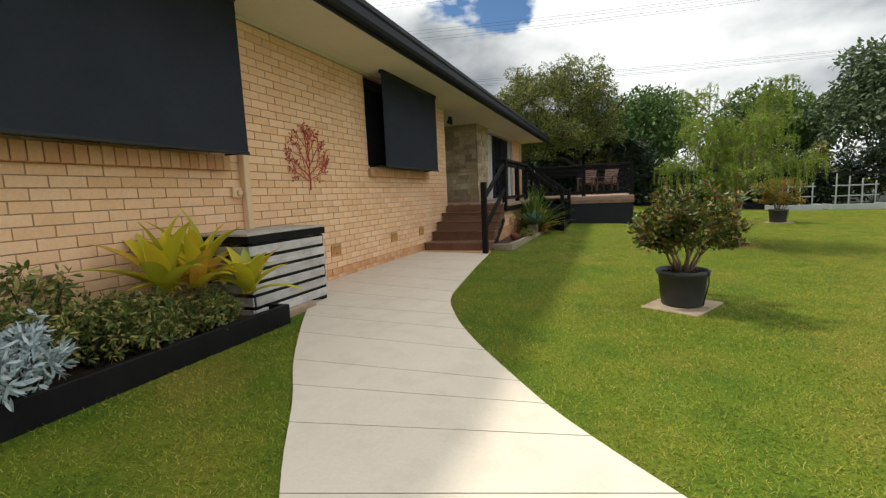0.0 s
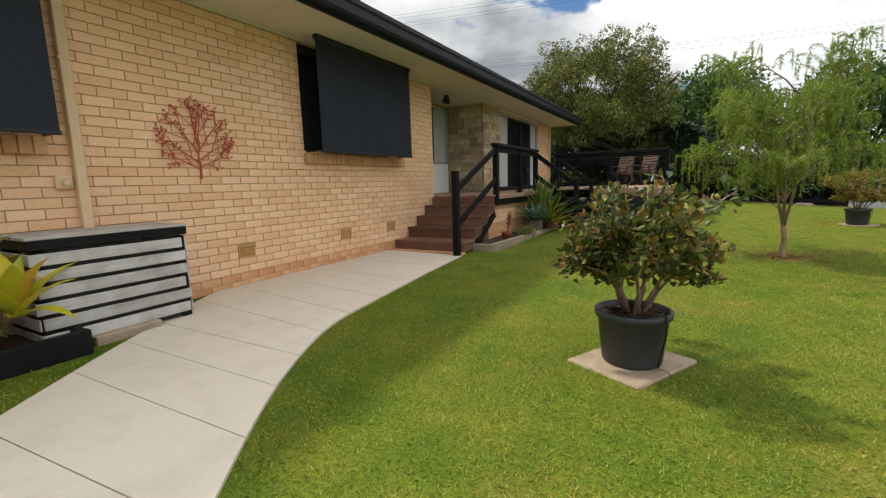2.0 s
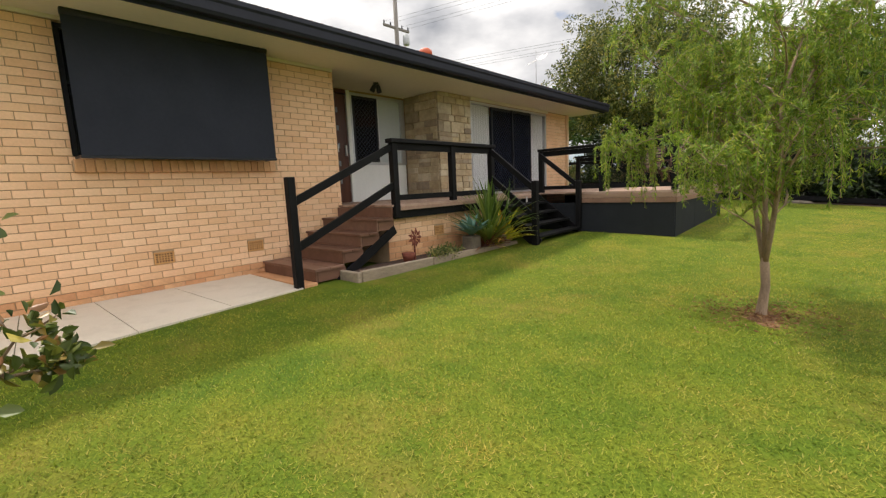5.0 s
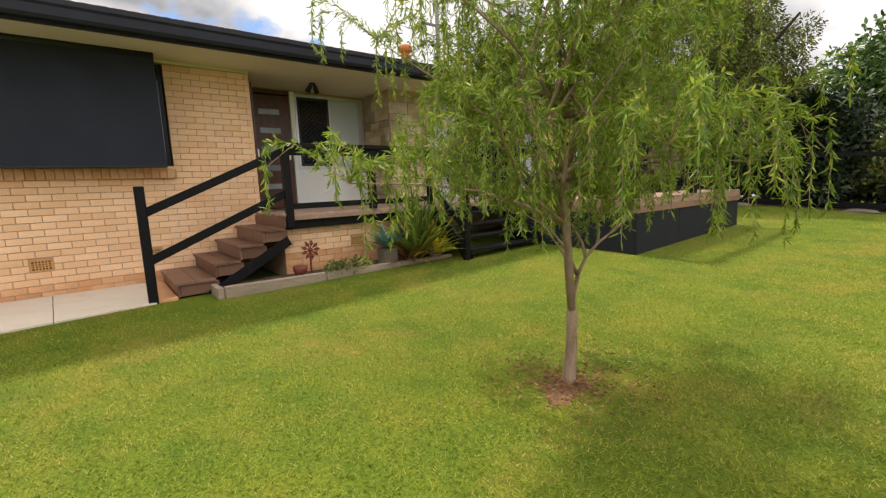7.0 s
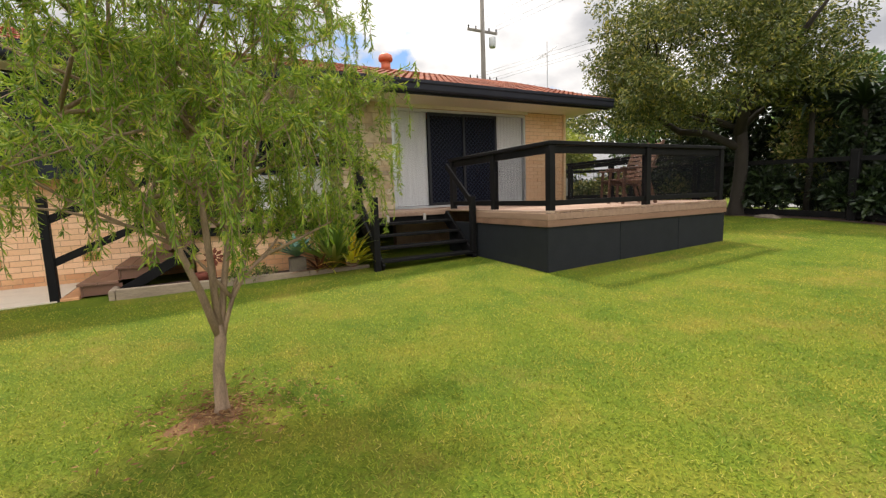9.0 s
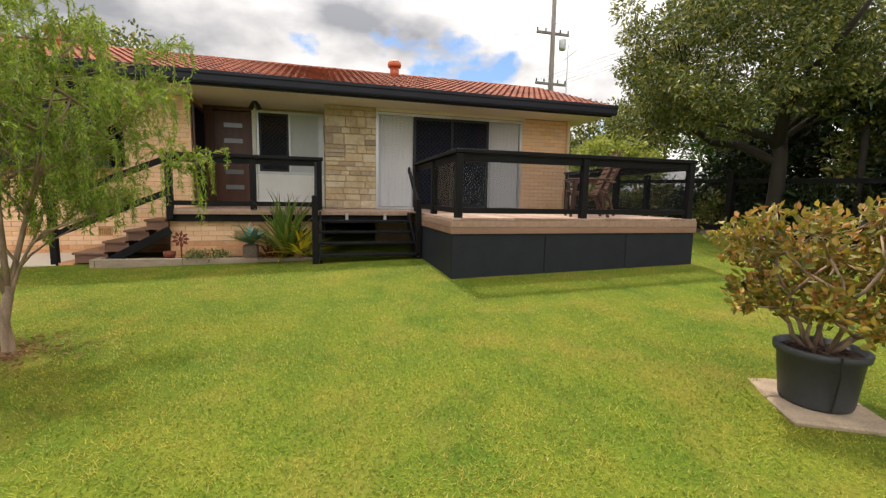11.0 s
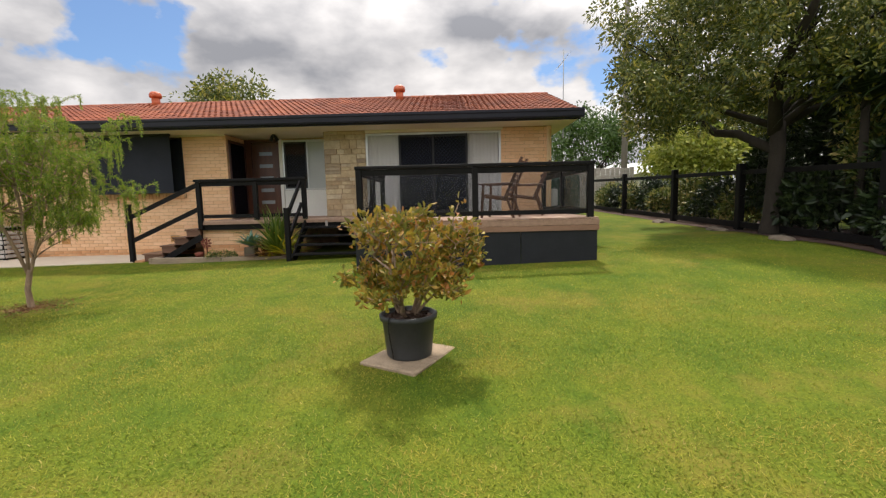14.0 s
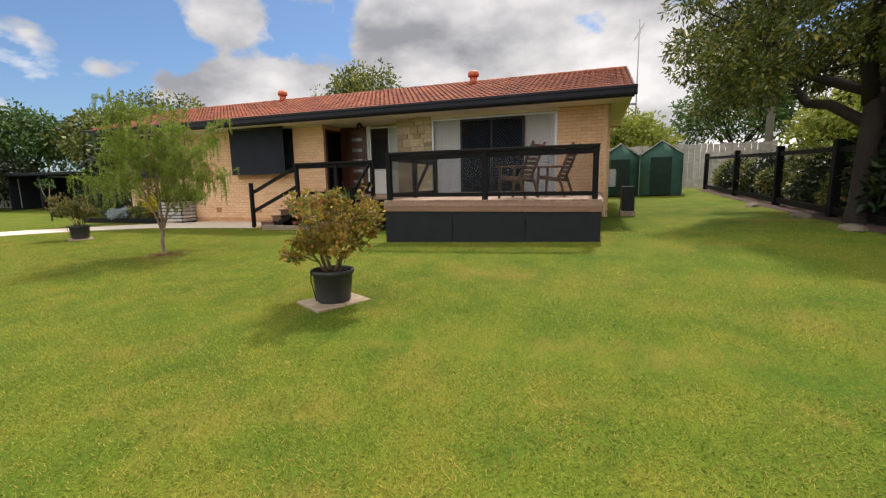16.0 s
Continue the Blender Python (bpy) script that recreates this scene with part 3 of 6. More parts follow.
def build_roof():
    roof = thing("roof", ((GUT_X + RIDGE_X) / 2, 10, 3.8), "low gabled roof of red terracotta tiles", "roof", kind="structure")
    off = Matrix.Translation((-(GUT_X + RIDGE_X) / 2, -10, -3.8))

    def add(name, bm, mat, label=""):
        bm.transform(off)
        return part(name, bm, mat, roof, label)
    # deck of the roof below the tiles
    bm = bmesh.new()
    far = 2 * RIDGE_X - GUT_X
    sec = [(GUT_X + 0.02, GUT_Z - 0.03), (RIDGE_X, RIDGE_Z - 0.05), (far, GUT_Z - 0.03), (far, GUT_Z - 0.13), (RIDGE_X, RIDGE_Z - 0.16), (GUT_X + 0.02, GUT_Z - 0.13)]
    rings = [[bm.verts.new((x, y, z)) for x, z in sec] for y in (RY0, RY1)]
    for k in range(6):
        bm.faces.new((rings[0][k], rings[0][(k + 1) % 6], rings[1][(k + 1) % 6], rings[1][k]))
    bm.faces.new(rings[0]), bm.faces.new(rings[1][::-1])
    add("sarking", bm, TERRACOTTA)
    # gable fascia boards
    for y in (RY0, RY1 - 0.03):
        for x2 in (GUT_X, far):
            bm = bmesh.new()
            beam(bm, (x2, y + 0.015, GUT_Z - 0.10), (RIDGE_X, y + 0.015, RIDGE_Z - 0.10), 0.034, 0.22)
            add("barge_board", bm, GUTTER, "charcoal barge board")
    # gutter: a rolled profile along the eave
    bm = bmesh.new()
    prof = [(0.0, -0.20), (0.10, -0.20), (0.125, -0.16), (0.13, -0.06), (0.15, -0.03), (0.15, 0.03), (0.125, 0.035), (0.12, -0.02), (0.0, -0.02)]
    rings = [[bm.verts.new((GUT_X + x - 0.02, y, GUT_Z + z)) for x, z in prof] for y in (RY0 - 0.03, RY1 + 0.06)]
    n = len(prof)
    for k in range(n):
        bm.faces.new((rings[0][k], rings[1][k], rings[1][(k + 1) % n], rings[0][(k + 1) % n]))
    bm.faces.new(rings[0]), bm.faces.new(rings[1][::-1])
    add("gutter", bm, GUTTER, "charcoal painted metal gutter")
    add("fascia", boxed(((GUT_X - 0.05, RY0, GUT_Z - 0.24), (GUT_X - 0.022, RY1, GUT_Z - 0.02))), GUTTER)
    # gable ends
    for y in (Y0 + 0.05, Y1 - 0.2):
        bm = bmesh.new()
        tri_ = [(BACK, EAVE), (WX - 0.02, EAVE), (WX - 0.02, 3.98), (RIDGE_X, RIDGE_Z - 0.17), (BACK, 4.0)]
        a = [bm.verts.new((x, y, z)) for x, z in tri_]
        b = [bm.verts.new((x, y + 0.15, z)) for x, z in tri_]
        for k in range(5):
            bm.faces.new((a[k], a[(k + 1) % 5], b[(k + 1) % 5], b[k]))
        bm.faces.new(a[::-1]), bm.faces.new(b)
        add("gable", bm, BRICK)
    # ridge capping
    y = RY0
    while y < RY1 - 0.05:
        bm = bmesh.new()
        k = 9
        top = [(0.15 * math.cos(math.pi * i / 8), 0.11 * math.sin(math.pi * i / 8)) for i in range(k)]
        a = [bm.verts.new((RIDGE_X + p, y, RIDGE_Z - 0.045 + q)) for p, q in top]
        b = [bm.verts.new((RIDGE_X + p * 0.93, min(y + 0.44, RY1), RIDGE_Z - 0.055 + q)) for p, q in top]
        for i in range(8):
            bm.faces.new((a[i], a[i + 1], b[i + 1], b[i]))
        bm.faces.new(a), bm.faces.new(b[::-1])
        add("ridge_cap", bm, ROOF_TILE)
        y += 0.42
    return roof, off


roof, ROOF_OFF = build_roof()


def lay_tiles():
    """Interlocking tiles with one roll and one pan each, on the front slope; the first stretch as parts."""
    slope = Vector((GUT_X - RIDGE_X, 0, GUT_Z - RIDGE_Z))
    length = slope.length
    d = slope.normalized()
    up = Vector((-d.z, 0, d.x))
    rows, wide = 12, (RY1 - RY0) / 61
    gauge = (length + 0.05) / rows
    prof = [(a + b, h) for a in (0.0, 0.1675) for b, h in ((0.0, 0.006), (0.025, 0.040), (0.055, 0.050), (0.085, 0.040), (0.11, 0.008), (0.15, 0.0))] + [(0.337, 0.004)]
    n = len(prof)

    def tile_points(base):
        v = []
        for lift, s in ((0.012, 0.0), (0.045, gauge + 0.04)):
            for w, h in prof:
                v.append(base + d * s + Vector((0, w, 0)) + up * (h + lift))
        for w, h in prof:
            v.append(base + d * (gauge + 0.04) + Vector((0, w, 0)) + up * (h + 0.022))
        return v
    faces = [(k + 1, k, n + k, n + k + 1) for k in range(n - 1)] + [(n + k + 1, n + k, 2 * n + k, 2 * n + k + 1) for k in range(n - 1)]
    data = bpy.data.meshes.new("tile")
    data.from_pydata(tile_points(Vector((0, 0, 0))), [], faces)
    data.materials.append(ROOF_TILE)
    verts, polys, made = [], [], 0
    for side in (1, -1):
        for r in range(rows):
            y = RY0 + 0.01
            while y + wide < RY1 + 0.05:
                base = Vector((RIDGE_X, y, RIDGE_Z - 0.02)) + d * (r * gauge) + up * random.uniform(-0.003, 0.003)
                if side == 1 and r >= 5 and y > 12.6 and made < 168:
                    ob = new("tile", data)
                    ob.parent, ob.location = roof, ROOF_OFF @ base
                    made += 1
                else:
                    k = len(verts)
                    pts = tile_points(base)
                    if side == -1:
                        pts = [Vector((2 * RIDGE_X - p.x, p.y, p.z)) for p in pts]
                    verts += [ROOF_OFF @ p for p in pts]
                    polys += [tuple(k + i for i in (f if side == 1 else f[::-1])) for f in faces]
                y += wide
    me = bpy.data.meshes.new("tiles")
    me.from_pydata(verts, [], polys)
    tagged(part("tiles", me, ROOF_TILE, roof), kind="stuff")


# soffit under the eaves and porch ceiling
bm = boxed(((WX - 0.02, RY0, EAVE - 0.01), (GUT_X - 0.052, RY1 - 0.03, EAVE + 0.012)), ((DOORX - 0.2, PORCH0 - 0.2, EAVE - 0.006), (WX - 0.02, PORCH1 + 0.1, EAVE + 0.012)),
           ((BACK, Y1 - 0.01, EAVE - 0.01), (WX - 0.02, RY1 - 0.03, EAVE + 0.012)))
tagged(part("ceiling", bm, SOFFIT, None, "cream painted soffit and porch ceiling"), category="ceiling", kind="structure")
bm = boxed(((WX + 0.002, Y0, EAVE - 0.055), (WX + 0.03, PORCH0 - 0.01, EAVE - 0.012)), ((WX + 0.002, SLIDE0, 3.475), (WX + 0.035, SLIDE1 + 0.05, EAVE - 0.012)))
tagged(part("trim", bm, SOFFIT, None, "cream timber bead under the soffit"), category="trim", kind="structure")


def roof_vent(x, y):
    z = RIDGE_Z - (x - RIDGE_X) * (RIDGE_Z - GUT_Z) / (GUT_X - RIDGE_X) - 0.02
    ob = thing("roof_vent", (x, y, z), "red terracotta roof vent pipe with a domed cap", "roof vent", "roof vents")
    part("pipe", lathe(bmesh.new(), [(0.13, -0.05), (0.13, 0.30)], 20), TERRACOTTA, ob, "", True)
    part("cap", lathe(bmesh.new(), [(0.14, 0.28), (0.19, 0.30), (0.20, 0.36), (0.18, 0.44), (0.11, 0.49), (0.02, 0.505)], 20), TERRACOTTA, ob, "domed terracotta cap", True)


roof_vent(-6.35, 15.65)
roof_vent(-6.55, 7.3)


# ---- outside blinds and windows ----
def window_behind(y0, y1, z0, z1, name):
    ob = thing(name, (WX - 0.1, (y0 + y1) / 2, z0), "dark aluminium window behind a fabric blind", "window", kind="structure")
    h, w = z1 - z0, (y1 - y0) / 2
    part("window_frame", boxed(((-0.04, -w, 0), (0.02, w, 0.05)), ((-0.04, -w, h - 0.05), (0.02, w, h)), ((-0.04, -w, 0.05), (0.02, -w + 0.05, h - 0.05)),
                               ((-0.04, w - 0.05, 0.05), (0.02, w, h - 0.05)), ((-0.04, -0.025, 0.05), (0.02, 0.025, h - 0.05))), DARK_ALU, ob)
    for a, b in ((-w + 0.05, -0.025), (0.025, w - 0.05)):
        part("pane", boxed(((-0.02, a, 0.05), (-0.01, b, h - 0.05))), PANE, ob)
    sill = part("window_sill", boxed(((0.02, -w - 0.04, -0.15), (0.165, w + 0.04, -0.02)), bevel=0.004), MORTAR, ob, "sill of bricks on edge")
    edge = boxed(((0.03, -0.047, -0.165), (0.185, 0.047, -0.006)), bevel=0.006)
    me = bpy.data.meshes.new("sill_brick")
    edge.to_mesh(me)
    edge.free()
    me.materials.append(BRICK_RED)
    for i in range(int(2 * w / 0.103) + 1):
        b = new("brick", me)
        b.parent, b.location = sill, (0, -w + 0.02 + i * 0.103, 0)
    return ob


window_behind(6.94, 9.48, 1.90, 3.50, "window_1")
window_behind(1.15, 3.75, 1.90, 3.50, "window_2")


def outdoor_blind(y0, y1, z0, z1):
    ob = thing("outdoor_blind", (-3.80, (y0 + y1) / 2, z1), "charcoal mesh outdoor blind hanging from the eave over a window", "blind", "outdoor blinds")
    w, h = (y1 - y0) / 2, z1 - z0
    bm = bmesh.new()
    cols, rws = 10, 8
    g = []
    for side in (0.006, -0.006):
        g.append([[bm.verts.new((side + 0.012 * math.sin(3.1 * i / cols) * math.sin(2.6 * j / rws), -w + 2 * w * i / cols, -h * j / rws)) for j in range(rws + 1)] for i in range(cols + 1)])
    for i in range(cols):
        for j in range(rws):
            a, b = g[0], g[1]
            bm.faces.new((a[i][j], a[i][j + 1], a[i + 1][j + 1], a[i + 1][j]))
            bm.faces.new((b[i][j], b[i + 1][j], b[i + 1][j + 1], b[i][j + 1]))
    part("fabric", bm, BLIND, ob, "taut charcoal mesh fabric", True)
    part("bottom_bar", boxed(((-0.02, -w - 0.01, -h - 0.025), (0.02, w + 0.01, -h + 0.01)), bevel=0.005), DARK_ALU, ob)
    part("head_roll", lathe(bmesh.new(), [(0.045, -w), (0.045, w)], 14), DARK_ALU, ob, "", True).matrix_basis = pose(-0.01, 0, 0.02, 90, 0, 0)
    for y in (-w, w):
        part("stay_arm", boxed(((-0.34, y - 0.01, -h - 0.01), (-0.02, y + 0.01, -h + 0.012))), DARK_ALU, ob)


outdoor_blind(6.95, 9.36, 1.91, 3.50)
outdoor_blind(1.05, 3.80, 1.91, 3.50)


# ---- sliding door, porch door and window ----
def sliding_door():
    ob = thing("door_2", (WX - 0.06, SLIDE0, FLOOR), "wide aluminium sliding door with white curtains and dark mesh screens", "door", kind="structure")
    W, Hh = SLIDE1 - SLIDE0, SLIDE_T - FLOOR
    a1, a2 = 0.95, 2.95
    part("door_frame", boxed(((-0.06, 0, 0), (0.05, 0.06, Hh)), ((-0.06, W - 0.06, 0), (0.05, W, Hh)), ((-0.06, 0.06, Hh - 0.06), (0.05, W - 0.06, Hh)), ((-0.06, 0.06, -0.02), (0.05, W - 0.06, 0.05))), ALU, ob)
    for y0, y1 in ((0.06, a1), (a2, W - 0.06)):
        part("pane", boxed(((-0.012, y0, 0.05), (-0.006, y1, Hh - 0.06))), CLEAR, ob).visible_shadow = False
        bm = bmesh.new()
        n = 40
        top = [bm.verts.new((-0.05 + 0.006 * math.sin(i * 1.35), y0 + (y1 - y0) * i / n, Hh - 0.06)) for i in range(n + 1)]
        low = [bm.verts.new((-0.05 + 0.009 * math.sin(i * 1.35 + 0.3), y0 + (y1 - y0) * i / n, 0.06)) for i in range(n + 1)]
        for i in range(n):
            bm.faces.new((low[i], low[i + 1], top[i + 1], top[i]))
        part("curtain", bm, CURTAIN, ob, "white hanging curtain", True)
    mid = (a1 + a2) / 2
    for y0, y1 in ((a1, mid + 0.03), (mid - 0.03, a2)):
        x = 0.02 if y0 == a1 else 0.05
        f = part("screen_frame", boxed(((x - 0.02, y0, 0.05), (x + 0.012, y0 + 0.06, Hh - 0.06)), ((x - 0.02, y1 - 0.06, 0.05), (x + 0.012, y1, Hh - 0.06)),
                                       ((x - 0.02, y0 + 0.06, 0.05), (x + 0.012, y1 - 0.06, 0.12)), ((x - 0.02, y0 + 0.06, Hh - 0.13), (x + 0.012, y1 - 0.06, Hh - 0.06))), DARK_ALU, ob)
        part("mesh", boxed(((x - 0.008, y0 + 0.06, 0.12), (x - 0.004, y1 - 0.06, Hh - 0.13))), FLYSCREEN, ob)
        lattice(ob, x + 0.004, y0 + 0.06, y1 - 0.06, 0.12, Hh - 0.13, 0.11, BLIND)
    part("handle", boxed(((0.065, mid - 0.02, 0.95), (0.09, mid + 0.01, 1.2)), bevel=0.006), DARK_ALU, ob, "dark pull handle")
    # charcoal sheet put behind the screens in place of the unlit room's shade
    part("room_shade_sheet", boxed(((-1.2, a1 - 0.1, -0.05), (-1.15, a2 + 0.1, Hh))), SKIRT, ob)


def lattice(ob, x, y0, y1, z0, z1, step, mat=None):
    """Crossed diagonal bars of a security screen."""
    bm = bmesh.new()
    w, h = y1 - y0, z1 - z0
    k = -h
    while k < w:
        for flip in (0, 1):
            s0, s1 = max(0, -k), min(h, w - k)
            if s1 - s0 > 0.02:
                pa, pb = (k + s0, s0), (k + s1, s1)
                if flip:
                    pa, pb = (w - pa[0], pa[1]), (w - pb[0], pb[1])
                beam(bm, (x, y0 + pa[0], z0 + pa[1]), (x, y0 + pb[0], z0 + pb[1]), 0.004, 0.009, 0)
        k += step
    part("grille", bm, mat or DARK_ALU, ob, "diagonal security grille")


CLEAR = mesh_glass("clear_glass", (0.03, 0.035, 0.04), 0.85, 0.02)
sliding_door()


def porch_front():
    d = thing("door_1", (DOORX, 10.98, FLOOR), "dark red timber front door with five slim glass lights", "door", kind="structure")
    H = 2.33
    part("leaf", boxed(((-0.05, 0.03, 0.01), (0.0, 0.90, H)), bevel=0.004), DOOR_WOOD, d)
    for i in range(5):
        z = 0.42 + i * 0.38
        part("glass_light", boxed(((0.002, 0.26, z), (0.008, 0.68, z + 0.11)), bevel=0.002), DOOR_GLASS, d)
    part("door_frame", boxed(((-0.06, -0.18, 0), (0.03, 0.025, H + 0.1)), ((-0.06, 0.027, H + 0.022), (0.03, 0.903, H + 0.1))), DOOR_WOOD, d, "dark stained door frame")
    part("door_frame", boxed(((-0.06, 0.905, 0), (0.04, 1.0, H + 0.1))), WHITE, d, "white painted door post")
    part("door_handle", boxed(((0.004, 0.80, 1.02), (0.05, 0.84, 1.25)), bevel=0.006), BRASS, d, "metal lever handle and lock plate")
    w = thing("window_3", (DOORX, 11.99, FLOOR), "porch window with a mesh screen over a white panel", "window", kind="structure")
    W = PORCH1 - 11.99
    part("panel", boxed(((-0.06, 0, 0.0), (0.0, W, 0.83)), bevel=0.004), WHITE, w, "flat white painted panel")
    part("window_frame", boxed(((-0.06, 0, 0.834), (0.025, W, 0.89)), ((-0.06, 0, 2.34), (0.025, W, 2.40)), ((-0.06, 0, 0.89), (0.025, 0.05, 2.34)), ((-0.06, W - 0.14, 0.89), (0.025, W, 2.34)), ((-0.06, 0.76, 0.89), (0.025, 0.80, 2.34))), ALU, w)
    part("pane", boxed(((-0.03, 0.8, 0.89), (-0.02, W - 0.14, 2.34))), FROSTED, w)
    part("mesh", boxed(((0.0, 0.05, 0.89), (0.006, 0.76, 2.34))), FLYSCREEN, w)
    part("screen_frame", boxed(((0.0, 0.05, 0.89), (0.032, 0.10, 2.34)), ((0.0, 0.71, 0.89), (0.032, 0.76, 2.34)), ((0.0, 0.1, 0.89), (0.032, 0.71, 0.94)), ((0.0, 0.1, 2.29), (0.032, 0.71, 2.34))), DARK_ALU, w)
    lattice(w, 0.02, 0.1, 0.71, 0.94, 2.29, 0.1)


porch_front()


def open_screen_door():
    d = thing("screen_door", (DOORX + 0.06, PORCH0 + 0.03, FLOOR), "dark security screen door standing open against the porch wall", "screen door")
    w, h = 1.02, 2.30
    part("frame", boxed(((0, 0, 0.01), (0.07, 0.035, h)), ((w - 0.07, 0, 0.01), (w, 0.035, h)), ((0.07, 0, 0.01), (w - 0.07, 0.035, 0.09)), ((0.07, 0, h - 0.08), (w - 0.07, 0.035, h)), ((0.07, 0, 1.0), (w - 0.07, 0.035, 1.1)), bevel=0.003), DOOR_WOOD, d)
    for z0, z1 in ((0.09, 1.0), (1.1, h - 0.08)):
        part("mesh", boxed(((0.07, 0.014, z0), (w - 0.07, 0.02, z1))), FLYSCREEN, d)
    part("handle", boxed(((w - 0.06, 0.036, 1.0), (w - 0.03, 0.07, 1.14)), bevel=0.004), BRASS, d)


open_screen_door()


def stone_pier():
    p = thing("stone_pier", (WX, SLIDE0 - 0.6, FLOOR), "porch pier faced with squared sandstone blocks", "pier", kind="structure")
    off = Vector((WX, SLIDE0 - 0.6, FLOOR))
    y0, y1, top = PORCH1, SLIDE0, EAVE - 0.012
    part("core", boxed((Vector((DOORX, y0 + 0.03, FLOOR)) - off, Vector((WX - 0.02, y1 - 0.002, top)) - off)), MORTAR, p)
    rnd = random.Random(5)

    def face(u0, u1, place):
        z = FLOOR
        while z < top - 0.05:
            h = min(rnd.choice((0.11, 0.15, 0.2, 0.26)), top - z)
            u = u0
            while u < u1 - 0.02:
                w = min(rnd.uniform(0.18, 0.5), u1 - u)
                if u1 - u - w < 0.12:
                    w = u1 - u
                if h > 0.19 and rnd.random() < 0.35:
                    cells = [(z, h * 0.5), (z + h * 0.5, h * 0.5)]
                else:
                    cells = [(z, h)]
                for zz, hh in cells:
                    proud = rnd.uniform(0.012, 0.04)
                    bm = place(u + 0.006, u + w - 0.006, zz + 0.006, zz + hh - 0.006, proud)
                    bm.transform(Matrix.Translation(-off))
                    part("stone", bm, STONE, p)
                u += w
            z += h
    face(y0, y1, lambda a, b, c, d, s: boxed(((WX - 0.05, a, c), (WX - 0.02 + s, b, d)), bevel=0.008))
    face(DOORX + 0.03, WX - 0.055, lambda a, b, c, d, s: boxed(((a, y0 + 0.03 - s, c), (b, y0 + 0.06, d)), bevel=0.008))


stone_pier()


# ---- stairs, landing and deck ----
def deck_rail(name, bm, parent, label=""):
    return part(name, bm, BLACK_TIMBER, parent, label)


def front_stairs():
    s = thing("front_stairs", (-3.3, 9.9, rise(-3.3, 9.9)), "five dark stained timber steps up to the porch", "stairs", kind="structure")
    off = Matrix.Translation((3.3, -9.9, -rise(-3.3, 9.9)))
    z0, n = 0.08, 5
    rs = (FLOOR - z0) / n
    ys = [9.16, 9.64, 9.99, 10.33, 10.66]
    for i in range(n):
        z = z0 + rs * (i + 1)
        bm = boxed(((WX + 0.02, ys[i] + 0.0, z - rs), (-2.62, ys[i] + 0.03, z - 0.042)))
        bm.transform(off)
        part("riser", bm, TREAD, s)
        if i < n - 1:
            for k in range(2):
                w = (ys[i + 1] - ys[i]) / 2
                bm = boxed(((WX + 0.02, ys[i] - 0.03 + k * (w + 0.015), z - 0.04), (-2.58, ys[i] - 0.036 + (k + 1) * (w + 0.015), z)), bevel=0.004)
                bm.transform(off)
                part("tread", bm, TREAD, s)
    bm = bmesh.new()
    for i in range(n - 1):
        z = z0 + rs * (i + 1)
        box(bm, (-2.66, ys[i] + 0.035, max(z - 0.95 * rs, 0.0)), (-2.615, ys[i + 1] + 0.034, z - 0.043))
    bm.transform(off)
    part("stringer", bm, TREAD, s, "brown stepped side board")
    bm = beam(bmesh.new(), (-2.63, 9.55, 0.03), (-2.63, 10.72, 0.70), 0.04, 0.15)
    bm.transform(off)
    part("stringer", bm, BLACK_TIMBER, s, "black stair stringer")
    bm = boxed(((WX + 0.02, 8.92, 0.0), (-2.56, 9.15, 0.105)), bevel=0.01)
    bm.transform(off)
    part("foot_pad", bm, BRICK_RED, s, "red brown concrete pad")


front_stairs()


def landing():
    d = thing("landing", (-3.4, 13.0, FLOOR), "timber landing in front of the entry door", "landing", kind="structure")
    off = Matrix.Translation((3.4, -13.0, -FLOOR))
    x, k = DOORX + 0.01, 0
    while x < -2.6:
        w = min(0.15, -2.56 - x)
        y1 = 13.62 if x < WX else 15.38
        bm = boxed(((x, PORCH0 if x < WX - 0.02 else 10.66, FLOOR - 0.035), (x + w - 0.006, y1 - (0.02 if x < WX else 0), FLOOR)), bevel=0.003)
        if x + w < WX + 0.03 or x >= WX - 0.16:
            bm.transform(off)
            part("board", bm, DECKING, d)
        else:
            bm.free()
        x += 0.15
    bm = boxed(((-2.62, 10.70, FLOOR - 0.10), (-2.575, 15.38, FLOOR - 0.037)), bevel=0.004)
    bm.transform(off)
    part("edge_board", bm, DECKING, d)
    bm = boxed(((-2.70, 10.72, FLOOR - 0.24), (-2.64, 15.38, FLOOR - 0.10)), ((WX + 0.01, 10.72, FLOOR - 0.2), (-2.70, 10.78, FLOOR - 0.04)), bevel=0.004)
    bm.transform(off)
    part("bearer", bm, BLACK_TIMBER, d, "black timber bearer")


landing()


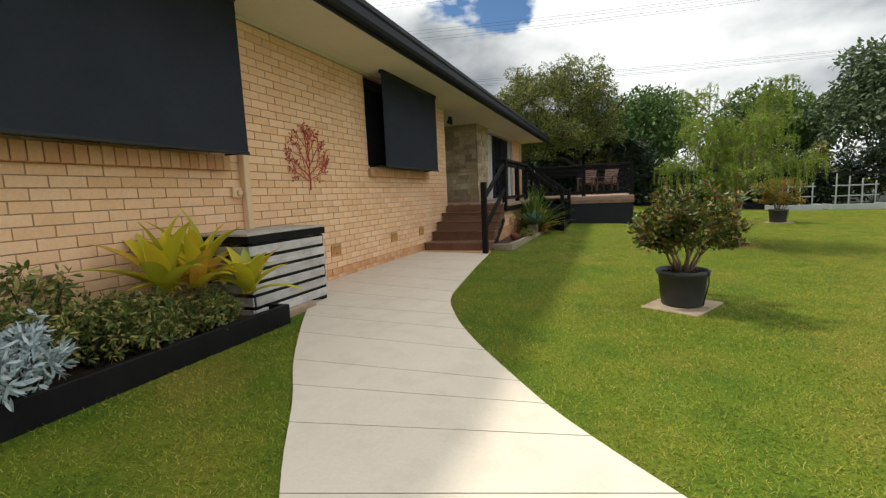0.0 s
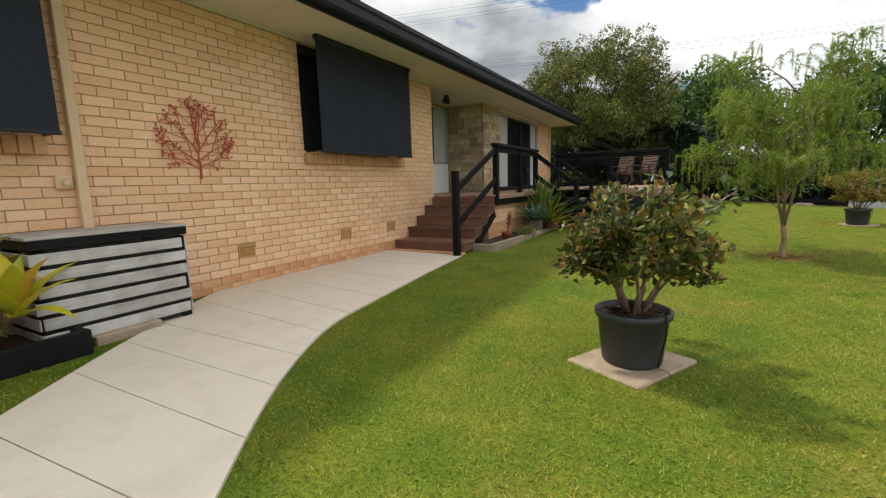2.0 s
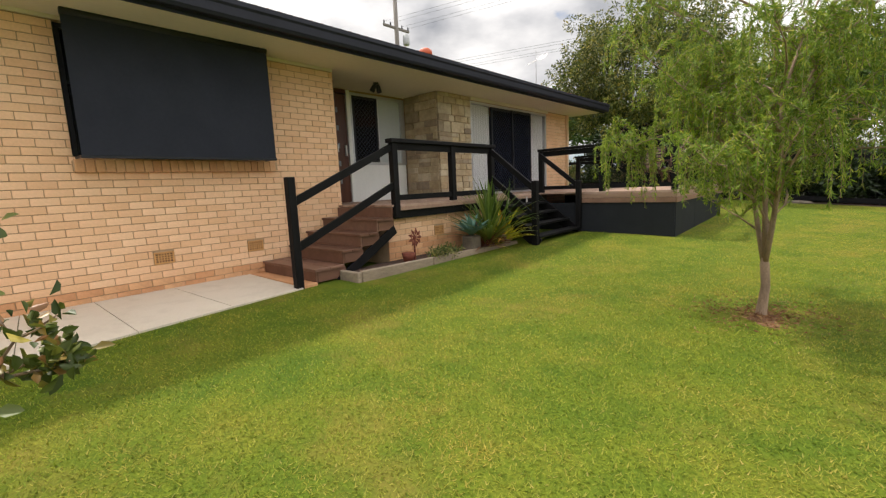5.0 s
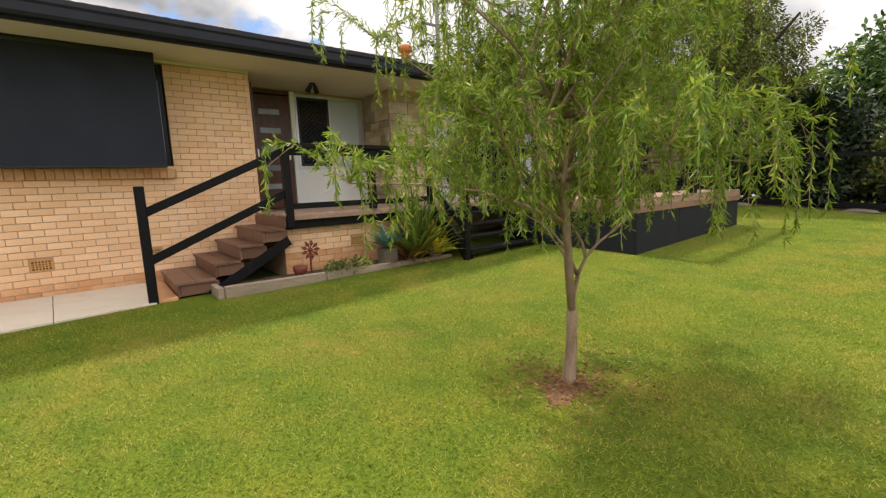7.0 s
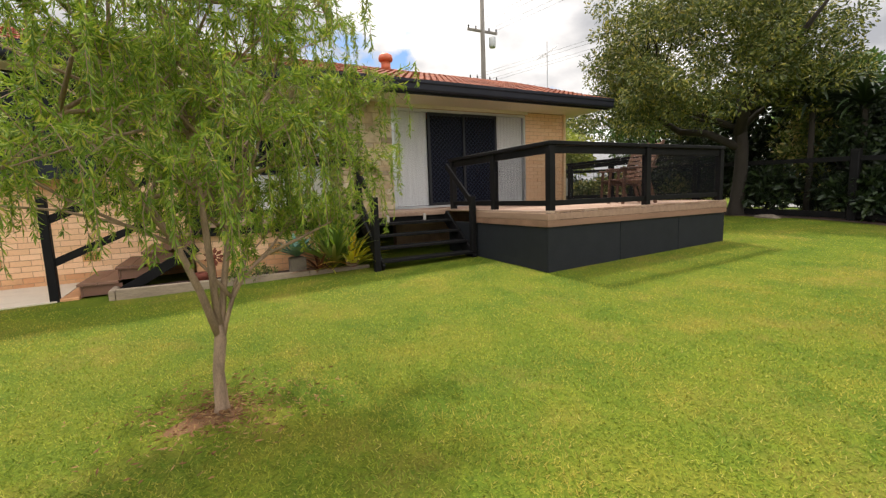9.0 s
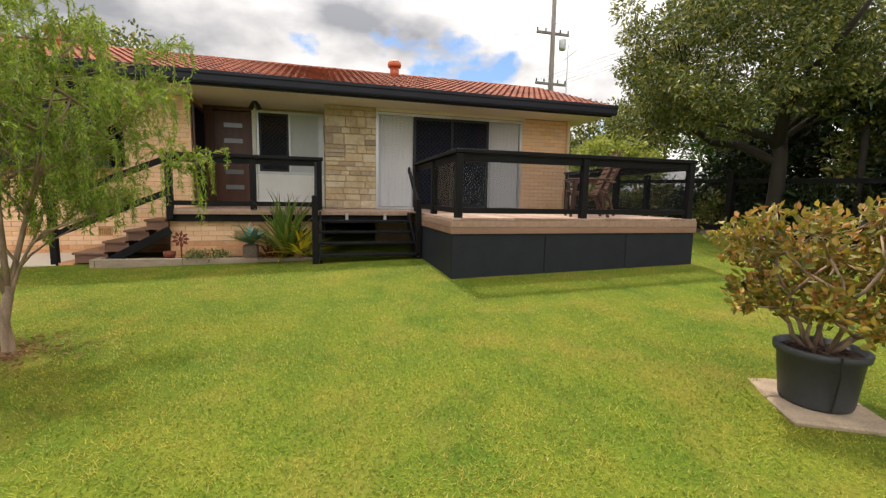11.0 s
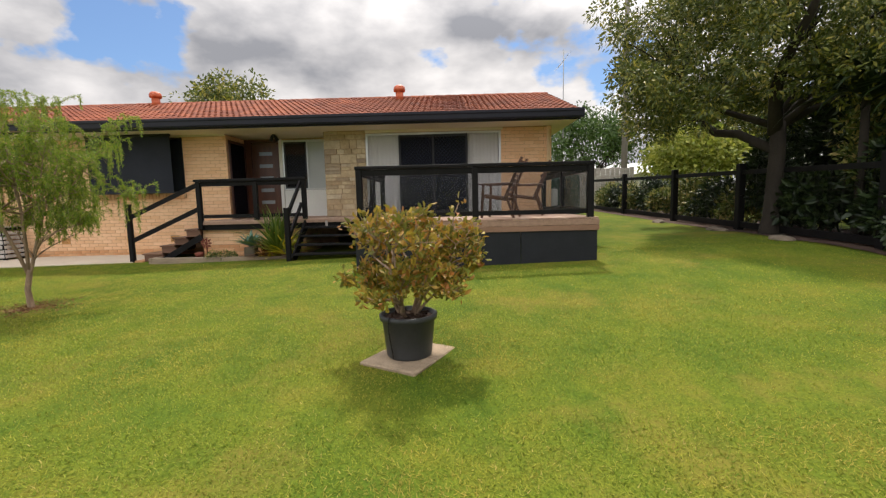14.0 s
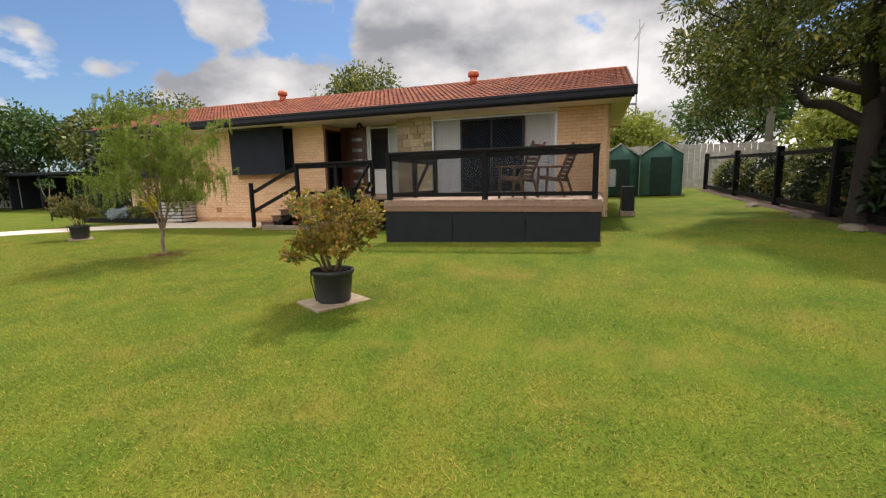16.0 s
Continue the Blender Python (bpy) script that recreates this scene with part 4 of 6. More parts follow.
def porch_rail():
    r = thing("porch_railing", (-2.6, 10.7, 1.0), "black painted timber handrail of the porch steps", "railing")
    off = Matrix.Translation((2.6, -10.7, -1.0))

    def add(name, bm):
        bm.transform(off)
        deck_rail(name, bm, r)
    add("newel_post", boxed(((-2.65, 8.82, -0.05), (-2.54, 8.93, 1.58)), bevel=0.008))
    for y, z0 in ((10.75, FLOOR - 0.2), (12.22, FLOOR), (13.48, FLOOR)):
        add("post", boxed(((-2.655, y - 0.055, z0), (-2.545, y + 0.055, 2.10)), bevel=0.006))
    add("top_rail", boxed(((-2.68, 10.66, 2.105), (-2.52, 13.56, 2.17)), bevel=0.006))
    add("top_rail", boxed(((-2.62, 10.81, 1.99), (-2.58, 13.43, 2.10)), bevel=0.004))
    add("bottom_rail", boxed(((-2.62, 10.81, 1.17), (-2.58, 13.43, 1.26)), bevel=0.004))
    for dz in (0.0, -0.62):
        add("stair_rail", beam(bmesh.new(), (-2.6, 8.9, 1.24 + dz), (-2.6, 10.72, 2.04 + dz), 0.045, 0.11))
    # rail down the garden steps
    add("newel_post", boxed(((-1.57, 13.34, 0.02), (-1.46, 13.45, 1.40)), bevel=0.008))
    for dz in (0.0, -0.55):
        add("stair_rail", beam(bmesh.new(), (-2.55, 13.41, 2.04 + dz), (-1.52, 13.41, 1.22 + dz), 0.045, 0.11))


porch_rail()


def garden_steps():
    s = thing("garden_steps", (-2.0, 14.4, 0.1), "black painted timber steps from the lawn to the deck", "stairs", kind="structure")
    off = Matrix.Translation((2.0, -14.4, -0.1))
    z0, n = 0.12, 5
    for i in range(1, n):
        z = z0 + (FLOOR - z0) * i / n
        x = -1.46 - (i - 1) * 0.275
        bm = boxed(((x - 0.29, 13.46, z - 0.045), (x, 15.36, z)), bevel=0.005)
        bm.transform(off)
        part("tread", bm, BLACK_TIMBER, s)
    for y in (13.47, 15.31):
        bm = beam(bmesh.new(), (-1.5, y + 0.02, 0.14), (-2.6, y + 0.02, 0.98), 0.045, 0.24)
        bm.transform(off)
        part("stringer", bm, BLACK_TIMBER, s)
    for y in (14.0, 14.8):
        bm = boxed(((-2.57, y, 0.90), (-2.555, y + 0.06, 1.04)), bevel=0.003)
        bm.transform(off)
        part("bracket", bm, GREY_BOARD, s, "pale timber block")


garden_steps()


def deck():
    d = thing("deck", (-1.8, 17.7, FLOOR), "raised timber deck with charcoal skirting", "deck", kind="structure")
    off = Matrix.Translation((1.8, -17.7, -FLOOR))
    y = 15.40
    while y < 19.98:
        w = min(0.15, 20.0 - y)
        bm = boxed(((WX + 0.01, y, FLOOR - 0.035), (0.50, y + w - 0.006, FLOOR)), bevel=0.003)
        bm.transform(off)
        part("board", bm, DECKING, d)
        y += 0.15

    def add(name, a, b, mat, label="", bevel=0.004):
        bm = boxed((a, b), bevel=bevel)
        bm.transform(off)
        part(name, bm, mat, d, label)
    for z1 in (FLOOR - 0.04, FLOOR - 0.145):
        mat = DECKING if z1 > FLOOR - 0.1 else EDGE_TIMBER
        add("edge_board", (0.47, 15.39, z1 - 0.10), (0.505, 20.01, z1), mat)
        add("edge_board", (-1.5, 15.385, z1 - 0.10), (0.468, 15.42, z1), mat)
        add("edge_board", (WX + 0.02, 19.98, z1 - 0.10), (0.468, 20.015, z1), mat)
    for y in (15.42, 17.0, 18.55):
        y1 = {15.42: 16.99, 17.0: 18.54, 18.55: 19.98}[y]
        add("skirting", (0.46, y, 0.02), (0.48, y1, FLOOR - 0.246), SKIRT, "charcoal fibre cement skirting")
    add("skirting", (-2.6, 15.41, 0.0), (0.459, 15.43, FLOOR - 0.246), SKIRT)
    add("skirting", (WX + 0.02, 19.955, 0.05), (0.459, 19.975, FLOOR - 0.246), SKIRT)


deck()


def deck_railing():
    r = thing("deck_railing", (0.44, 15.5, FLOOR), "black timber deck railing with smoked screens", "railing")
    off = Matrix.Translation((-0.44, -15.5, -FLOOR))
    def add(name, bm, mat=BLACK_TIMBER, label=""):
        bm.transform(off)
        return part(name, bm, mat, r, label)
    X, T = 0.42, 2.08
    ya, yb = 15.52, 19.86
    posts = [(X, ya), (X, 17.70), (X, yb), (-1.05, ya), (-2.55, ya), (-1.6, yb), (-3.6, yb)]
    for x, y in posts:
        add("post", boxed(((x - 0.055, y - 0.055, FLOOR - (0.10 if x == X else 0)), (x + 0.055, y + 0.055, T)), bevel=0.006))
    for a, b in (((X - 0.07, ya - 0.07), (X + 0.07, yb + 0.07)), ((-2.62, ya - 0.07), (X - 0.072, ya + 0.07)), ((-3.7, yb - 0.07), (X - 0.072, yb + 0.07))):
        add("cap_rail", boxed(((*a, T + 0.002), (*b, T + 0.06)), bevel=0.006))
    for z, h in ((T - 0.12, 0.115), (FLOOR + 0.07, 0.085)):
        add("rail", boxed(((X - 0.02, ya + 0.056, z), (X + 0.02, 17.644, z + h)), bevel=0.003))
        add("rail", boxed(((X - 0.02, 17.756, z), (X + 0.02, yb - 0.056, z + h)), bevel=0.003))
        add("rail", boxed(((-0.994, ya - 0.02, z), (X - 0.056, ya + 0.02, z + h)), bevel=0.003))
        add("rail", boxed(((-2.494, ya - 0.02, z), (-1.106, ya + 0.02, z + h)), bevel=0.003))
        add("rail", boxed(((-1.544, yb - 0.02, z), (X - 0.056, yb + 0.02, z + h)), bevel=0.003))
        add("rail", boxed(((-3.544, yb - 0.02, z), (-1.656, yb + 0.02, z + h)), bevel=0.003))
    lo, hi = FLOOR + 0.157, T - 0.122
    for a, b in (((X - 0.004, ya + 0.056), (X + 0.002, 17.644)), ((X - 0.004, 17.756), (X + 0.002, yb - 0.056)), ((-0.994, ya - 0.003), (X - 0.056, ya + 0.003)), ((-1.544, yb - 0.003), (X - 0.056, yb + 0.003))):
        add("screen", boxed(((*a, lo), (*b, hi))), SMOKED, "dark see-through screen panel")
    add("newel_post", boxed(((-1.57, 15.28, 0.05), (-1.46, 15.38, 1.36)), bevel=0.008))
    add("stair_rail", beam(bmesh.new(), (-2.5, 15.33, 2.0), (-1.52, 15.33, 1.24), 0.045, 0.1))


deck_railing()
def vent_rows(c, z):
    return round((z - c) / COURSE) * COURSE + c


VENT_AT = [(5.77, vent_rows(-0.02, 0.49)), (7.74, vent_rows(-0.02, 0.49)), (9.05, vent_rows(-0.02, 0.49))]
VENT_LOW = [(11.95, vent_rows(0.08, 0.46))]


# ---- fittings on the wall ----
def air_vent(x, y, z):
    v = thing("air_brick", (x, y, z), "orange terracotta air vent with square holes in the brick wall", "air vent", "air vents")
    w, h = BL / 2 - 0.008, 2 * COURSE - 0.03
    bars = [((-0.004, -w, 0), (0.012, w, 0.022)), ((-0.004, -w, h - 0.022), (0.012, w, h)), ((-0.004, -w, 0.022), (0.012, -w + 0.02, h - 0.022)), ((-0.004, w - 0.02, 0.022), (0.012, w, h - 0.022))]
    for i in range(1, 6):
        y_ = -w + 0.02 + (2 * w - 0.04) * i / 6
        bars.append(((-0.004, y_ - 0.007, 0.022), (0.009, y_ + 0.007, h - 0.022)))
    for i in range(1, 4):
        z_ = 0.022 + (h - 0.044) * i / 4
        bars.append(((-0.004, -w + 0.02, z_ - 0.007), (0.008, w - 0.02, z_ + 0.007)))
    part("grille", boxed(*bars), VENT_CLAY, v)
    # flat black plate standing in for the shade inside the holes
    part("hole_shade", boxed(((-0.0085, -w + 0.004, 0.004), (-0.0055, w - 0.004, h - 0.004))), BLACK_METAL, v, "black plate for the shade in the grille's holes")


VENT_CLAY = simple("orange_clay", (0.52, 0.27, 0.10), 0.8, 0.2, 9)
for y, z in VENT_AT:
    air_vent(WX, y, z)
for y, z in VENT_LOW:
    air_vent(-2.755, y, z)


def downpipe():
    d = thing("downpipe", (WX + 0.05, 4.02, 0.0), "cream painted rainwater downpipe on the brick wall", "downpipe")
    part("pipe", boxed(((-0.045, -0.045, 0.1), (0.04, 0.045, EAVE - 0.02)), bevel=0.008), CREAM, d)
    for z in (0.9, 2.6):
        part("bracket", boxed(((-0.048, -0.055, z), (0.046, 0.055, z + 0.03)), bevel=0.003), CREAM, d)
    e = thing("downpipe", (WX + 0.05, 20.1, 0.3), "cream painted rainwater downpipe at the house corner", "downpipe")
    part("pipe", boxed(((-0.045, -0.04, 0.1), (0.04, 0.04, EAVE - 0.32)), bevel=0.008), CREAM, e)
    t = thing("power_outlet", (WX + 0.02, 3.90, 1.42), "small cream weatherproof power outlet on the wall", "outlet")
    part("plate", boxed(((-0.018, -0.075, 0), (0.03, 0.06, 0.13)), bevel=0.012), CREAM, t)
    part("knob", lathe(bmesh.new(), [(0.035, 0), (0.035, 0.03), (0.02, 0.04)], 14), CREAM, t).matrix_basis = pose(0.03, 0.0, 0.06, 0, 90, 0)


downpipe()


def wall_art():
    a = thing("wall_art", (WX + 0.03, 5.23, 1.55), "rust red cut metal tree ornament fixed to the wall", "wall art")
    rnd = random.Random(11)
    bm, tips = bmesh.new(), []
    tube(bm, [(0, 0, -0.04), (0, 0.012, 0.10), (0, -0.004, 0.22), (0, 0.02, 0.38), (0, -0.01, 0.58)], [0.014, 0.012, 0.010, 0.007, 0.004], 6)
    middle, reach = Vector((0, 0, 0.42)), 0.46

    def sprig(p, ang, length, r, bend, depth):
        """A curved twig with smaller ones on both sides, kept inside the round outline."""
        line = [p]
        for k in range(1, 7):
            q = line[-1] + Vector((0, math.sin(ang + bend * k / 6), math.cos(ang + bend * k / 6))) * length / 6
            if (q - middle).length > reach or q.z < 0.06:
                break
            line.append(q)
        n = len(line)
        if n < 2:
            return
        tube(bm, line, [r * (1 - 0.5 * k / n) for k in range(n)], 5)
        tips.extend((line[k], ang + bend * k / 6) for k in range(max(1, n - 2 if depth else n - 3), n))
        if depth:
            for k in range(1, n):
                side = 1 if k % 2 else -1
                sprig(line[k], ang + bend * k / 6 + side * rnd.uniform(0.5, 0.9), length * rnd.uniform(0.4, 0.62), r * 0.75, side * -0.3, depth - 1)
    for z, ang, bend in ((0.08, -1.2, 0.15), (0.10, 1.25, -0.2), (0.15, -0.95, -0.2), (0.17, 0.9, 0.25), (0.25, -0.5, -0.35), (0.27, 0.55, 0.25), (0.36, -0.25, 0.3), (0.40, 0.3, -0.35)):
        sprig(Vector((0, 0, z)), ang, 0.62, 0.0075, bend, 1)
    tagged(part("branchwork", bm, ART_RED, a), kind="stuff")
    bm = bmesh.new()
    for p, ang in tips:
        for k in ((-1, 1) if rnd.random() < 0.15 else (rnd.choice((-1, 1)),)):
            t = ang + k * rnd.uniform(0.5, 1.2)
            d = Vector((0, math.sin(t), math.cos(t)))
            s = Vector((0, d.z, -d.y)) * 0.012
            c = p + d * 0.008
            ring = [c, c + d * 0.016 + s, c + d * 0.042, c + d * 0.016 - s]
            f = [bm.verts.new(v + Vector((0.005, 0, 0))) for v in ring]
            b = [bm.verts.new(v - Vector((0.005, 0, 0))) for v in ring]
            bm.faces.new(f), bm.faces.new(b[::-1])
            for i in range(4):
                bm.faces.new((f[i], b[i], b[(i + 1) % 4], f[(i + 1) % 4]))
    tagged(part("leafwork", bm, ART_RED, a), kind="stuff")


wall_art()


def porch_lamp():
    l = thing("porch_light", (-4.46, 12.07, EAVE - 0.006), "black twin spot lamp under the porch ceiling", "lamp")
    part("base", lathe(bmesh.new(), [(0.055, -0.04), (0.06, 0.0)], 14), BLACK_METAL, l)
    for k in (-1, 1):
        part("spot", lathe(bmesh.new(), [(0.03, 0), (0.045, 0.05), (0.055, 0.17)], 14), BLACK_METAL, l, "", True).matrix_basis = pose(0.02, k * 0.03, -0.03, 180 + k * 25, 15, 0)


porch_lamp()


# ---- foliage ----
def cloud(name, clumps, per, length, width, spread, droop=0.25, seed=1, flat=0.75):
    """A mesh of leaves scattered in clumps, pointing outwards and down a little."""
    g = np.random.default_rng(seed)
    c = np.repeat(np.asarray(clumps, dtype=float), per, axis=0)
    k = len(c)
    d = g.normal(size=(k, 3))
    d /= np.linalg.norm(d, axis=1, keepdims=True)
    rad = g.uniform(0.25, 1.0, size=(k, 1)) ** 0.5
    at = c + d * rad * spread * np.array([1, 1, flat])
    along = d + g.normal(size=(k, 3)) * 0.55 + np.array([0, 0, -droop])
    return leaves_mesh(name, at, along, g.normal(size=(k, 3)), length * g.uniform(0.6, 1.25, k), width * g.uniform(0.7, 1.2, k))


def shell_points(n, radii, seed, inner=0.45, cut=-0.5):
    """Uneven points through the outer part of an ellipsoid."""
    g = np.random.default_rng(seed)
    out = []
    while len(out) < n:
        d = g.normal(size=3)
        d /= np.linalg.norm(d)
        if d[2] < cut:
            continue
        lump = 0.86 + 0.3 * noise.noise(Vector(d) * 1.7 + Vector((seed, 0, 0)))
        out.append(d * np.array(radii) * g.uniform(inner, 1.0) ** 0.6 * lump)
    return np.array(out)


def limb(p, q, bend, rnd, n=5):
    p, q = Vector(p), Vector(q)
    k = Vector((rnd.uniform(-1, 1), rnd.uniform(-1, 1), rnd.uniform(-0.4, 1))) * bend
    return [p.lerp(q, i / (n - 1)) + k * math.sin(math.pi * i / (n - 1)) for i in range(n)]


def garden_tree(at, label, height, radii, mat, seed, clumps=90, per=70, leaf=(0.28, 0.12), spread=0.8, trunk_r=0.22, bark=None, cut=-0.5, low=0.4, name="tree", group="", core=None):
    """A tree: tapered trunk, limbs to the clumps, and a crown of leaves. radii: of the crown, whose centre lies at height."""
    t = thing(name, at, label, "tree", group)
    rnd = random.Random(seed)
    pts = shell_points(clumps, radii, seed, 0.35, cut) + np.array(core if core else (0, 0, height))
    fork = Vector((rnd.uniform(-0.1, 0.1), rnd.uniform(-0.1, 0.1), height * low))
    bm = bmesh.new()
    tube(bm, [(0, 0, -0.2), (0, 0, 0.15), *limb((0.02, 0, 0.4), fork, 0.12, rnd, 4)], [trunk_r * 1.5, trunk_r * 1.2, trunk_r, trunk_r * 0.95, trunk_r * 0.9, trunk_r * 0.85], 10)
    part("trunk", bm, bark or BARK_DARK, t, "", True)
    order = list(range(len(pts)))
    rnd.shuffle(order)
    mains = order[:min(8, max(6, len(order) // 8))]
    for i in mains:
        q = Vector(pts[i]) * 0.94
        bm = bmesh.new()
        tube(bm, limb(fork + Vector((0, 0, -0.1)), q, 0.3, rnd), [trunk_r * 0.5, trunk_r * 0.4, trunk_r * 0.28, trunk_r * 0.17, trunk_r * 0.06], 6)
        part("limb", bm, bark or BARK_DARK, t, "", True)
    bm = bmesh.new()
    for i in order[len(mains):len(mains) * 6]:
        m = min(mains, key=lambda j: (pts[j] - pts[i]) @ (pts[j] - pts[i]))
        tube(bm, limb(fork.lerp(Vector(pts[m]), 0.6), pts[i], 0.15, rnd, 4), [trunk_r * 0.16, trunk_r * 0.12, trunk_r * 0.08, trunk_r * 0.03], 5)
    tagged(part("branchwork", bm, bark or BARK_DARK, t, "", True), kind="stuff")
    part("crown", cloud("crown", pts, per, leaf[0], leaf[1], spread, 0.3, seed), mat, t)
    return t


def weeping_tree():
    x, y = 2.36, 10.9
    t = thing("weeping_tree", (x, y, rise(x, y)), "slim weeping tree with hanging narrow light green leaves on the lawn", "tree")
    rnd = random.Random(4)
    g = np.random.default_rng(21)
    bm = bmesh.new()
    tube(bm, [(0, 0, -0.05), (0.0, 0, 0.05), (0.02, 0.0, 0.3), (0.0, 0.03, 0.50), (0.0, 0.03, 0.60)], [0.066, 0.046, 0.037, 0.039, 0.022], 10)
    part("trunk", bm, BARK, t, "", True)
    forks = [((0.0, 0.03, 0.47), (-0.2, 0.50, 2.2), 0.025), ((0.0, 0.03, 0.5), (0.1, -0.62, 1.9), 0.027), ((0.0, 0.03, 0.52), (0.0, -0.12, 2.6), 0.026), ((0.0, 0.03, 0.44), (0.1, 0.36, 1.05), 0.018)]
    ends = []
    for p, q, r in forks:
        line = limb(p, q, 0.10, rnd, 6)
        part("limb", tube(bmesh.new(), line, [r * (1 - 0.12 * i) for i in range(6)], 7), BARK, t, "", True)
        for k in range(12 if q[2] > 1.5 else 5):
            s = line[2 + k % 4]
            ang, out = rnd.uniform(0, 6.28), rnd.uniform(0.35, 1.3) * (1.0 if q[2] > 1.5 else 0.6)
            top = rnd.uniform(1.9, 3.5) if q[2] > 1.5 else rnd.uniform(1.2, 1.7)
            e = Vector((-0.13 + q[0] * 0.4 + out * math.cos(ang) * 0.95, q[1] * 0.4 + out * math.sin(ang), top - 0.3 * out * out))
            arc = limb(s, e, 0.12, rnd, 5)
            part("branch", tube(bmesh.new(), arc, [0.014, 0.011, 0.008, 0.006, 0.003], 5), BARK, t, "", True)
            ends += [arc[2], arc[3], arc[4], arc[4], arc[3].lerp(arc[4], 0.5)]
    at, along = [], []
    bm = bmesh.new()
    for e in ends:
        for _ in range(4):
            ang = rnd.uniform(0, 6.28)
            d = Vector((math.cos(ang), math.sin(ang), 0.75)) * rnd.uniform(0.12, 0.42)
            fall = rnd.uniform(0.15, 0.5 if e.z > 1.9 else 0.75)
            if e.z - fall < 0.9:
                fall = max(0.1, e.z - rnd.uniform(0.9, 1.4))
            strand = [Vector(e) + d * min(1, 1.6 * s) + Vector((0, 0, 0.3 * s * (1 - s) - fall * s * s)) for s in (0, 0.2, 0.4, 0.6, 0.8, 1.0)]
            tube(bm, strand[::2] + [strand[-1]], [0.003, 0.0025, 0.002, 0.0015], 3)
            n = int(90 + fall * 110)
            for k in range(n):
                s = rnd.random() ** 0.8 * 4.99
                i = int(s)
                p = strand[i].lerp(strand[i + 1], s - i)
                at.append(p)
                along.append((strand[i + 1] - strand[i]).normalized() * 0.8 + Vector(g.normal(size=3)) * 0.6 + Vector((0, 0, -0.25)))
    tagged(part("twig_mass", bm, BARK, t), kind="stuff")
    k = len(at)
    part("crown", leaves_mesh("crown", np.array(at), np.array(along), g.normal(size=(k, 3)), g.uniform(0.03, 0.062, k), g.uniform(0.0055, 0.0095, k), 0.1), LEAF_WILLOW, t)
    ring = thing("soil_patch", (x, y, rise(x, y)), "bare reddish earth round the tree's foot", "soil", kind="structure")
    bm = bmesh.new()
    c = bm.verts.new((0, 0, 0.011))
    edge = []
    for k in range(36):
        a = k / 36 * 2 * math.pi
        r = 0.2 + 0.2 * noise.noise(Vector((math.cos(a) * 1.6, math.sin(a) * 1.6, 3)))
        edge.append(bm.verts.new((r * math.cos(a), r * math.sin(a), -0.006)))
    for k in range(36):
        bm.faces.new((c, edge[k], edge[(k + 1) % 36]))
    part("earth", bm, EARTH, ring, "", True)
    n = 900
    a, r = g.uniform(0, 6.283, n), np.abs(g.normal(0, 0.36, n)) + 0.05
    lx, ly = r * np.cos(a), r * np.sin(a)
    flat = g.normal(size=(n, 3)) * np.array([1, 1, 0.2])
    litter = leaves_mesh("leaf_litter", np.column_stack([lx, ly, np.full(n, 0.022) + g.uniform(0, 0.012, n)]), flat, g.normal(size=(n, 3)), g.uniform(0.025, 0.06, n), g.uniform(0.006, 0.014, n))
    tagged(part("leaf_litter", litter, LITTER, ring, "dry reddish fallen leaves"), kind="stuff")


LITTER = pieces_mat("dry_leaf_litter", [(0.0, (0.16, 0.07, 0.03)), (0.6, (0.27, 0.13, 0.055)), (1.0, (0.38, 0.24, 0.10))], 0.9, 30, 0.2)
EARTH = simple("dry_red_earth", (0.15, 0.075, 0.033), 0.95, 0.4, 9, 0, 0.8)
weeping_tree()


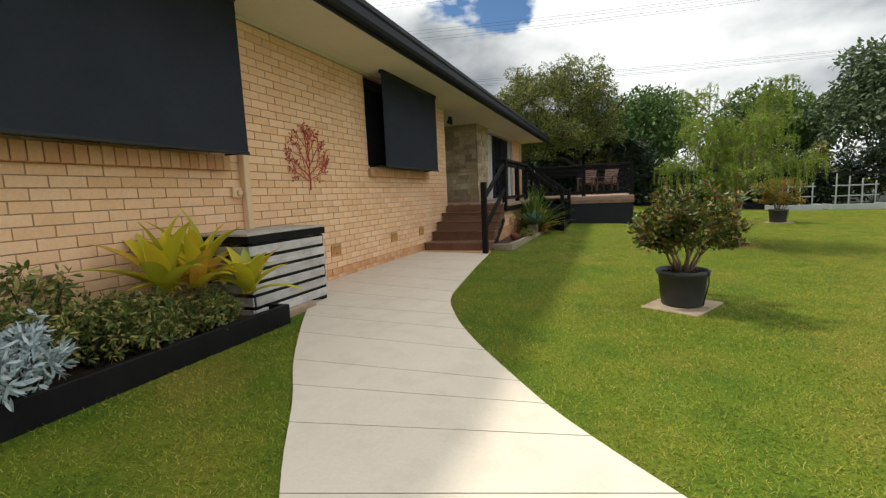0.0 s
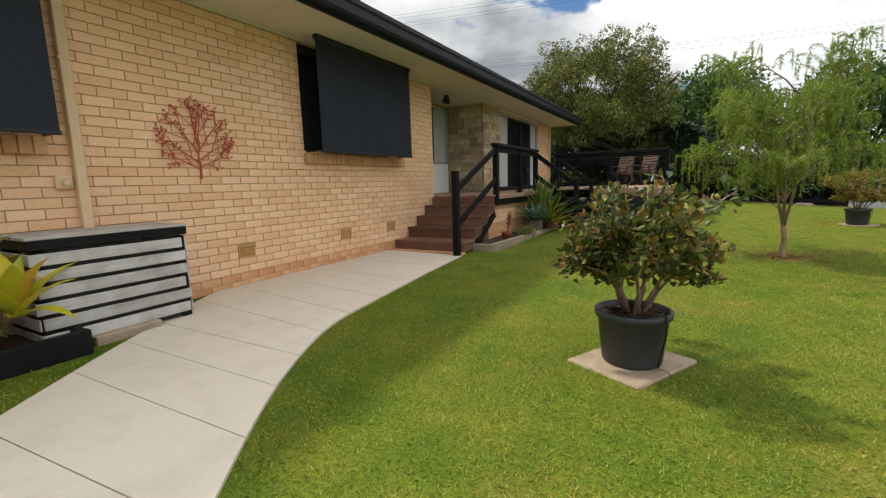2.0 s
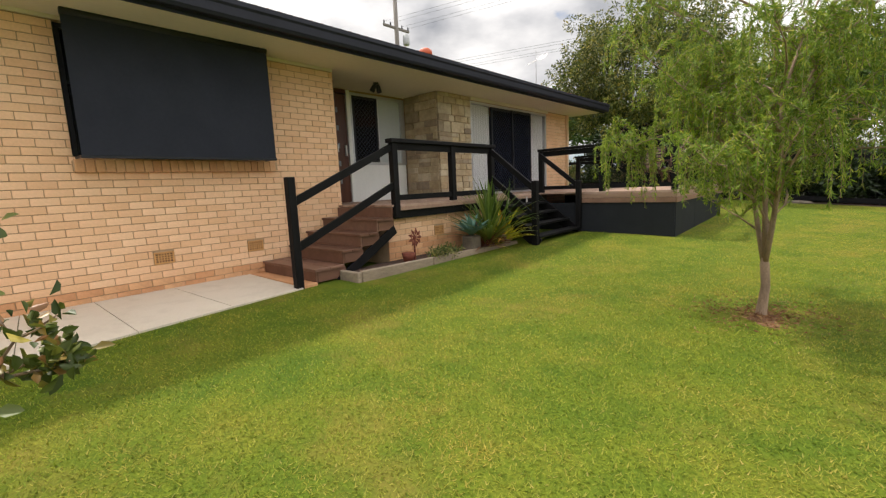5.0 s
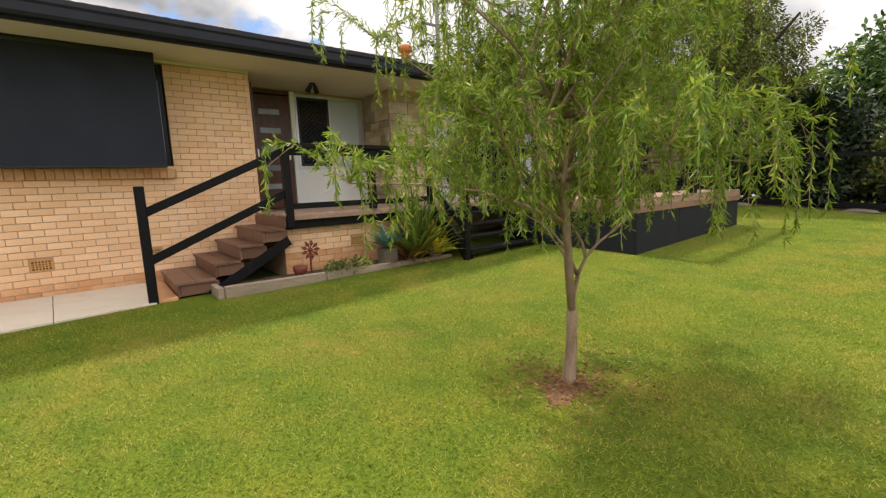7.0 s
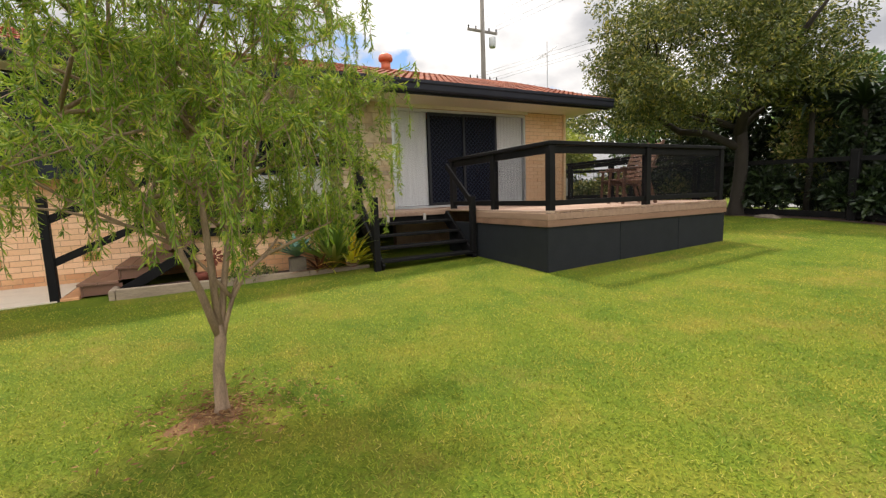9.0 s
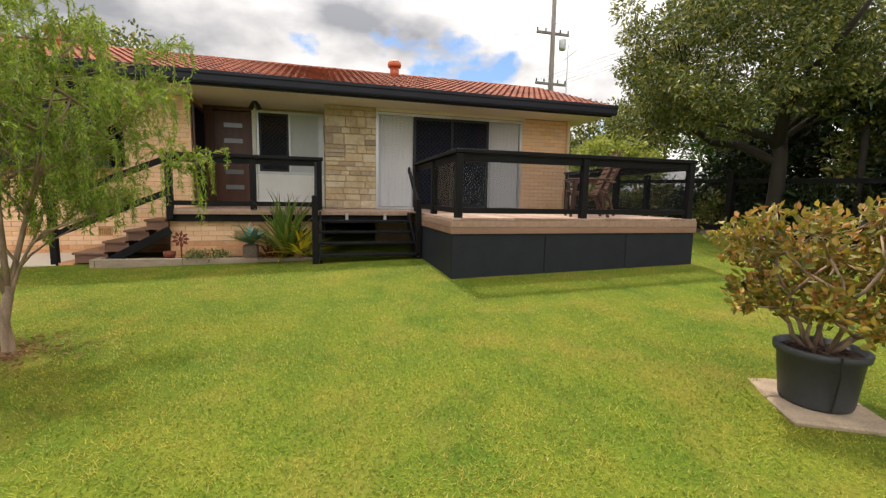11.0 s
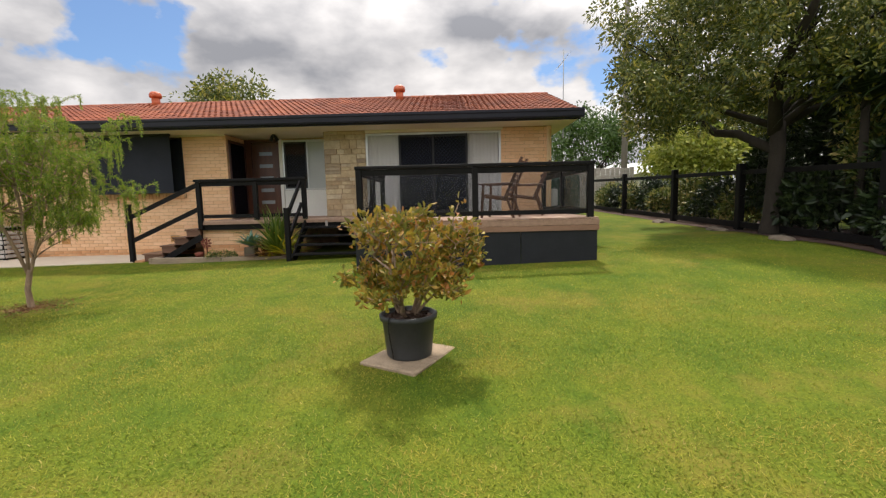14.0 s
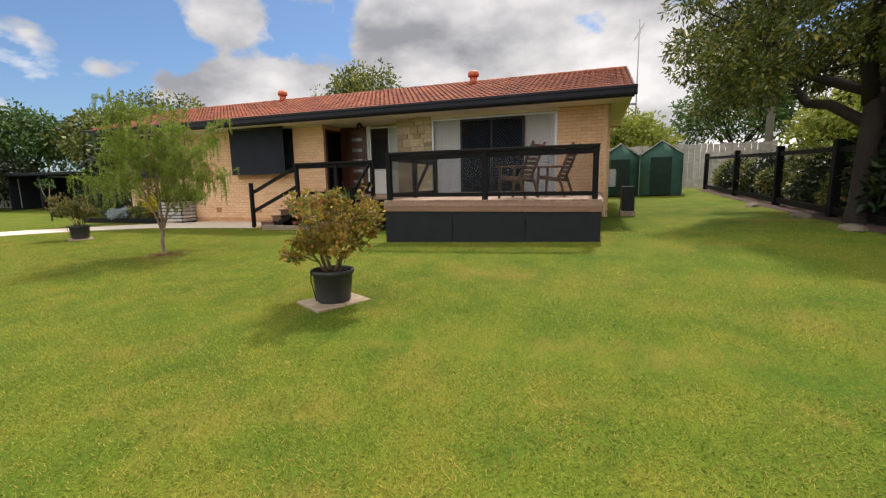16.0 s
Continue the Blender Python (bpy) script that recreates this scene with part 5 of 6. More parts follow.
def potted_shrub(x, y, rim, high, tall, wide, mat, seed, label, turn, tips_n=1.0):
    z = rise(x, y) - 0.018
    s = thing("paver", (x, y, z), "pair of worn sandstone coloured pavers lying in the lawn", "paver", "pavers under pots", turn=turn)
    for k in (-1, 1):
        part("slab", boxed(((k * 0.188 - 0.183, -0.30, -0.03), (k * 0.188 + 0.183, 0.30, 0.035)), bevel=0.012), PAVER, s)
    p = thing("potted_shrub", (x, y, z + 0.037), label, "potted plant", "potted shrubs")
    base = rim * 0.78
    part("pot", lathe(bmesh.new(), [(base, 0.0), (base + 0.01, 0.02), (rim * 0.95, high * 0.86), (rim * 1.03, high * 0.87), (rim * 1.05, high * 0.98), (rim * 1.0, high), (rim * 0.93, high * 0.99), (rim * 0.91, high * 0.9)], 40), POT, p, "charcoal plastic pot with a rolled rim", True)
    part("soil", lathe(bmesh.new(), [(rim * 0.9, high * 0.84), (rim * 0.9, high * 0.9), (rim * 0.4, high * 0.93), (0.02, high * 0.95)], 24), SOIL, p, "reddish bark mulch", True)
    rnd = random.Random(seed)
    g = np.random.default_rng(seed)
    chips_at = np.column_stack([g.uniform(-rim * 0.6, rim * 0.6, 130), g.uniform(-rim * 0.6, rim * 0.6, 130), np.full(130, high * 0.935)])
    part("mulch_litter", leaves_mesh("litter", chips_at, g.normal(size=(130, 3)) * np.array([1, 1, 0.15]), g.normal(size=(130, 3)), g.uniform(0.03, 0.07, 130), g.uniform(0.015, 0.03, 130)), SOIL, p)
    bm, tips = bmesh.new(), []

    def grow(a, d, length, r, depth):
        b = a + d * length
        mid = (a + b) / 2 + Vector((rnd.uniform(-1, 1), rnd.uniform(-1, 1), rnd.uniform(-0.3, 0.6))) * length * 0.12
        tube(bm, [a, mid, b], [r, r * 0.85, r * 0.68], 6)
        if depth < 2:
            tips.append((mid, d, 0.7))
        if depth == 0:
            tips.append((b, d, 1.0))
            return
        for _ in range(3 if depth > 1 or rnd.random() < 0.7 else 2):
            e = (d + Vector((rnd.uniform(-1, 1), rnd.uniform(-1, 1), rnd.uniform(-0.6, 0.6))) * 0.95).normalized()
            grow(b, e, length * rnd.uniform(0.62, 0.95), r * 0.66, depth - 1)
    stems = 9
    for k in range(stems):
        a = k / stems * 6.283 + rnd.uniform(-0.3, 0.3)
        out = wide / tall * rnd.uniform(0.1, 1.15)
        d = Vector((math.cos(a) * out, math.sin(a) * out, 1)).normalized()
        grow(Vector((math.cos(a) * 0.05, math.sin(a) * 0.05, high * 0.9)), d, tall * rnd.uniform(0.16, 0.34), 0.014, 3)
    # fit the grown shape into the shrub's size
    zs, rs = sorted(b[0].z for b in tips), sorted(math.hypot(b[0].x, b[0].y) for b in tips)
    fz, fr = tall / (zs[int(len(zs) * 0.98)] - high * 0.9), wide / rs[int(len(rs) * 0.95)]

    def fitted(p):
        """Scaled, with stray tips drawn in to the crown's outline."""
        far = math.hypot(p.x, p.y) * fr
        k = fr * (1.0 if far < wide else (wide + 0.15 * (far - wide)) / far)
        return Vector((p.x * k, p.y * k, high * 0.9 + (p.z - high * 0.9) * fz))
    for v in bm.verts:
        v.co = fitted(v.co)
    tagged(part("branchwork", bm, BARK, p, "", True), kind="stuff")
    at, along = [], []
    for b, d, amount in tips:
        q = fitted(b)
        if q.z < high * 0.9 + tall * 0.28 and rnd.random() < 0.8:
            continue
        for _ in range(int(rnd.randint(5, 9) * amount * tips_n)):
            e = (Vector(g.normal(size=3)) * 0.8 + d * 0.55 + Vector((0, 0, 0.15))).normalized()
            at.append(q + Vector(g.normal(size=3)) * 0.03 - d * rnd.uniform(0, 0.08))
            along.append(e)
    k = len(at)
    part("foliage", leaves_mesh("foliage", np.array(at), np.array(along), g.normal(size=(k, 3)), g.uniform(0.04, 0.085, k), g.uniform(0.024, 0.046, k), 0.22), mat, p)
    bm = bmesh.new()
    a = -0.6
    r0 = rim * 1.06
    tube(bm, [(r0 * math.cos(a) * 0.9, r0 * math.sin(a) * 0.9, high * 0.98), (r0 * math.cos(a), r0 * math.sin(a), high * 1.01), (r0 * math.cos(a) * 1.02, r0 * math.sin(a) * 1.02, high * 0.7), (base * 1.12 * math.cos(a), base * 1.12 * math.sin(a), 0.02)], [0.007] * 4, 6)
    part("drip_hose", bm, RUBBER, p, "thin black irrigation hose")


potted_shrub(0.675, 5.40, 0.258, 0.395, 0.88, 0.66, LEAF_SHRUB, 3, "bushy green and bronze leaved shrub in a charcoal pot", 62.6, 1.7)
potted_shrub(4.73, 16.79, 0.258, 0.40, 0.95, 0.68, LEAF_SHRUB2, 8, "yellow and bronze leaved shrub in a charcoal pot", -29, 1.5)


# ---- planted bed and box by the wall ----
def front_bed():
    b = thing("garden_bed", (-3.7, 2.4, rise(-3.7, 2.4)), "garden bed with black timber edging and dark mulch against the wall", "garden bed", kind="structure")
    part("edging", boxed(((0.42, -3.2, -0.05), (0.48, 1.19, 0.2)), bevel=0.008), BLACK_TIMBER, b, "black timber edging")
    part("edging", boxed(((-0.1, 1.13, -0.05), (0.418, 1.19, 0.198)), bevel=0.008), BLACK_TIMBER, b, "black timber edging")
    bm = bmesh.new()
    grid = [[bm.verts.new((-0.44 + 0.86 * i / 6, -3.2 + 4.33 * j / 30, 0.12 + 0.03 * noise.noise(Vector((i * 0.8, j * 0.8, 0))))) for j in range(31)] for i in range(7)]
    for i in range(6):
        for j in range(30):
            bm.faces.new((grid[i][j], grid[i + 1][j], grid[i + 1][j + 1], grid[i][j + 1]))
    part("mulch", bm, SOIL, b, "", True)


front_bed()
BED_Z = rise(-3.7, 2.4) + 0.12


def strap_plant(name, x, y, z, label, category, mat, n, length, width, lift, seed, group="", droop=0.5):
    """A rosette of long arching leaves, each with a keel."""
    t = thing(name, (x, y, z), label, category, group)
    rnd = random.Random(seed)
    for i in range(n):
        a = i * 2.4 + rnd.uniform(-0.3, 0.3)
        L, up = length * rnd.uniform(0.7, 1.1), lift * rnd.uniform(0.6, 1.25) * (0.55 + 0.75 * i / n)
        w = width * rnd.uniform(0.8, 1.15)
        d, s = Vector((math.cos(a), math.sin(a), 0)), Vector((-math.sin(a), math.cos(a), 0))
        bm = bmesh.new()
        rows = []
        for k in range(7):
            f = k / 6
            el = up - droop * 2.0 * f
            c = (rows[-1][3] + (d * math.cos(el) + Vector((0, 0, math.sin(el)))) * L / 6) if rows else d * 0.02
            ww = w * (0.75 + 0.9 * f * (1 - f)) * (1 - f ** 3 * 0.96) * 0.5
            n_ = -d * math.sin(el) + Vector((0, 0, math.cos(el)))
            rows.append([bm.verts.new(c - s * ww + n_ * ww * 0.35), bm.verts.new(c), bm.verts.new(c + s * ww + n_ * ww * 0.35), c])
        for p, q in zip(rows, rows[1:]):
            bm.faces.new((p[0], p[1], q[1], q[0]))
            bm.faces.new((p[1], p[2], q[2], q[1]))
        part("leaf", bm, mat, t, "", True)
    return t


for x, y, n, L, w, up, sd in ((-3.72, 2.62, 17, 0.74, 0.20, 1.45, 1), (-3.36, 3.2, 16, 0.54, 0.15, 1.45, 2), (-3.82, 3.05, 13, 0.72, 0.18, 1.5, 3), (-3.60, 2.84, 12, 0.70, 0.18, 1.4, 7)):
    strap_plant("bromeliad", x, y, BED_Z + (0.40 if y < 3.1 else 0.28), "large yellow green bromeliad with arching leaves", "plant", LEAF_BROM, n, L, w, up, sd, "bromeliads in the bed", 0.42)


def bush(name, x, y, z, label, mat, radii, clumps, per, leaf, spread, seed, group="", rough_stems=True):
    t = thing(name, (x, y, z), label, "shrub", group)
    pts = shell_points(clumps, radii, seed, 0.3, -0.35) + np.array([0, 0, radii[2] * 0.55])
    rnd = random.Random(seed)
    bm = bmesh.new()
    for q in pts[:: max(1, len(pts) // 14)]:
        tube(bm, limb((rnd.uniform(-0.1, 0.1) * radii[0], rnd.uniform(-0.1, 0.1) * radii[1], -0.02), q, 0.03, rnd, 4), [0.012, 0.010, 0.008, 0.004], 5)
    tagged(part("stemwork", bm, BARK_DARK, t), kind="stuff")
    part("foliage", cloud("foliage", pts, per, leaf[0], leaf[1], spread, 0.0, seed), mat, t)
    return t


for i, (x, y, r) in enumerate(((-3.62, 1.95, 0.40), (-3.66, 2.45, 0.36), (-3.5, 2.85, 0.28), (-3.8, 1.55, 0.42), (-3.55, 2.2, 0.33))):
    bush("azalea_shrub", x, y, BED_Z, "low azalea shrub with small green and bronze leaves", LEAF_AZALEA, (r, r, r * 0.95), 90, 22, (0.058, 0.021), 0.055, 30 + i, "azaleas in the bed")
bush("tall_azalea", -3.95, 1.75, BED_Z, "taller leafy green shrub against the brick wall", LEAF_AZALEA, (0.3, 0.4, 0.62), 46, 14, (0.08, 0.03), 0.06, 41)
for i, (x, y, r) in enumerate(((-3.42, 1.38, 0.33), (-3.7, 1.15, 0.33), (-3.4, 0.9, 0.3))):
    bush("silver_bush", x, y, BED_Z - 0.02, "mound of silvery grey lacy leaves", LEAF_SILVER, (r, r, r * 1.15), 80, 14, (0.085, 0.022), 0.06, 50 + i, "silver bushes")


def pump_box():
    b = thing("slatted_box", (-3.80, 3.97, rise(-3.8, 4.0)), "weathered white slatted timber box with black corner posts by the wall", "storage box")
    x0, x1, y0, y1, top = -0.32, 0.33, -0.60, 0.60, 0.95
    for x in (x0, x1 - 0.09):
        for y in (y0, y1 - 0.09):
            part("post", boxed(((x, y, 0.02), (x + 0.085, y + 0.09, top - 0.1)), bevel=0.005), BLACK_TIMBER, b, "black painted post")
    part("frame", boxed(((x1 - 0.03, y0 - 0.02, top - 0.09), (x1 + 0.02, y1 + 0.02, top - 0.012)), ((x0, y0 - 0.02, top - 0.09), (x1 - 0.03, y0 + 0.03, top - 0.012)), ((x0, y1 - 0.03, top - 0.09), (x1 - 0.03, y1 + 0.02, top - 0.012)), bevel=0.004), BLACK_TIMBER, b, "black top frame")
    for i in range(6):
        z = 0.06 + i * 0.132
        rag = 0.02 * math.sin(i * 2.3)
        part("slat", boxed(((x1 - 0.002, y0 - 0.01 + rag, z + 0.014), (x1 + 0.018, y1 - 0.02 + rag, z + 0.110)), bevel=0.004), WHITE_SLAT, b)
        for y in (y0 - 0.02, y1 + 0.002):
            part("slat", boxed(((x0 + 0.02, y, z + 0.014), (x1 - 0.004, y + 0.018, z + 0.110)), bevel=0.004), WHITE_SLAT, b)
    for i in range(5):
        x = x0 - 0.02 + i * 0.138
        part("lid_board", boxed(((x, y0 - 0.03, top - 0.01), (x + 0.132, y1 + 0.03, top + 0.016)), bevel=0.004), GREY_BOARD, b)
    # black sheet added behind the front slats, so their gaps look shaded
    part("gap_shade", boxed(((x1 - 0.03, y0 + 0.03, 0.04), (x1 - 0.02, y1 - 0.09, top - 0.1))), BLACK_METAL, b, "black sheet for the shade between the slats")
    part("base_block", boxed(((x1 - 0.06, -0.3, -0.04), (x1 + 0.1, 0.25, 0.075)), bevel=0.01), PAVER, b, "pale concrete block")


pump_box()


# ---- bed in front of the landing ----
def porch_bed():
    b = thing("garden_bed", (-2.42, 11.6, 0.06), "narrow bed with weathered sleeper edging below the landing", "garden bed", kind="structure")
    for y0, y1 in ((-1.95, -0.55), (-0.54, 0.75), (0.76, 1.8)):
        p, q = ((0.20 + 0.245 * (y + 1.95) / 3.75, y, 0.045) for y in (y0, y1))
        part("sleeper", beam(bmesh.new(), p, q, 0.09, 0.21, 0.01), SLEEPER, b)
    part("sleeper", boxed(((-0.2, -2.04, -0.06), (0.24, -1.96, 0.14)), bevel=0.01), SLEEPER, b)
    bm = bmesh.new()
    grid = [[bm.verts.new((-0.33 + (0.51 + 0.245 * j / 20) * i / 6, -1.95 + 3.75 * j / 20, 0.09 + 0.03 * noise.noise(Vector((i * 0.9, j * 0.9, 4))))) for j in range(21)] for i in range(7)]
    for i in range(6):
        for j in range(20):
            bm.faces.new((grid[i][j], grid[i + 1][j], grid[i + 1][j + 1], grid[i][j + 1]))
    part("mulch", bm, SOIL, b, "", True)


porch_bed()
strap_plant("strap_leaf_clump", -2.25, 12.85, 0.16, "tall clump of strappy green leaves in the bed", "plant", LEAF_STRAP, 110, 1.35, 0.075, 1.6, 12, "", 0.36)
strap_plant("strap_leaf_clump", -2.1, 13.15, 0.16, "clump of yellow green strappy leaves in the bed", "plant", LEAF_BROM, 46, 0.85, 0.075, 1.35, 13, "", 0.42)
strap_plant("agave", -2.18, 12.2, 0.45, "blue green agave rosette in a square pot", "plant", LEAF_AGAVE, 26, 0.46, 0.13, 0.95, 14, "", 0.12)
strap_plant("bromeliad", -2.1, 12.55, 0.15, "dark red bromeliad in the bed", "plant", LEAF_RED, 26, 0.55, 0.06, 1.0, 15, "", 0.35)
strap_plant("spider_plant", -2.05, 12.75, 0.15, "tuft of pale arching leaves in the bed", "plant", LEAF_BROM, 16, 0.4, 0.035, 0.95, 16, "", 0.4)
bush("ground_cover", -2.2, 11.45, 0.13, "low mound of pale green ground cover", LEAF_AZALEA, (0.25, 0.42, 0.17), 60, 14, (0.06, 0.02), 0.05, 61)


def bed_things():
    p = thing("plant_pot", (-2.18, 12.2, 0.14), "square grey stone pot under the agave", "pot")
    part("body", boxed(((-0.13, -0.13, 0), (0.13, 0.13, 0.30)), bevel=0.02), ROCK, p)
    q = thing("plant_pot", (-2.05, 13.12, 0.14), "striped clay pot in the bed", "pot")
    part("body", lathe(bmesh.new(), [(0.09, 0), (0.13, 0.2), (0.14, 0.22), (0.12, 0.22)], 20), PAVER, q, "", True)
    for z in (0.06, 0.11, 0.16):
        part("band", lathe(bmesh.new(), [(0.095 + z * 0.2, z), (0.098 + z * 0.2, z + 0.015)], 20), RUST, q)
    f = thing("metal_flower", (-2.42, 10.95, 0.14), "rusty metal flower ornament on a stake", "ornament")
    part("stake", boxed(((-0.012, -0.012, 0), (0.012, 0.012, 0.38))), RUST, f)
    bm = bmesh.new()
    for k in range(9):
        a = k / 9 * 6.283
        d, s = Vector((0, math.cos(a), math.sin(a))), Vector((0, -math.sin(a), math.cos(a)))
        c = Vector((0.02, 0, 0.40))
        ring = [c + d * 0.03, c + d * 0.10 + s * 0.032 + Vector((0.02, 0, 0)), c + d * 0.16, c + d * 0.10 - s * 0.032 + Vector((0.02, 0, 0))]
        u = [bm.verts.new(v) for v in ring]
        w = [bm.verts.new(v - Vector((0.006, 0, 0))) for v in ring]
        bm.faces.new(u), bm.faces.new(w[::-1])
        for i in range(4):
            bm.faces.new((u[i], w[i], w[(i + 1) % 4], u[(i + 1) % 4]))
    part("petals", bm, RUST, f)
    part("centre", lathe(bmesh.new(), [(0.04, -0.01), (0.035, 0.01), (0.01, 0.025)], 12), RUST, f).matrix_basis = pose(0.02, 0, 0.4, 0, 90, 0)
    r = thing("small_pot", (-2.38, 10.76, 0.14), "small dark rusty pot beside the metal flower", "pot")
    part("body", lathe(bmesh.new(), [(0.07, 0), (0.10, 0.1), (0.11, 0.17), (0.09, 0.17)], 16), RUST, r, "", True)


bed_things()


# ---- deck chairs ----
def deck_chair(x, y, turn):
    c = thing("deck_chair", (x, y, FLOOR), "dark teak slatted garden armchair with reclined back on the deck", "chair", "deck chairs", turn=turn)
    for sx in (-0.28, 0.28):
        part("leg", beam(bmesh.new(), (sx, 0.30, 0), (sx, 0.26, 0.66), 0.045, 0.05), TEAK, c)
        part("leg", beam(bmesh.new(), (sx, -0.36, 0), (sx, -0.20, 0.48), 0.045, 0.05), TEAK, c)
        part("armrest", boxed(((sx - 0.04, -0.36, 0.66), (sx + 0.04, 0.36, 0.695)), bevel=0.01), TEAK, c)
        part("back_post", beam(bmesh.new(), (sx * 0.86, -0.16, 0.36), (sx * 0.86, -0.52, 1.18), 0.035, 0.05), TEAK, c)
        part("seat_rail", beam(bmesh.new(), (sx * 0.86, 0.30, 0.44), (sx * 0.86, -0.24, 0.36), 0.035, 0.06), TEAK, c)
    for i in range(7):
        f = i / 6
        part("seat_slat", beam(bmesh.new(), (-0.25, 0.30 - 0.48 * f, 0.475 - 0.075 * f), (0.25, 0.30 - 0.48 * f, 0.475 - 0.075 * f), 0.065, 0.018, 0.003), TEAK, c)
    for i in range(8):
        f = 0.12 + i / 8 * 0.88
        y_, z_ = -0.14 - 0.36 * f, 0.37 + 0.82 * f
        bm = boxed(((-0.25, -0.009, -0.036), (0.25, 0.009, 0.036)), bevel=0.003)
        part("back_slat", bm, TEAK, c).matrix_basis = pose(0, y_, z_, 23.7, 0, 0)


deck_chair(-0.35, 18.25, 158)
deck_chair(-1.15, 18.95, 165)


# ---- fence, big tree and plants along the side boundary ----
FY = 25.1


def side_fence():
    f = thing("side_fence", (-4.0, FY, rise(-4, FY)), "black timber post and rail fence with wire mesh along the boundary", "fence")
    xs = [-16.2, -11.1, -6.75, -3.3, 0.7, 4.4, 8.1, 11.8]
    for a in xs:
        z = rise(a, FY) - rise(-4, FY)
        part("post", boxed(((a + 4 - 0.09, -0.09, z - 0.2), (a + 4 + 0.09, 0.09, z + 1.78)), bevel=0.015), BLACK_TIMBER, f)
    for a, b in zip(xs, xs[1:]):
        za, zb = rise(a, FY) - rise(-4, FY), rise(b, FY) - rise(-4, FY)
        part("rail", beam(bmesh.new(), (a + 4.09, 0, za + 1.55), (b + 3.91, 0, zb + 1.55), 0.06, 0.12), BLACK_TIMBER, f)
        part("rail", beam(bmesh.new(), (a + 4.09, 0, za + 0.15), (b + 3.91, 0, zb + 0.15), 0.06, 0.16), BLACK_TIMBER, f)
        bm = bmesh.new()
        n = int((b - a) / 0.3)
        for k in range(1, n):
            x = a + (b - a) * k / n
            z = za + (zb - za) * k / n
            box(bm, (x + 4 - 0.003, 0.03, z + 0.2), (x + 4 + 0.003, 0.036, z + 1.5))
        for k in range(5):
            beam(bm, (a + 4.09, 0.033, za + 0.3 + k * 0.26), (b + 3.91, 0.033, zb + 0.3 + k * 0.26), 0.006, 0.006, 0)
        part("wire_mesh", bm, BLACK_METAL, f)


side_fence()

big = garden_tree((-2.0, 25.0, rise(-2, 25)), "large spreading dark green tree leaning over the fence", 5.3, (4.5, 4.2, 3.4), LEAF_BIG, 17, 420, 165, (0.13, 0.052), 0.45, 0.19, BARK_DARK, -0.75, 0.5, "large_tree", "", (-1.3, 0.1, 4.7))
bm = bmesh.new()
rnd_ = random.Random(2)
tube(bm, [(0.05, -0.05, 2.0), (-0.7, -0.4, 2.5), (-1.5, -0.5, 2.65), (-2.1, -0.6, 3.1), (-2.5, -0.65, 3.7), (-3.6, -0.7, 4.2), (-5.0, -0.9, 4.5)], [0.12, 0.11, 0.10, 0.09, 0.07, 0.05, 0.02], 8)
tube(bm, [(0.0, 0.0, 2.4), (0.35, -0.3, 3.3), (0.7, -0.4, 3.8), (1.6, -0.6, 4.5), (2.4, -0.8, 5.3)], [0.16, 0.13, 0.11, 0.08, 0.03], 8)
part("bough", bm, BARK_DARK, big, "dark bough", True)

for x, y, n, L, up, sd in ((-0.5, 25.7, 56, 1.6, 1.2, 70), (0.5, 26.0, 50, 1.5, 1.15, 71)):
    z = rise(x, y)
    strap_plant("cordyline", x, y, z + 2.9, "tall dark palm like plant with long drooping leaves behind the fence", "plant", LEAF_HEDGE, n, L, 0.13, up, sd, "dark palm plants", 0.75)
    t = thing("palm_stem", (x, y, z), "bare brown stem carrying the drooping leaves", "stem")
    part("stem", tube(bmesh.new(), [(0, 0, -0.1), (0.02, 0, 1.4), (0, 0, 2.95)], [0.1, 0.08, 0.07], 8), BARK_DARK, t, "", True)

rnd_ = random.Random(9)
x = -15.5
i = 0
while x < 14:
    r = rnd_.uniform(0.75, 1.15)
    if not -2.8 < x < -1.4:
        y = FY + 0.75 + rnd_.uniform(0, 0.5)
        high = rnd_.uniform(0.8, 1.15) if x < -4 else rnd_.uniform(1.5, 2.4)
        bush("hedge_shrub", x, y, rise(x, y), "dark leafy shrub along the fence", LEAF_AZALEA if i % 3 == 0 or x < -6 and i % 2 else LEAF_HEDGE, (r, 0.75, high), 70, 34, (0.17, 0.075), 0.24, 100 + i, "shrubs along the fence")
    x += r * 1.25
    i += 1


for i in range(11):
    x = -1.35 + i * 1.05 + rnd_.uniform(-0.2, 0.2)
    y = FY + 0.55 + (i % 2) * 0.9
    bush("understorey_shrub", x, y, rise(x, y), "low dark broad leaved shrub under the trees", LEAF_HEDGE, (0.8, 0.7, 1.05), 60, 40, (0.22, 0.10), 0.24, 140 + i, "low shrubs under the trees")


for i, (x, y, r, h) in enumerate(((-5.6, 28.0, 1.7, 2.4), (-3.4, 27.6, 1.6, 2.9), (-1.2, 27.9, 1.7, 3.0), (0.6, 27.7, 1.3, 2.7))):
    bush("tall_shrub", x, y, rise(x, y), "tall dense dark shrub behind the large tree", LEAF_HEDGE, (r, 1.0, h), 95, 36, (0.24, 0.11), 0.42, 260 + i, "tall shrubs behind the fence")


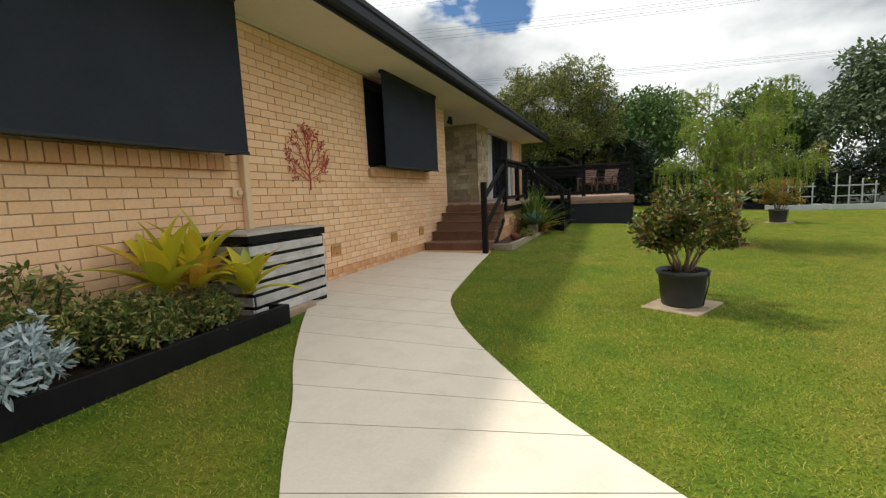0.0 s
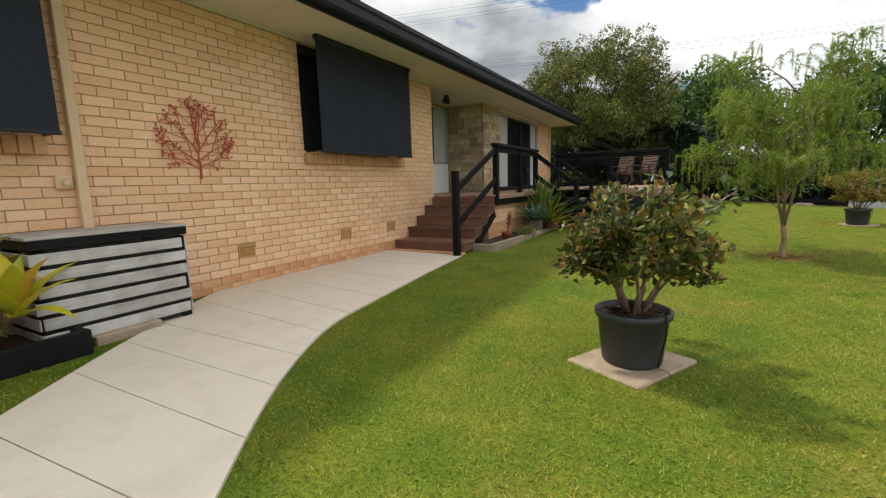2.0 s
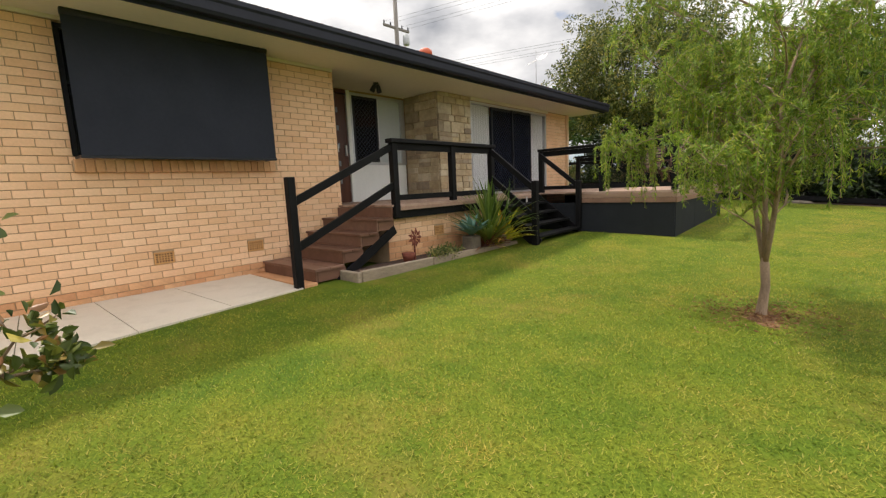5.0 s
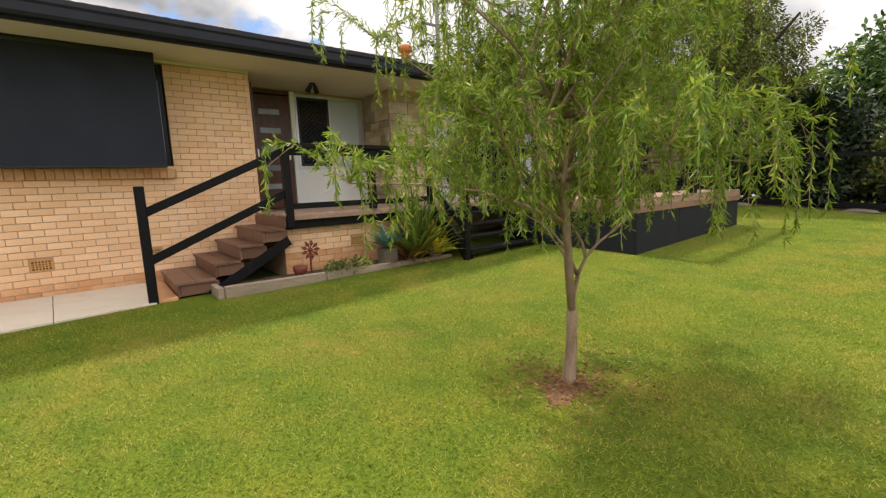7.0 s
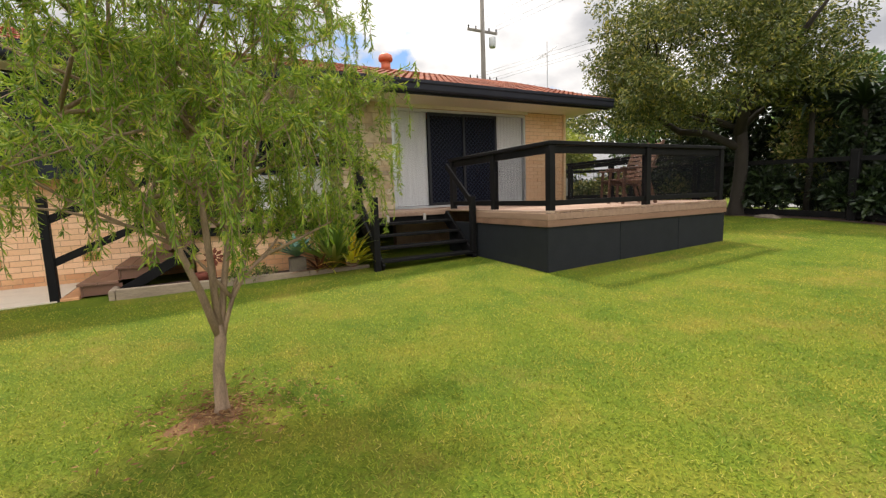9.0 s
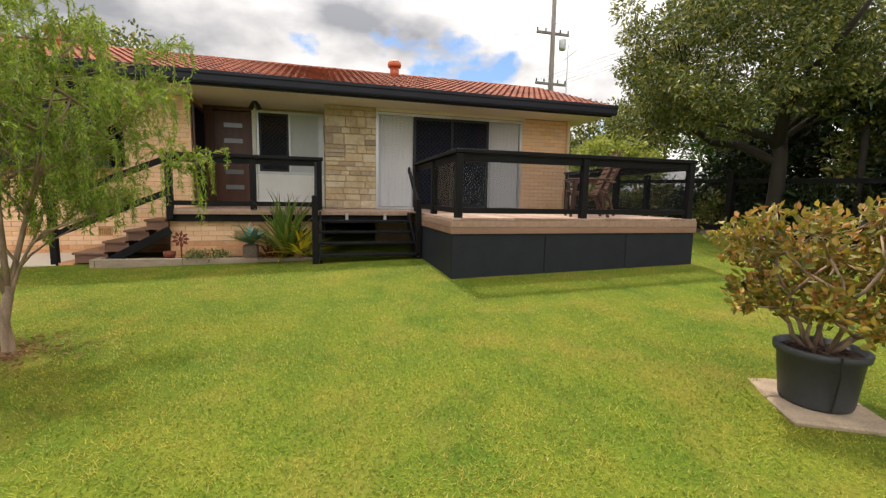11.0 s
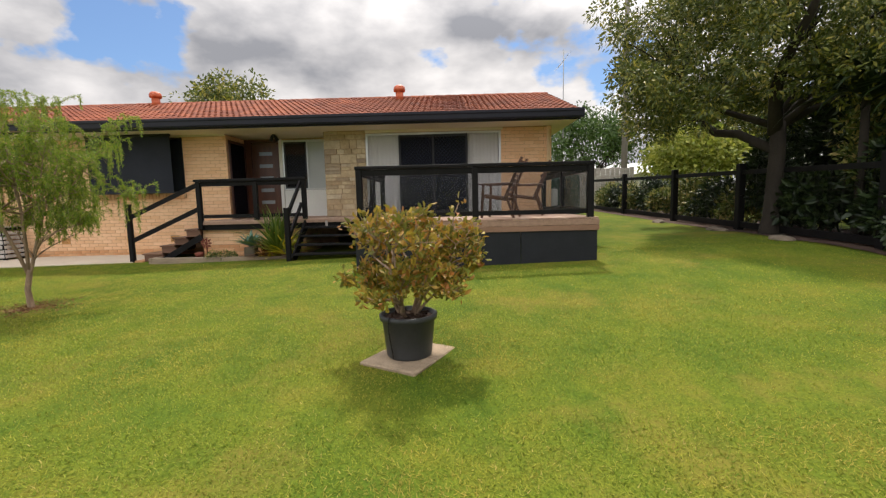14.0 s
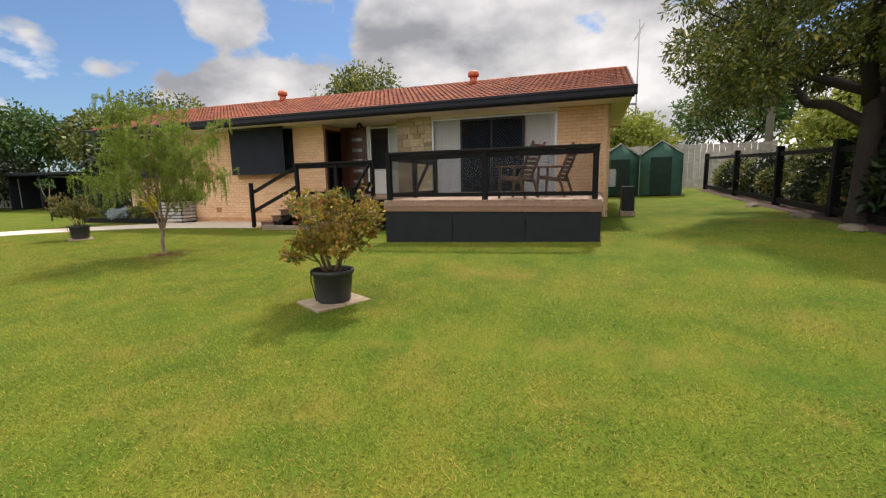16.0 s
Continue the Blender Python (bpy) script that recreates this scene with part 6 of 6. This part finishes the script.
def edge_rocks():
    rnd = random.Random(31)
    for x in (-6.4, -3.3, -0.9, 1.9, 5.0):
        y = 24.55 + rnd.uniform(-0.15, 0.15)
        r = thing("edge_rock", (x, y, rise(x, y)), "flat sandstone rock edging the lawn", "rock", "edging rocks", turn=rnd.uniform(-15, 15))
        bm = bmesh.new()
        bmesh.ops.create_icosphere(bm, subdivisions=2, radius=1)
        for v in bm.verts:
            k = 1 + 0.3 * noise.noise(v.co * 1.6 + Vector((x, 0, 0)))
            v.co = Vector((v.co.x * 0.38 * k, v.co.y * 0.2 * k, max(-0.03, v.co.z * 0.11 * k)))
        part("stone", bm, ROCK, r)


edge_rocks()

# dark mulch strip below the fence
bm = bmesh.new()
rows = []
for k in range(40):
    x = -16 + k * 0.8
    rows.append([bm.verts.new((x, y, rise(x, y) + 0.012 + 0.02 * noise.noise(Vector((x, y, 0))))) for y in (24.62 + 0.15 * noise.noise(Vector((x * 0.7, 0, 0))), 25.2, 25.8, 27.4)])
for a, b in zip(rows, rows[1:]):
    for k in range(3):
        bm.faces.new((a[k], b[k], b[k + 1], a[k + 1]))
tagged(part("mulch_strip", bm, SOIL, None, "strip of dark mulch and leaf litter under the fence", True), category="mulch", kind="structure")


# ---- things beyond the house's end ----
def greenhouse(x, y, turn):
    z = rise(x, y)
    g = thing("garden_greenhouse", (x, y, z), "small gabled garden tent of green mesh", "greenhouse", "green mesh tents", turn=turn)
    w, l, h, t = 0.85, 1.0, 1.75, 2.35
    sec = [(-w, 0), (-w, h), (0, t), (w, h), (w, 0)]
    bm = bmesh.new()
    a = [bm.verts.new((l, p, q)) for p, q in sec]
    b = [bm.verts.new((-l, p, q)) for p, q in sec]
    for k in range(4):
        bm.faces.new((a[k], a[k + 1], b[k + 1], b[k]))
    bm.faces.new(a[::-1]), bm.faces.new(b)
    bmesh.ops.subdivide_edges(bm, edges=bm.edges[:], cuts=3, use_grid_fill=True)
    for v in bm.verts:
        v.co.x += 0.025 * noise.noise(v.co * 3)
        v.co.y += 0.025 * noise.noise(v.co * 3 + Vector((5, 0, 0)))
    part("cover", bm, GREEN_MESH, g, "", True)
    bm = bmesh.new()
    for k in (-1, 1):
        rows = []
        for i in range(5):
            x_ = -l - 0.03 + (2 * l + 0.06) * i / 4
            rows.append([bm.verts.new((x_, k * (w + 0.05) * f, t + 0.03 - (t - h + 0.03) * f - 0.04 * math.sin(math.pi * f) * (i % 2))) for f in (0.0, 0.5, 1.0)])
        for p, q in zip(rows, rows[1:]):
            for j in range(2):
                bm.faces.new((p[j], p[j + 1], q[j + 1], q[j]))
    bmesh.ops.solidify(bm, geom=bm.faces[:], thickness=0.008)
    part("roof_sheet", bm, PALE_MESH, g, "pale grey sagging roof sheet", True)
    part("door_flap", boxed(((l + 0.02, -0.42, 0.02), (l + 0.045, 0.42, 1.65)), bevel=0.008), DARK_MESH, g, "dark green mesh door flap")
    bm = bmesh.new()
    for p, q in zip(sec, sec[1:]):
        tube(bm, [(l + 0.03, p[0], p[1]), (l + 0.03, q[0], q[1])], [0.014, 0.014], 6)
    part("frame", bm, ALU, g, "thin tubular frame")


greenhouse(-13.0, 22.65, -8)
greenhouse(-13.4, 20.95, -4)


def aircon():
    z = rise(-4.9, 20.7)
    a = thing("air_conditioner", (-4.6, 20.75, z + 0.1), "dark outdoor air conditioner unit beside the end wall", "air conditioner")
    part("case", boxed(((-0.42, -0.17, 0.04), (0.42, 0.17, 0.72)), bevel=0.015), DARK_ALU, a)
    part("base", boxed(((-0.46, -0.2, -0.12), (0.46, 0.2, 0.036)), bevel=0.006), PAVER, a)
    bm = bmesh.new()
    for k in range(9):
        box(bm, (0.425, -0.14, 0.1 + k * 0.075), (0.435, 0.14, 0.125 + k * 0.075))
    part("grille", bm, BLACK_METAL, a)
    m = thing("meter_box", (-4.4, 20.29, 1.25), "grey electricity meter box on the end wall", "meter box")
    part("case", boxed(((-0.2, -0.085, 0), (0.2, 0.1, 0.5)), bevel=0.015), GREY_SHEET, m)
    part("door", boxed(((-0.18, 0.102, 0.03), (0.18, 0.115, 0.47)), bevel=0.004), GREY_SHEET, m)


aircon()


def paling_fence():
    f = thing("paling_fence", (-20.0, 24.0, rise(-20, 24)), "tall weathered grey timber paling fence", "fence")
    for k in range(46):
        y = -9 + k * 0.31
        part("paling", boxed(((-0.012, y, -0.1), (0.012, y + 0.29, 2.5 + 0.03 * math.sin(k * 1.7)))), GREY_BOARD, f)
    for z in (0.5, 1.9):
        part("rail", boxed(((-0.06, -9, z), (-0.014, 5.2, z + 0.09))), GREY_BOARD, f)


paling_fence()


def antenna():
    a = thing("tv_antenna", (-5.74, 20.95, 3.4), "thin metal television antenna mast at the gable end", "antenna")
    part("mast", tube(bmesh.new(), [(0, 0, 0), (0, 0, 2.75)], [0.018, 0.014], 8), ALU, a)
    bm = bmesh.new()
    tube(bm, [(-0.35, -0.08, 2.3), (0.35, 0.08, 2.5)], [0.009, 0.009], 6)
    for k in range(7):
        f = k / 6
        c = Vector((-0.35, -0.08, 2.3)).lerp(Vector((0.35, 0.08, 2.5)), f)
        tube(bm, [c + Vector((0, 0.12 - 0.05 * f, 0.10)), c - Vector((0, 0.12 - 0.05 * f, 0.10))], [0.005, 0.005], 5)
    part("elements", bm, ALU, a)
    part("bracket", boxed(((-0.03, -0.78, 0.3), (0.03, 0.02, 0.36))), ALU, a)


antenna()


def power_pole():
    x, y = -22.0, 29.4
    p = thing("power_pole", (x, y, rise(x, y)), "tall timber power pole with two cross arms and insulators", "power pole")
    part("pole", tube(bmesh.new(), [(0, 0, -0.3), (0, 0, 8), (0, 0, 16.0)], [0.22, 0.18, 0.14], 12), WOOD_POLE, p, "", True)
    for z, w in ((14.6, 1.35), (12.0, 1.25), (8.6, 1.2)):
        part("cross_arm", boxed(((-0.07, -w, z), (0.07, w, z + 0.16)), bevel=0.01), WOOD_POLE, p)
        for k in (-0.95, -0.45, 0.45, 0.95):
            part("insulator", lathe(bmesh.new(), [(0.03, 0), (0.06, 0.05), (0.04, 0.1), (0.06, 0.15), (0.03, 0.24)], 8, (0, k * w, z + 0.161)), DARK_ALU, p)
    part("transformer", lathe(bmesh.new(), [(0.2, 10.9), (0.24, 11.0), (0.24, 11.6), (0.1, 11.7)], 14, (0.4, 0.55, 0)), GREY_SHEET, p, "grey transformer drum", True)
    c = thing("power_lines", (x, y, rise(x, y) + 14.9), "sagging overhead power cables", "cable")
    for z, w in ((0.0, 1.35), (-2.6, 1.25), (-6.05, 1.2)):
        for k in (-0.95, -0.45, 0.45, 0.95):
            for ex, ey, ez in ((78, 3, -0.5),):
                bm = bmesh.new()
                pts = [Vector((0, k * w, z)).lerp(Vector((ex + k * 0.3, ey, z + ez)), i / 12) - Vector((0, 0, 1.6 * math.sin(math.pi * i / 12))) for i in range(13)]
                tube(bm, pts, [0.007] * 13, 4)
                part("cable", bm, CABLE, c)


power_pole()


# ---- beyond the garden ----
def far_tree(x, y, h, r, mat, seed, label, group="distant trees", clumps=150, per=54, leaf=(0.32, 0.155)):
    return garden_tree((x, y, rise(x, y)), label, h * 0.6, (r, r, h * 0.42), mat, seed, clumps, per, leaf, 0.95, 0.24, BARK_DARK, -0.6, 0.45, "tree", group)


FAR = [(2.6, 43, 9.6, 4.2, LEAF_FAR), (1.8, 36, 7.8, 3.3, LEAF_FAR), (9.5, 36, 7.5, 4.0, LEAF_FAR), (13.5, 31, 8.2, 3.4, LEAF_GREY), (19, 33, 10.5, 5.0, LEAF_FAR), (25, 26, 9, 4.6, LEAF_FAR),
       (-25, 0.8, 11.5, 3.6, LEAF_BIG), (-31, 30, 9, 4.5, LEAF_FAR), (-27, 22, 5.4, 3.6, LEAF_LIME), (-26, 38, 9, 5, LEAF_BIG), (-15, 40, 8, 4.5, LEAF_FAR), (-18, 32.0, 4.6, 2.8, LEAF_LIME), (-6.5, 44, 8, 4.2, LEAF_FAR),
       (-15, -15, 7.4, 3.8, LEAF_BIG), (-12, -21, 7.4, 3.8, LEAF_FAR), (-16, -9, 7.0, 3.6, LEAF_BIG), (-9.5, -5.5, 4.6, 2.2, LEAF_HEDGE), (-6, -24, 7, 4, LEAF_BIG), (-2, -30, 7.5, 4, LEAF_FAR), (-20, -16, 9, 4.5, LEAF_BIG), (4, -34, 8, 4.5, LEAF_BIG)]
for i, (x, y, h, r, m) in enumerate(FAR):
    far_tree(x, y, h, r, m, 200 + i, {"hedge_leaf": "dense dark green tree beside the house", "far_leaf": "bright green leafy tree beyond the garden", "tree_leaf": "dark green leafy tree beyond the garden", "lime_leaf": "bright yellow green tree beyond the house", "pale_tree_leaf": "pale grey green tree beyond the garden"}[m.name])


def white_van(x, y, turn):
    v = thing("white_van", (x, y, rise(x, y)), "white camper van parked beyond the fence", "van", turn=turn)
    bm = boxed(((-2.6, -1.0, 0.45), (2.6, 1.0, 1.5)), ((-2.5, -0.95, 1.5), (2.2, 0.95, 2.5)), bevel=0.15)
    part("body", bm, WHITE_CAR, v, "", True)
    for s in (-1, 1):
        for a, b in ((-2.2, -1.1), (-0.9, 0.5), (0.7, 1.9)):
            part("window", boxed(((a, s * 0.955 - 0.012, 1.6), (b, s * 0.955 + 0.012, 2.15)), bevel=0.01), PANE, v)
        for wx in (-1.6, 1.6):
            w = part("wheel", lathe(bmesh.new(), [(0.2, -0.1), (0.36, -0.1), (0.38, 0), (0.36, 0.1), (0.2, 0.1)], 18), RUBBER, v, "", True)
            w.matrix_basis = pose(wx, s * 0.92, 0.38, 90, 0, 0)


white_van(3.4, 37.5, 12)


def neighbour_house(x, y, w, d, h, turn, wall, roofm, label):
    n = thing("neighbour_house", (x, y, rise(x, y)), label, "house", "neighbouring houses", turn=turn)
    part("wall", boxed(((-w / 2, -d / 2, -0.3), (w / 2, d / 2, h))), wall, n)
    bm = bmesh.new()
    e = 0.5
    a = [bm.verts.new(p) for p in ((-w / 2 - e, -d / 2 - e, h), (-w / 2 - e, d / 2 + e, h), (-w / 2 - e, 0, h + 1.3))]
    b = [bm.verts.new(p) for p in ((w / 2 + e, -d / 2 - e, h), (w / 2 + e, d / 2 + e, h), (w / 2 + e, 0, h + 1.3))]
    bm.faces.new(a), bm.faces.new(b[::-1])
    for i in range(3):
        bm.faces.new((a[i], b[i], b[(i + 1) % 3], a[(i + 1) % 3]))
    part("roof", bm, roofm, n, "shallow gabled metal roof")
    for k in range(3):
        q = -w / 2 + w * (k + 0.5) / 3
        for s in (-1, 1):
            f = part("window", boxed(((q - 0.7, s * d / 2 - 0.03, 1.0), (q + 0.7, s * d / 2 + 0.03, 2.1)), bevel=0.01), WHITE, n)
            part("pane", boxed(((q - 0.62, s * d / 2 - 0.04, 1.08), (q + 0.62, s * d / 2 + 0.04, 2.02))), PANE, f)


neighbour_house(3, 52, 14, 8, 2.8, 5, WHITE, GREY_SHEET, "white house with a pale metal roof behind trees")
neighbour_house(-38, 36, 12, 8, 2.8, 70, WHITE, GREY_SHEET, "pale house up the slope behind trees")


def carport():
    x, y = -9.5, -13.0
    c = thing("carport", (x, y, rise(x, y)), "open carport with flat dark roof and grey metal wall", "carport")
    part("roof", boxed(((-2.5, -3.2, 2.15), (1.2, 3.4, 2.32)), bevel=0.02), GUTTER, c, "flat dark roof edge")
    part("back_wall", boxed(((-2.5, -3.2, 0), (-2.4, 3.4, 2.14))), SKIRT, c)
    part("end_wall", boxed(((-2.38, -3.2, 0), (1.0, -3.1, 2.14))), SKIRT, c)
    for py in (-3.0, 0.1, 3.2):
        part("post", boxed(((1.0, py - 0.05, 0), (1.1, py + 0.05, 2.148)), bevel=0.006), GUTTER, c)
    for k in range(9):
        part("wall_sheet", boxed(((0.5 + 0.012 * (k % 2), -9.0 + k * 0.66, 0.1), (0.54 + 0.012 * (k % 2), -8.345 + k * 0.66, 2.0))), GREY_SHEET, c, "grey corrugated sheet")


carport()


def sapling():
    x, y = -3.6, -3.5
    t = thing("sapling", (x, y, rise(x, y)), "thin pale bare stemmed sapling beside the path", "tree")
    part("stem", tube(bmesh.new(), [(0, 0, -0.05), (0.03, 0.02, 0.8), (-0.05, 0.1, 1.7)], [0.04, 0.03, 0.012], 7), WOOD_POLE, t, "", True)
    part("branch", tube(bmesh.new(), [(0.03, 0.02, 0.8), (0.1, -0.2, 1.3), (0.1, -0.3, 1.7)], [0.022, 0.015, 0.008], 6), WOOD_POLE, t, "", True)
    pts = np.array([(-0.05, 0.1, 1.75), (0.1, -0.3, 1.75), (0.0, 0.2, 1.6), (0.05, -0.15, 1.55)])
    part("crown", cloud("crown", pts, 40, 0.10, 0.045, 0.18, 0.2, 88), LEAF_FAR, t)


sapling()
for i, (x, y, rr) in enumerate(((-4.6, -0.4, 0.7), (-5.4, -1.6, 0.9), (-5.8, -3.2, 0.9), (-6.4, -5.0, 1.0))):
    bush("corner_shrub", x, y, rise(x, y), "dark bushy shrub past the end of the house", LEAF_HEDGE, (rr, rr, rr * 1.1), 60, 36, (0.15, 0.06), 0.2, 170 + i, "shrubs past the house end")

for i, (x, y, r) in enumerate(((-7.0, -17.5, 2.0), (-4.0, -19.5, 2.2), (-9.8, -18.5, 2.2), (-13.5, -13.0, 2.2), (-15.5, -7.0, 2.0), (-12.5, -8.5, 1.8), (-1.0, -22.5, 2.3), (-11.0, -4.5, 1.6), (-16.5, -3.5, 2.2))):
    bush("boundary_shrub", x, y, rise(x, y), "dense dark shrub under the trees past the carport", LEAF_HEDGE, (r, r, r * 1.25), 80, 34, (0.3, 0.13), 0.5, 240 + i, "shrubs past the carport")

bm = boxed(((-60, 29.6, 0.0), (60, 34.5, 0.52)))
tagged(part("road", bm, ROADWAY, None, "grey street beyond the boundary fence"), category="road", kind="structure")


def trellis(x, y):
    t = thing("garden_trellis", (x, y, rise(x, y)), "pale grey timber trellis in a low raised bed", "trellis", "garden trellises")
    for k in range(4):
        part("upright", boxed(((-0.7 + k * 0.45, -0.02, 0.1), (-0.65 + k * 0.45, 0.02, 1.55 - 0.12 * k)), bevel=0.005), GREY_SHEET, t)
    for z in (0.55, 1.0):
        part("cross_bar", boxed(((-0.8, 0.022, z), (0.8, 0.045, z + 0.05)), bevel=0.005), GREY_SHEET, t)
    part("bed_edge", boxed(((-0.95, -0.45, -0.05), (0.95, -0.40, 0.24)), ((-0.95, -0.4, -0.05), (-0.9, 0.5, 0.24)), ((0.9, -0.4, -0.05), (0.95, 0.5, 0.24)), bevel=0.008), GREY_SHEET, t, "grey raised bed edge")


trellis(7.4, 24.3)
trellis(9.6, 24.35)


# ---- grass blades ----
def grass():
    """Short blades scattered over the lawn, denser where the walk passes; none on the path, beds or deck."""
    g = np.random.default_rng(3)
    k = 900000
    near = g.random(k) < 0.7
    y = np.where(near, g.uniform(-0.2, 23.0, k), g.uniform(-2.0, 24.6, k))
    x = np.where(near, 0.45 * y - 1.2 + g.normal(0, 3.4, k), g.uniform(-4.0, 14.0, k))
    # stay off the path
    py = np.array([p.y for p in PATH_R])
    px_r, px_l = np.array([p.x for p in PATH_R]), np.array([p.x for p in PATH_L])
    pl_y = np.array([p.y for p in PATH_L])
    o, q = np.argsort(py), np.argsort(pl_y)
    right = np.interp(y, py[o], px_r[o])
    left = np.interp(y, pl_y[q], px_l[q])
    on_path = (y < 9.0) & (x < right + 0.01) & (x > left - 0.01)
    keep = ~on_path & (x > -4) & (x < 16)
    keep &= ~((x < 0.56) & (y > 15.33) & (y < 20.1)) & ~((x < -1.4) & (y > 13.3) & (y < 20.2)) & ~((x < -1.9) & (y > 9.0))
    keep &= ~((x < -3.2) & (y < 9)) & ~((x < -1.95) & (y > 3.65) & (y < 9.1) & (x < right))
    for cx, cy in ((0.675, 5.40), (4.73, 16.79)):
        keep &= np.hypot(x - cx, y - cy) > 0.36
    keep &= (np.hypot(x - 2.36, y - 10.9) > 0.25 + 0.45 * g.random(k)) | (g.random(k) < 0.35)
    x, y = x[keep], y[keep]
    k = len(x)
    xc = np.clip(x, -4.5, 8)
    z = 0.02 - 0.016 * xc + np.clip(0.027 - 0.004 * (xc - 0.5), 0.006, 0.03) * np.clip(y - 10, 0, 14)
    a = g.uniform(0, 6.283, k)
    tilt = g.uniform(0.8, 3.2, k)
    along = np.column_stack([np.cos(a) * tilt, np.sin(a) * tilt, np.ones(k)])
    along /= np.linalg.norm(along, axis=1, keepdims=True)
    side = np.column_stack([-np.sin(a), np.cos(a), np.zeros(k)])
    L, W = g.uniform(0.020, 0.044, k)[:, None], g.uniform(0.0028, 0.0058, k)[:, None]
    base = np.column_stack([x, y, z - 0.003])
    v = np.stack([base - side * W, base + side * W, base + along * L], axis=1)
    me = bpy.data.meshes.new("grass")
    me.vertices.add(k * 3)
    me.vertices.foreach_set("co", v.ravel())
    me.loops.add(k * 3)
    me.loops.foreach_set("vertex_index", np.arange(k * 3, dtype=np.int32))
    me.polygons.add(k)
    me.polygons.foreach_set("loop_start", np.arange(k, dtype=np.int32) * 3)
    me.update()
    tagged(part("grass", me, GRASS, None, "short mown grass blades of the lawn"), category="grass", kind="stuff")


grass()

# ---- brickwork and tiles, piece by piece ----
Z0 = -0.02
WINDOWS = ((6.92, 9.5, 1.9, 3.5), (1.15, 3.75, 1.9, 3.5))
VENTS = tuple((y - BL / 2, y + BL / 2, z - 0.01, z + 2 * COURSE - 0.02) for y, z in VENT_AT)
lay(front, "y", WX, Y0, PORCH0, Z0, EAVE, WINDOWS + VENTS, lambda u, z: 5.0 < u < 8.1 and z < 2.0, 3)
lay(front, "y", WX, SLIDE1, Y1, 0.6, EAVE)
lay(porch_wall, "x", PORCH0, DOORX, WX, FLOOR, EAVE)
lay(end_wall, "x", Y1, BACK, WX, 0.1, EAVE)
lay(base_wall, "y", -2.755, PORCH0 - 0.1, 13.42, Z0 + 0.1, 0.86, tuple((y - BL / 2, y + BL / 2, z - 0.01, z + 2 * COURSE - 0.02) for y, z in VENT_LOW), None, 4)
lay_tiles()

# the plan above is drawn in units of 0.88 m
UNIT = 0.88
for me in bpy.data.meshes:
    me.transform(Matrix.Scale(UNIT, 4))
for ob in scene.objects:
    if ob.type in {"MESH", "EMPTY"}:
        ob.location *= UNIT
        inverse = ob.matrix_parent_inverse.copy()
        inverse.translation *= UNIT
        ob.matrix_parent_inverse = inverse
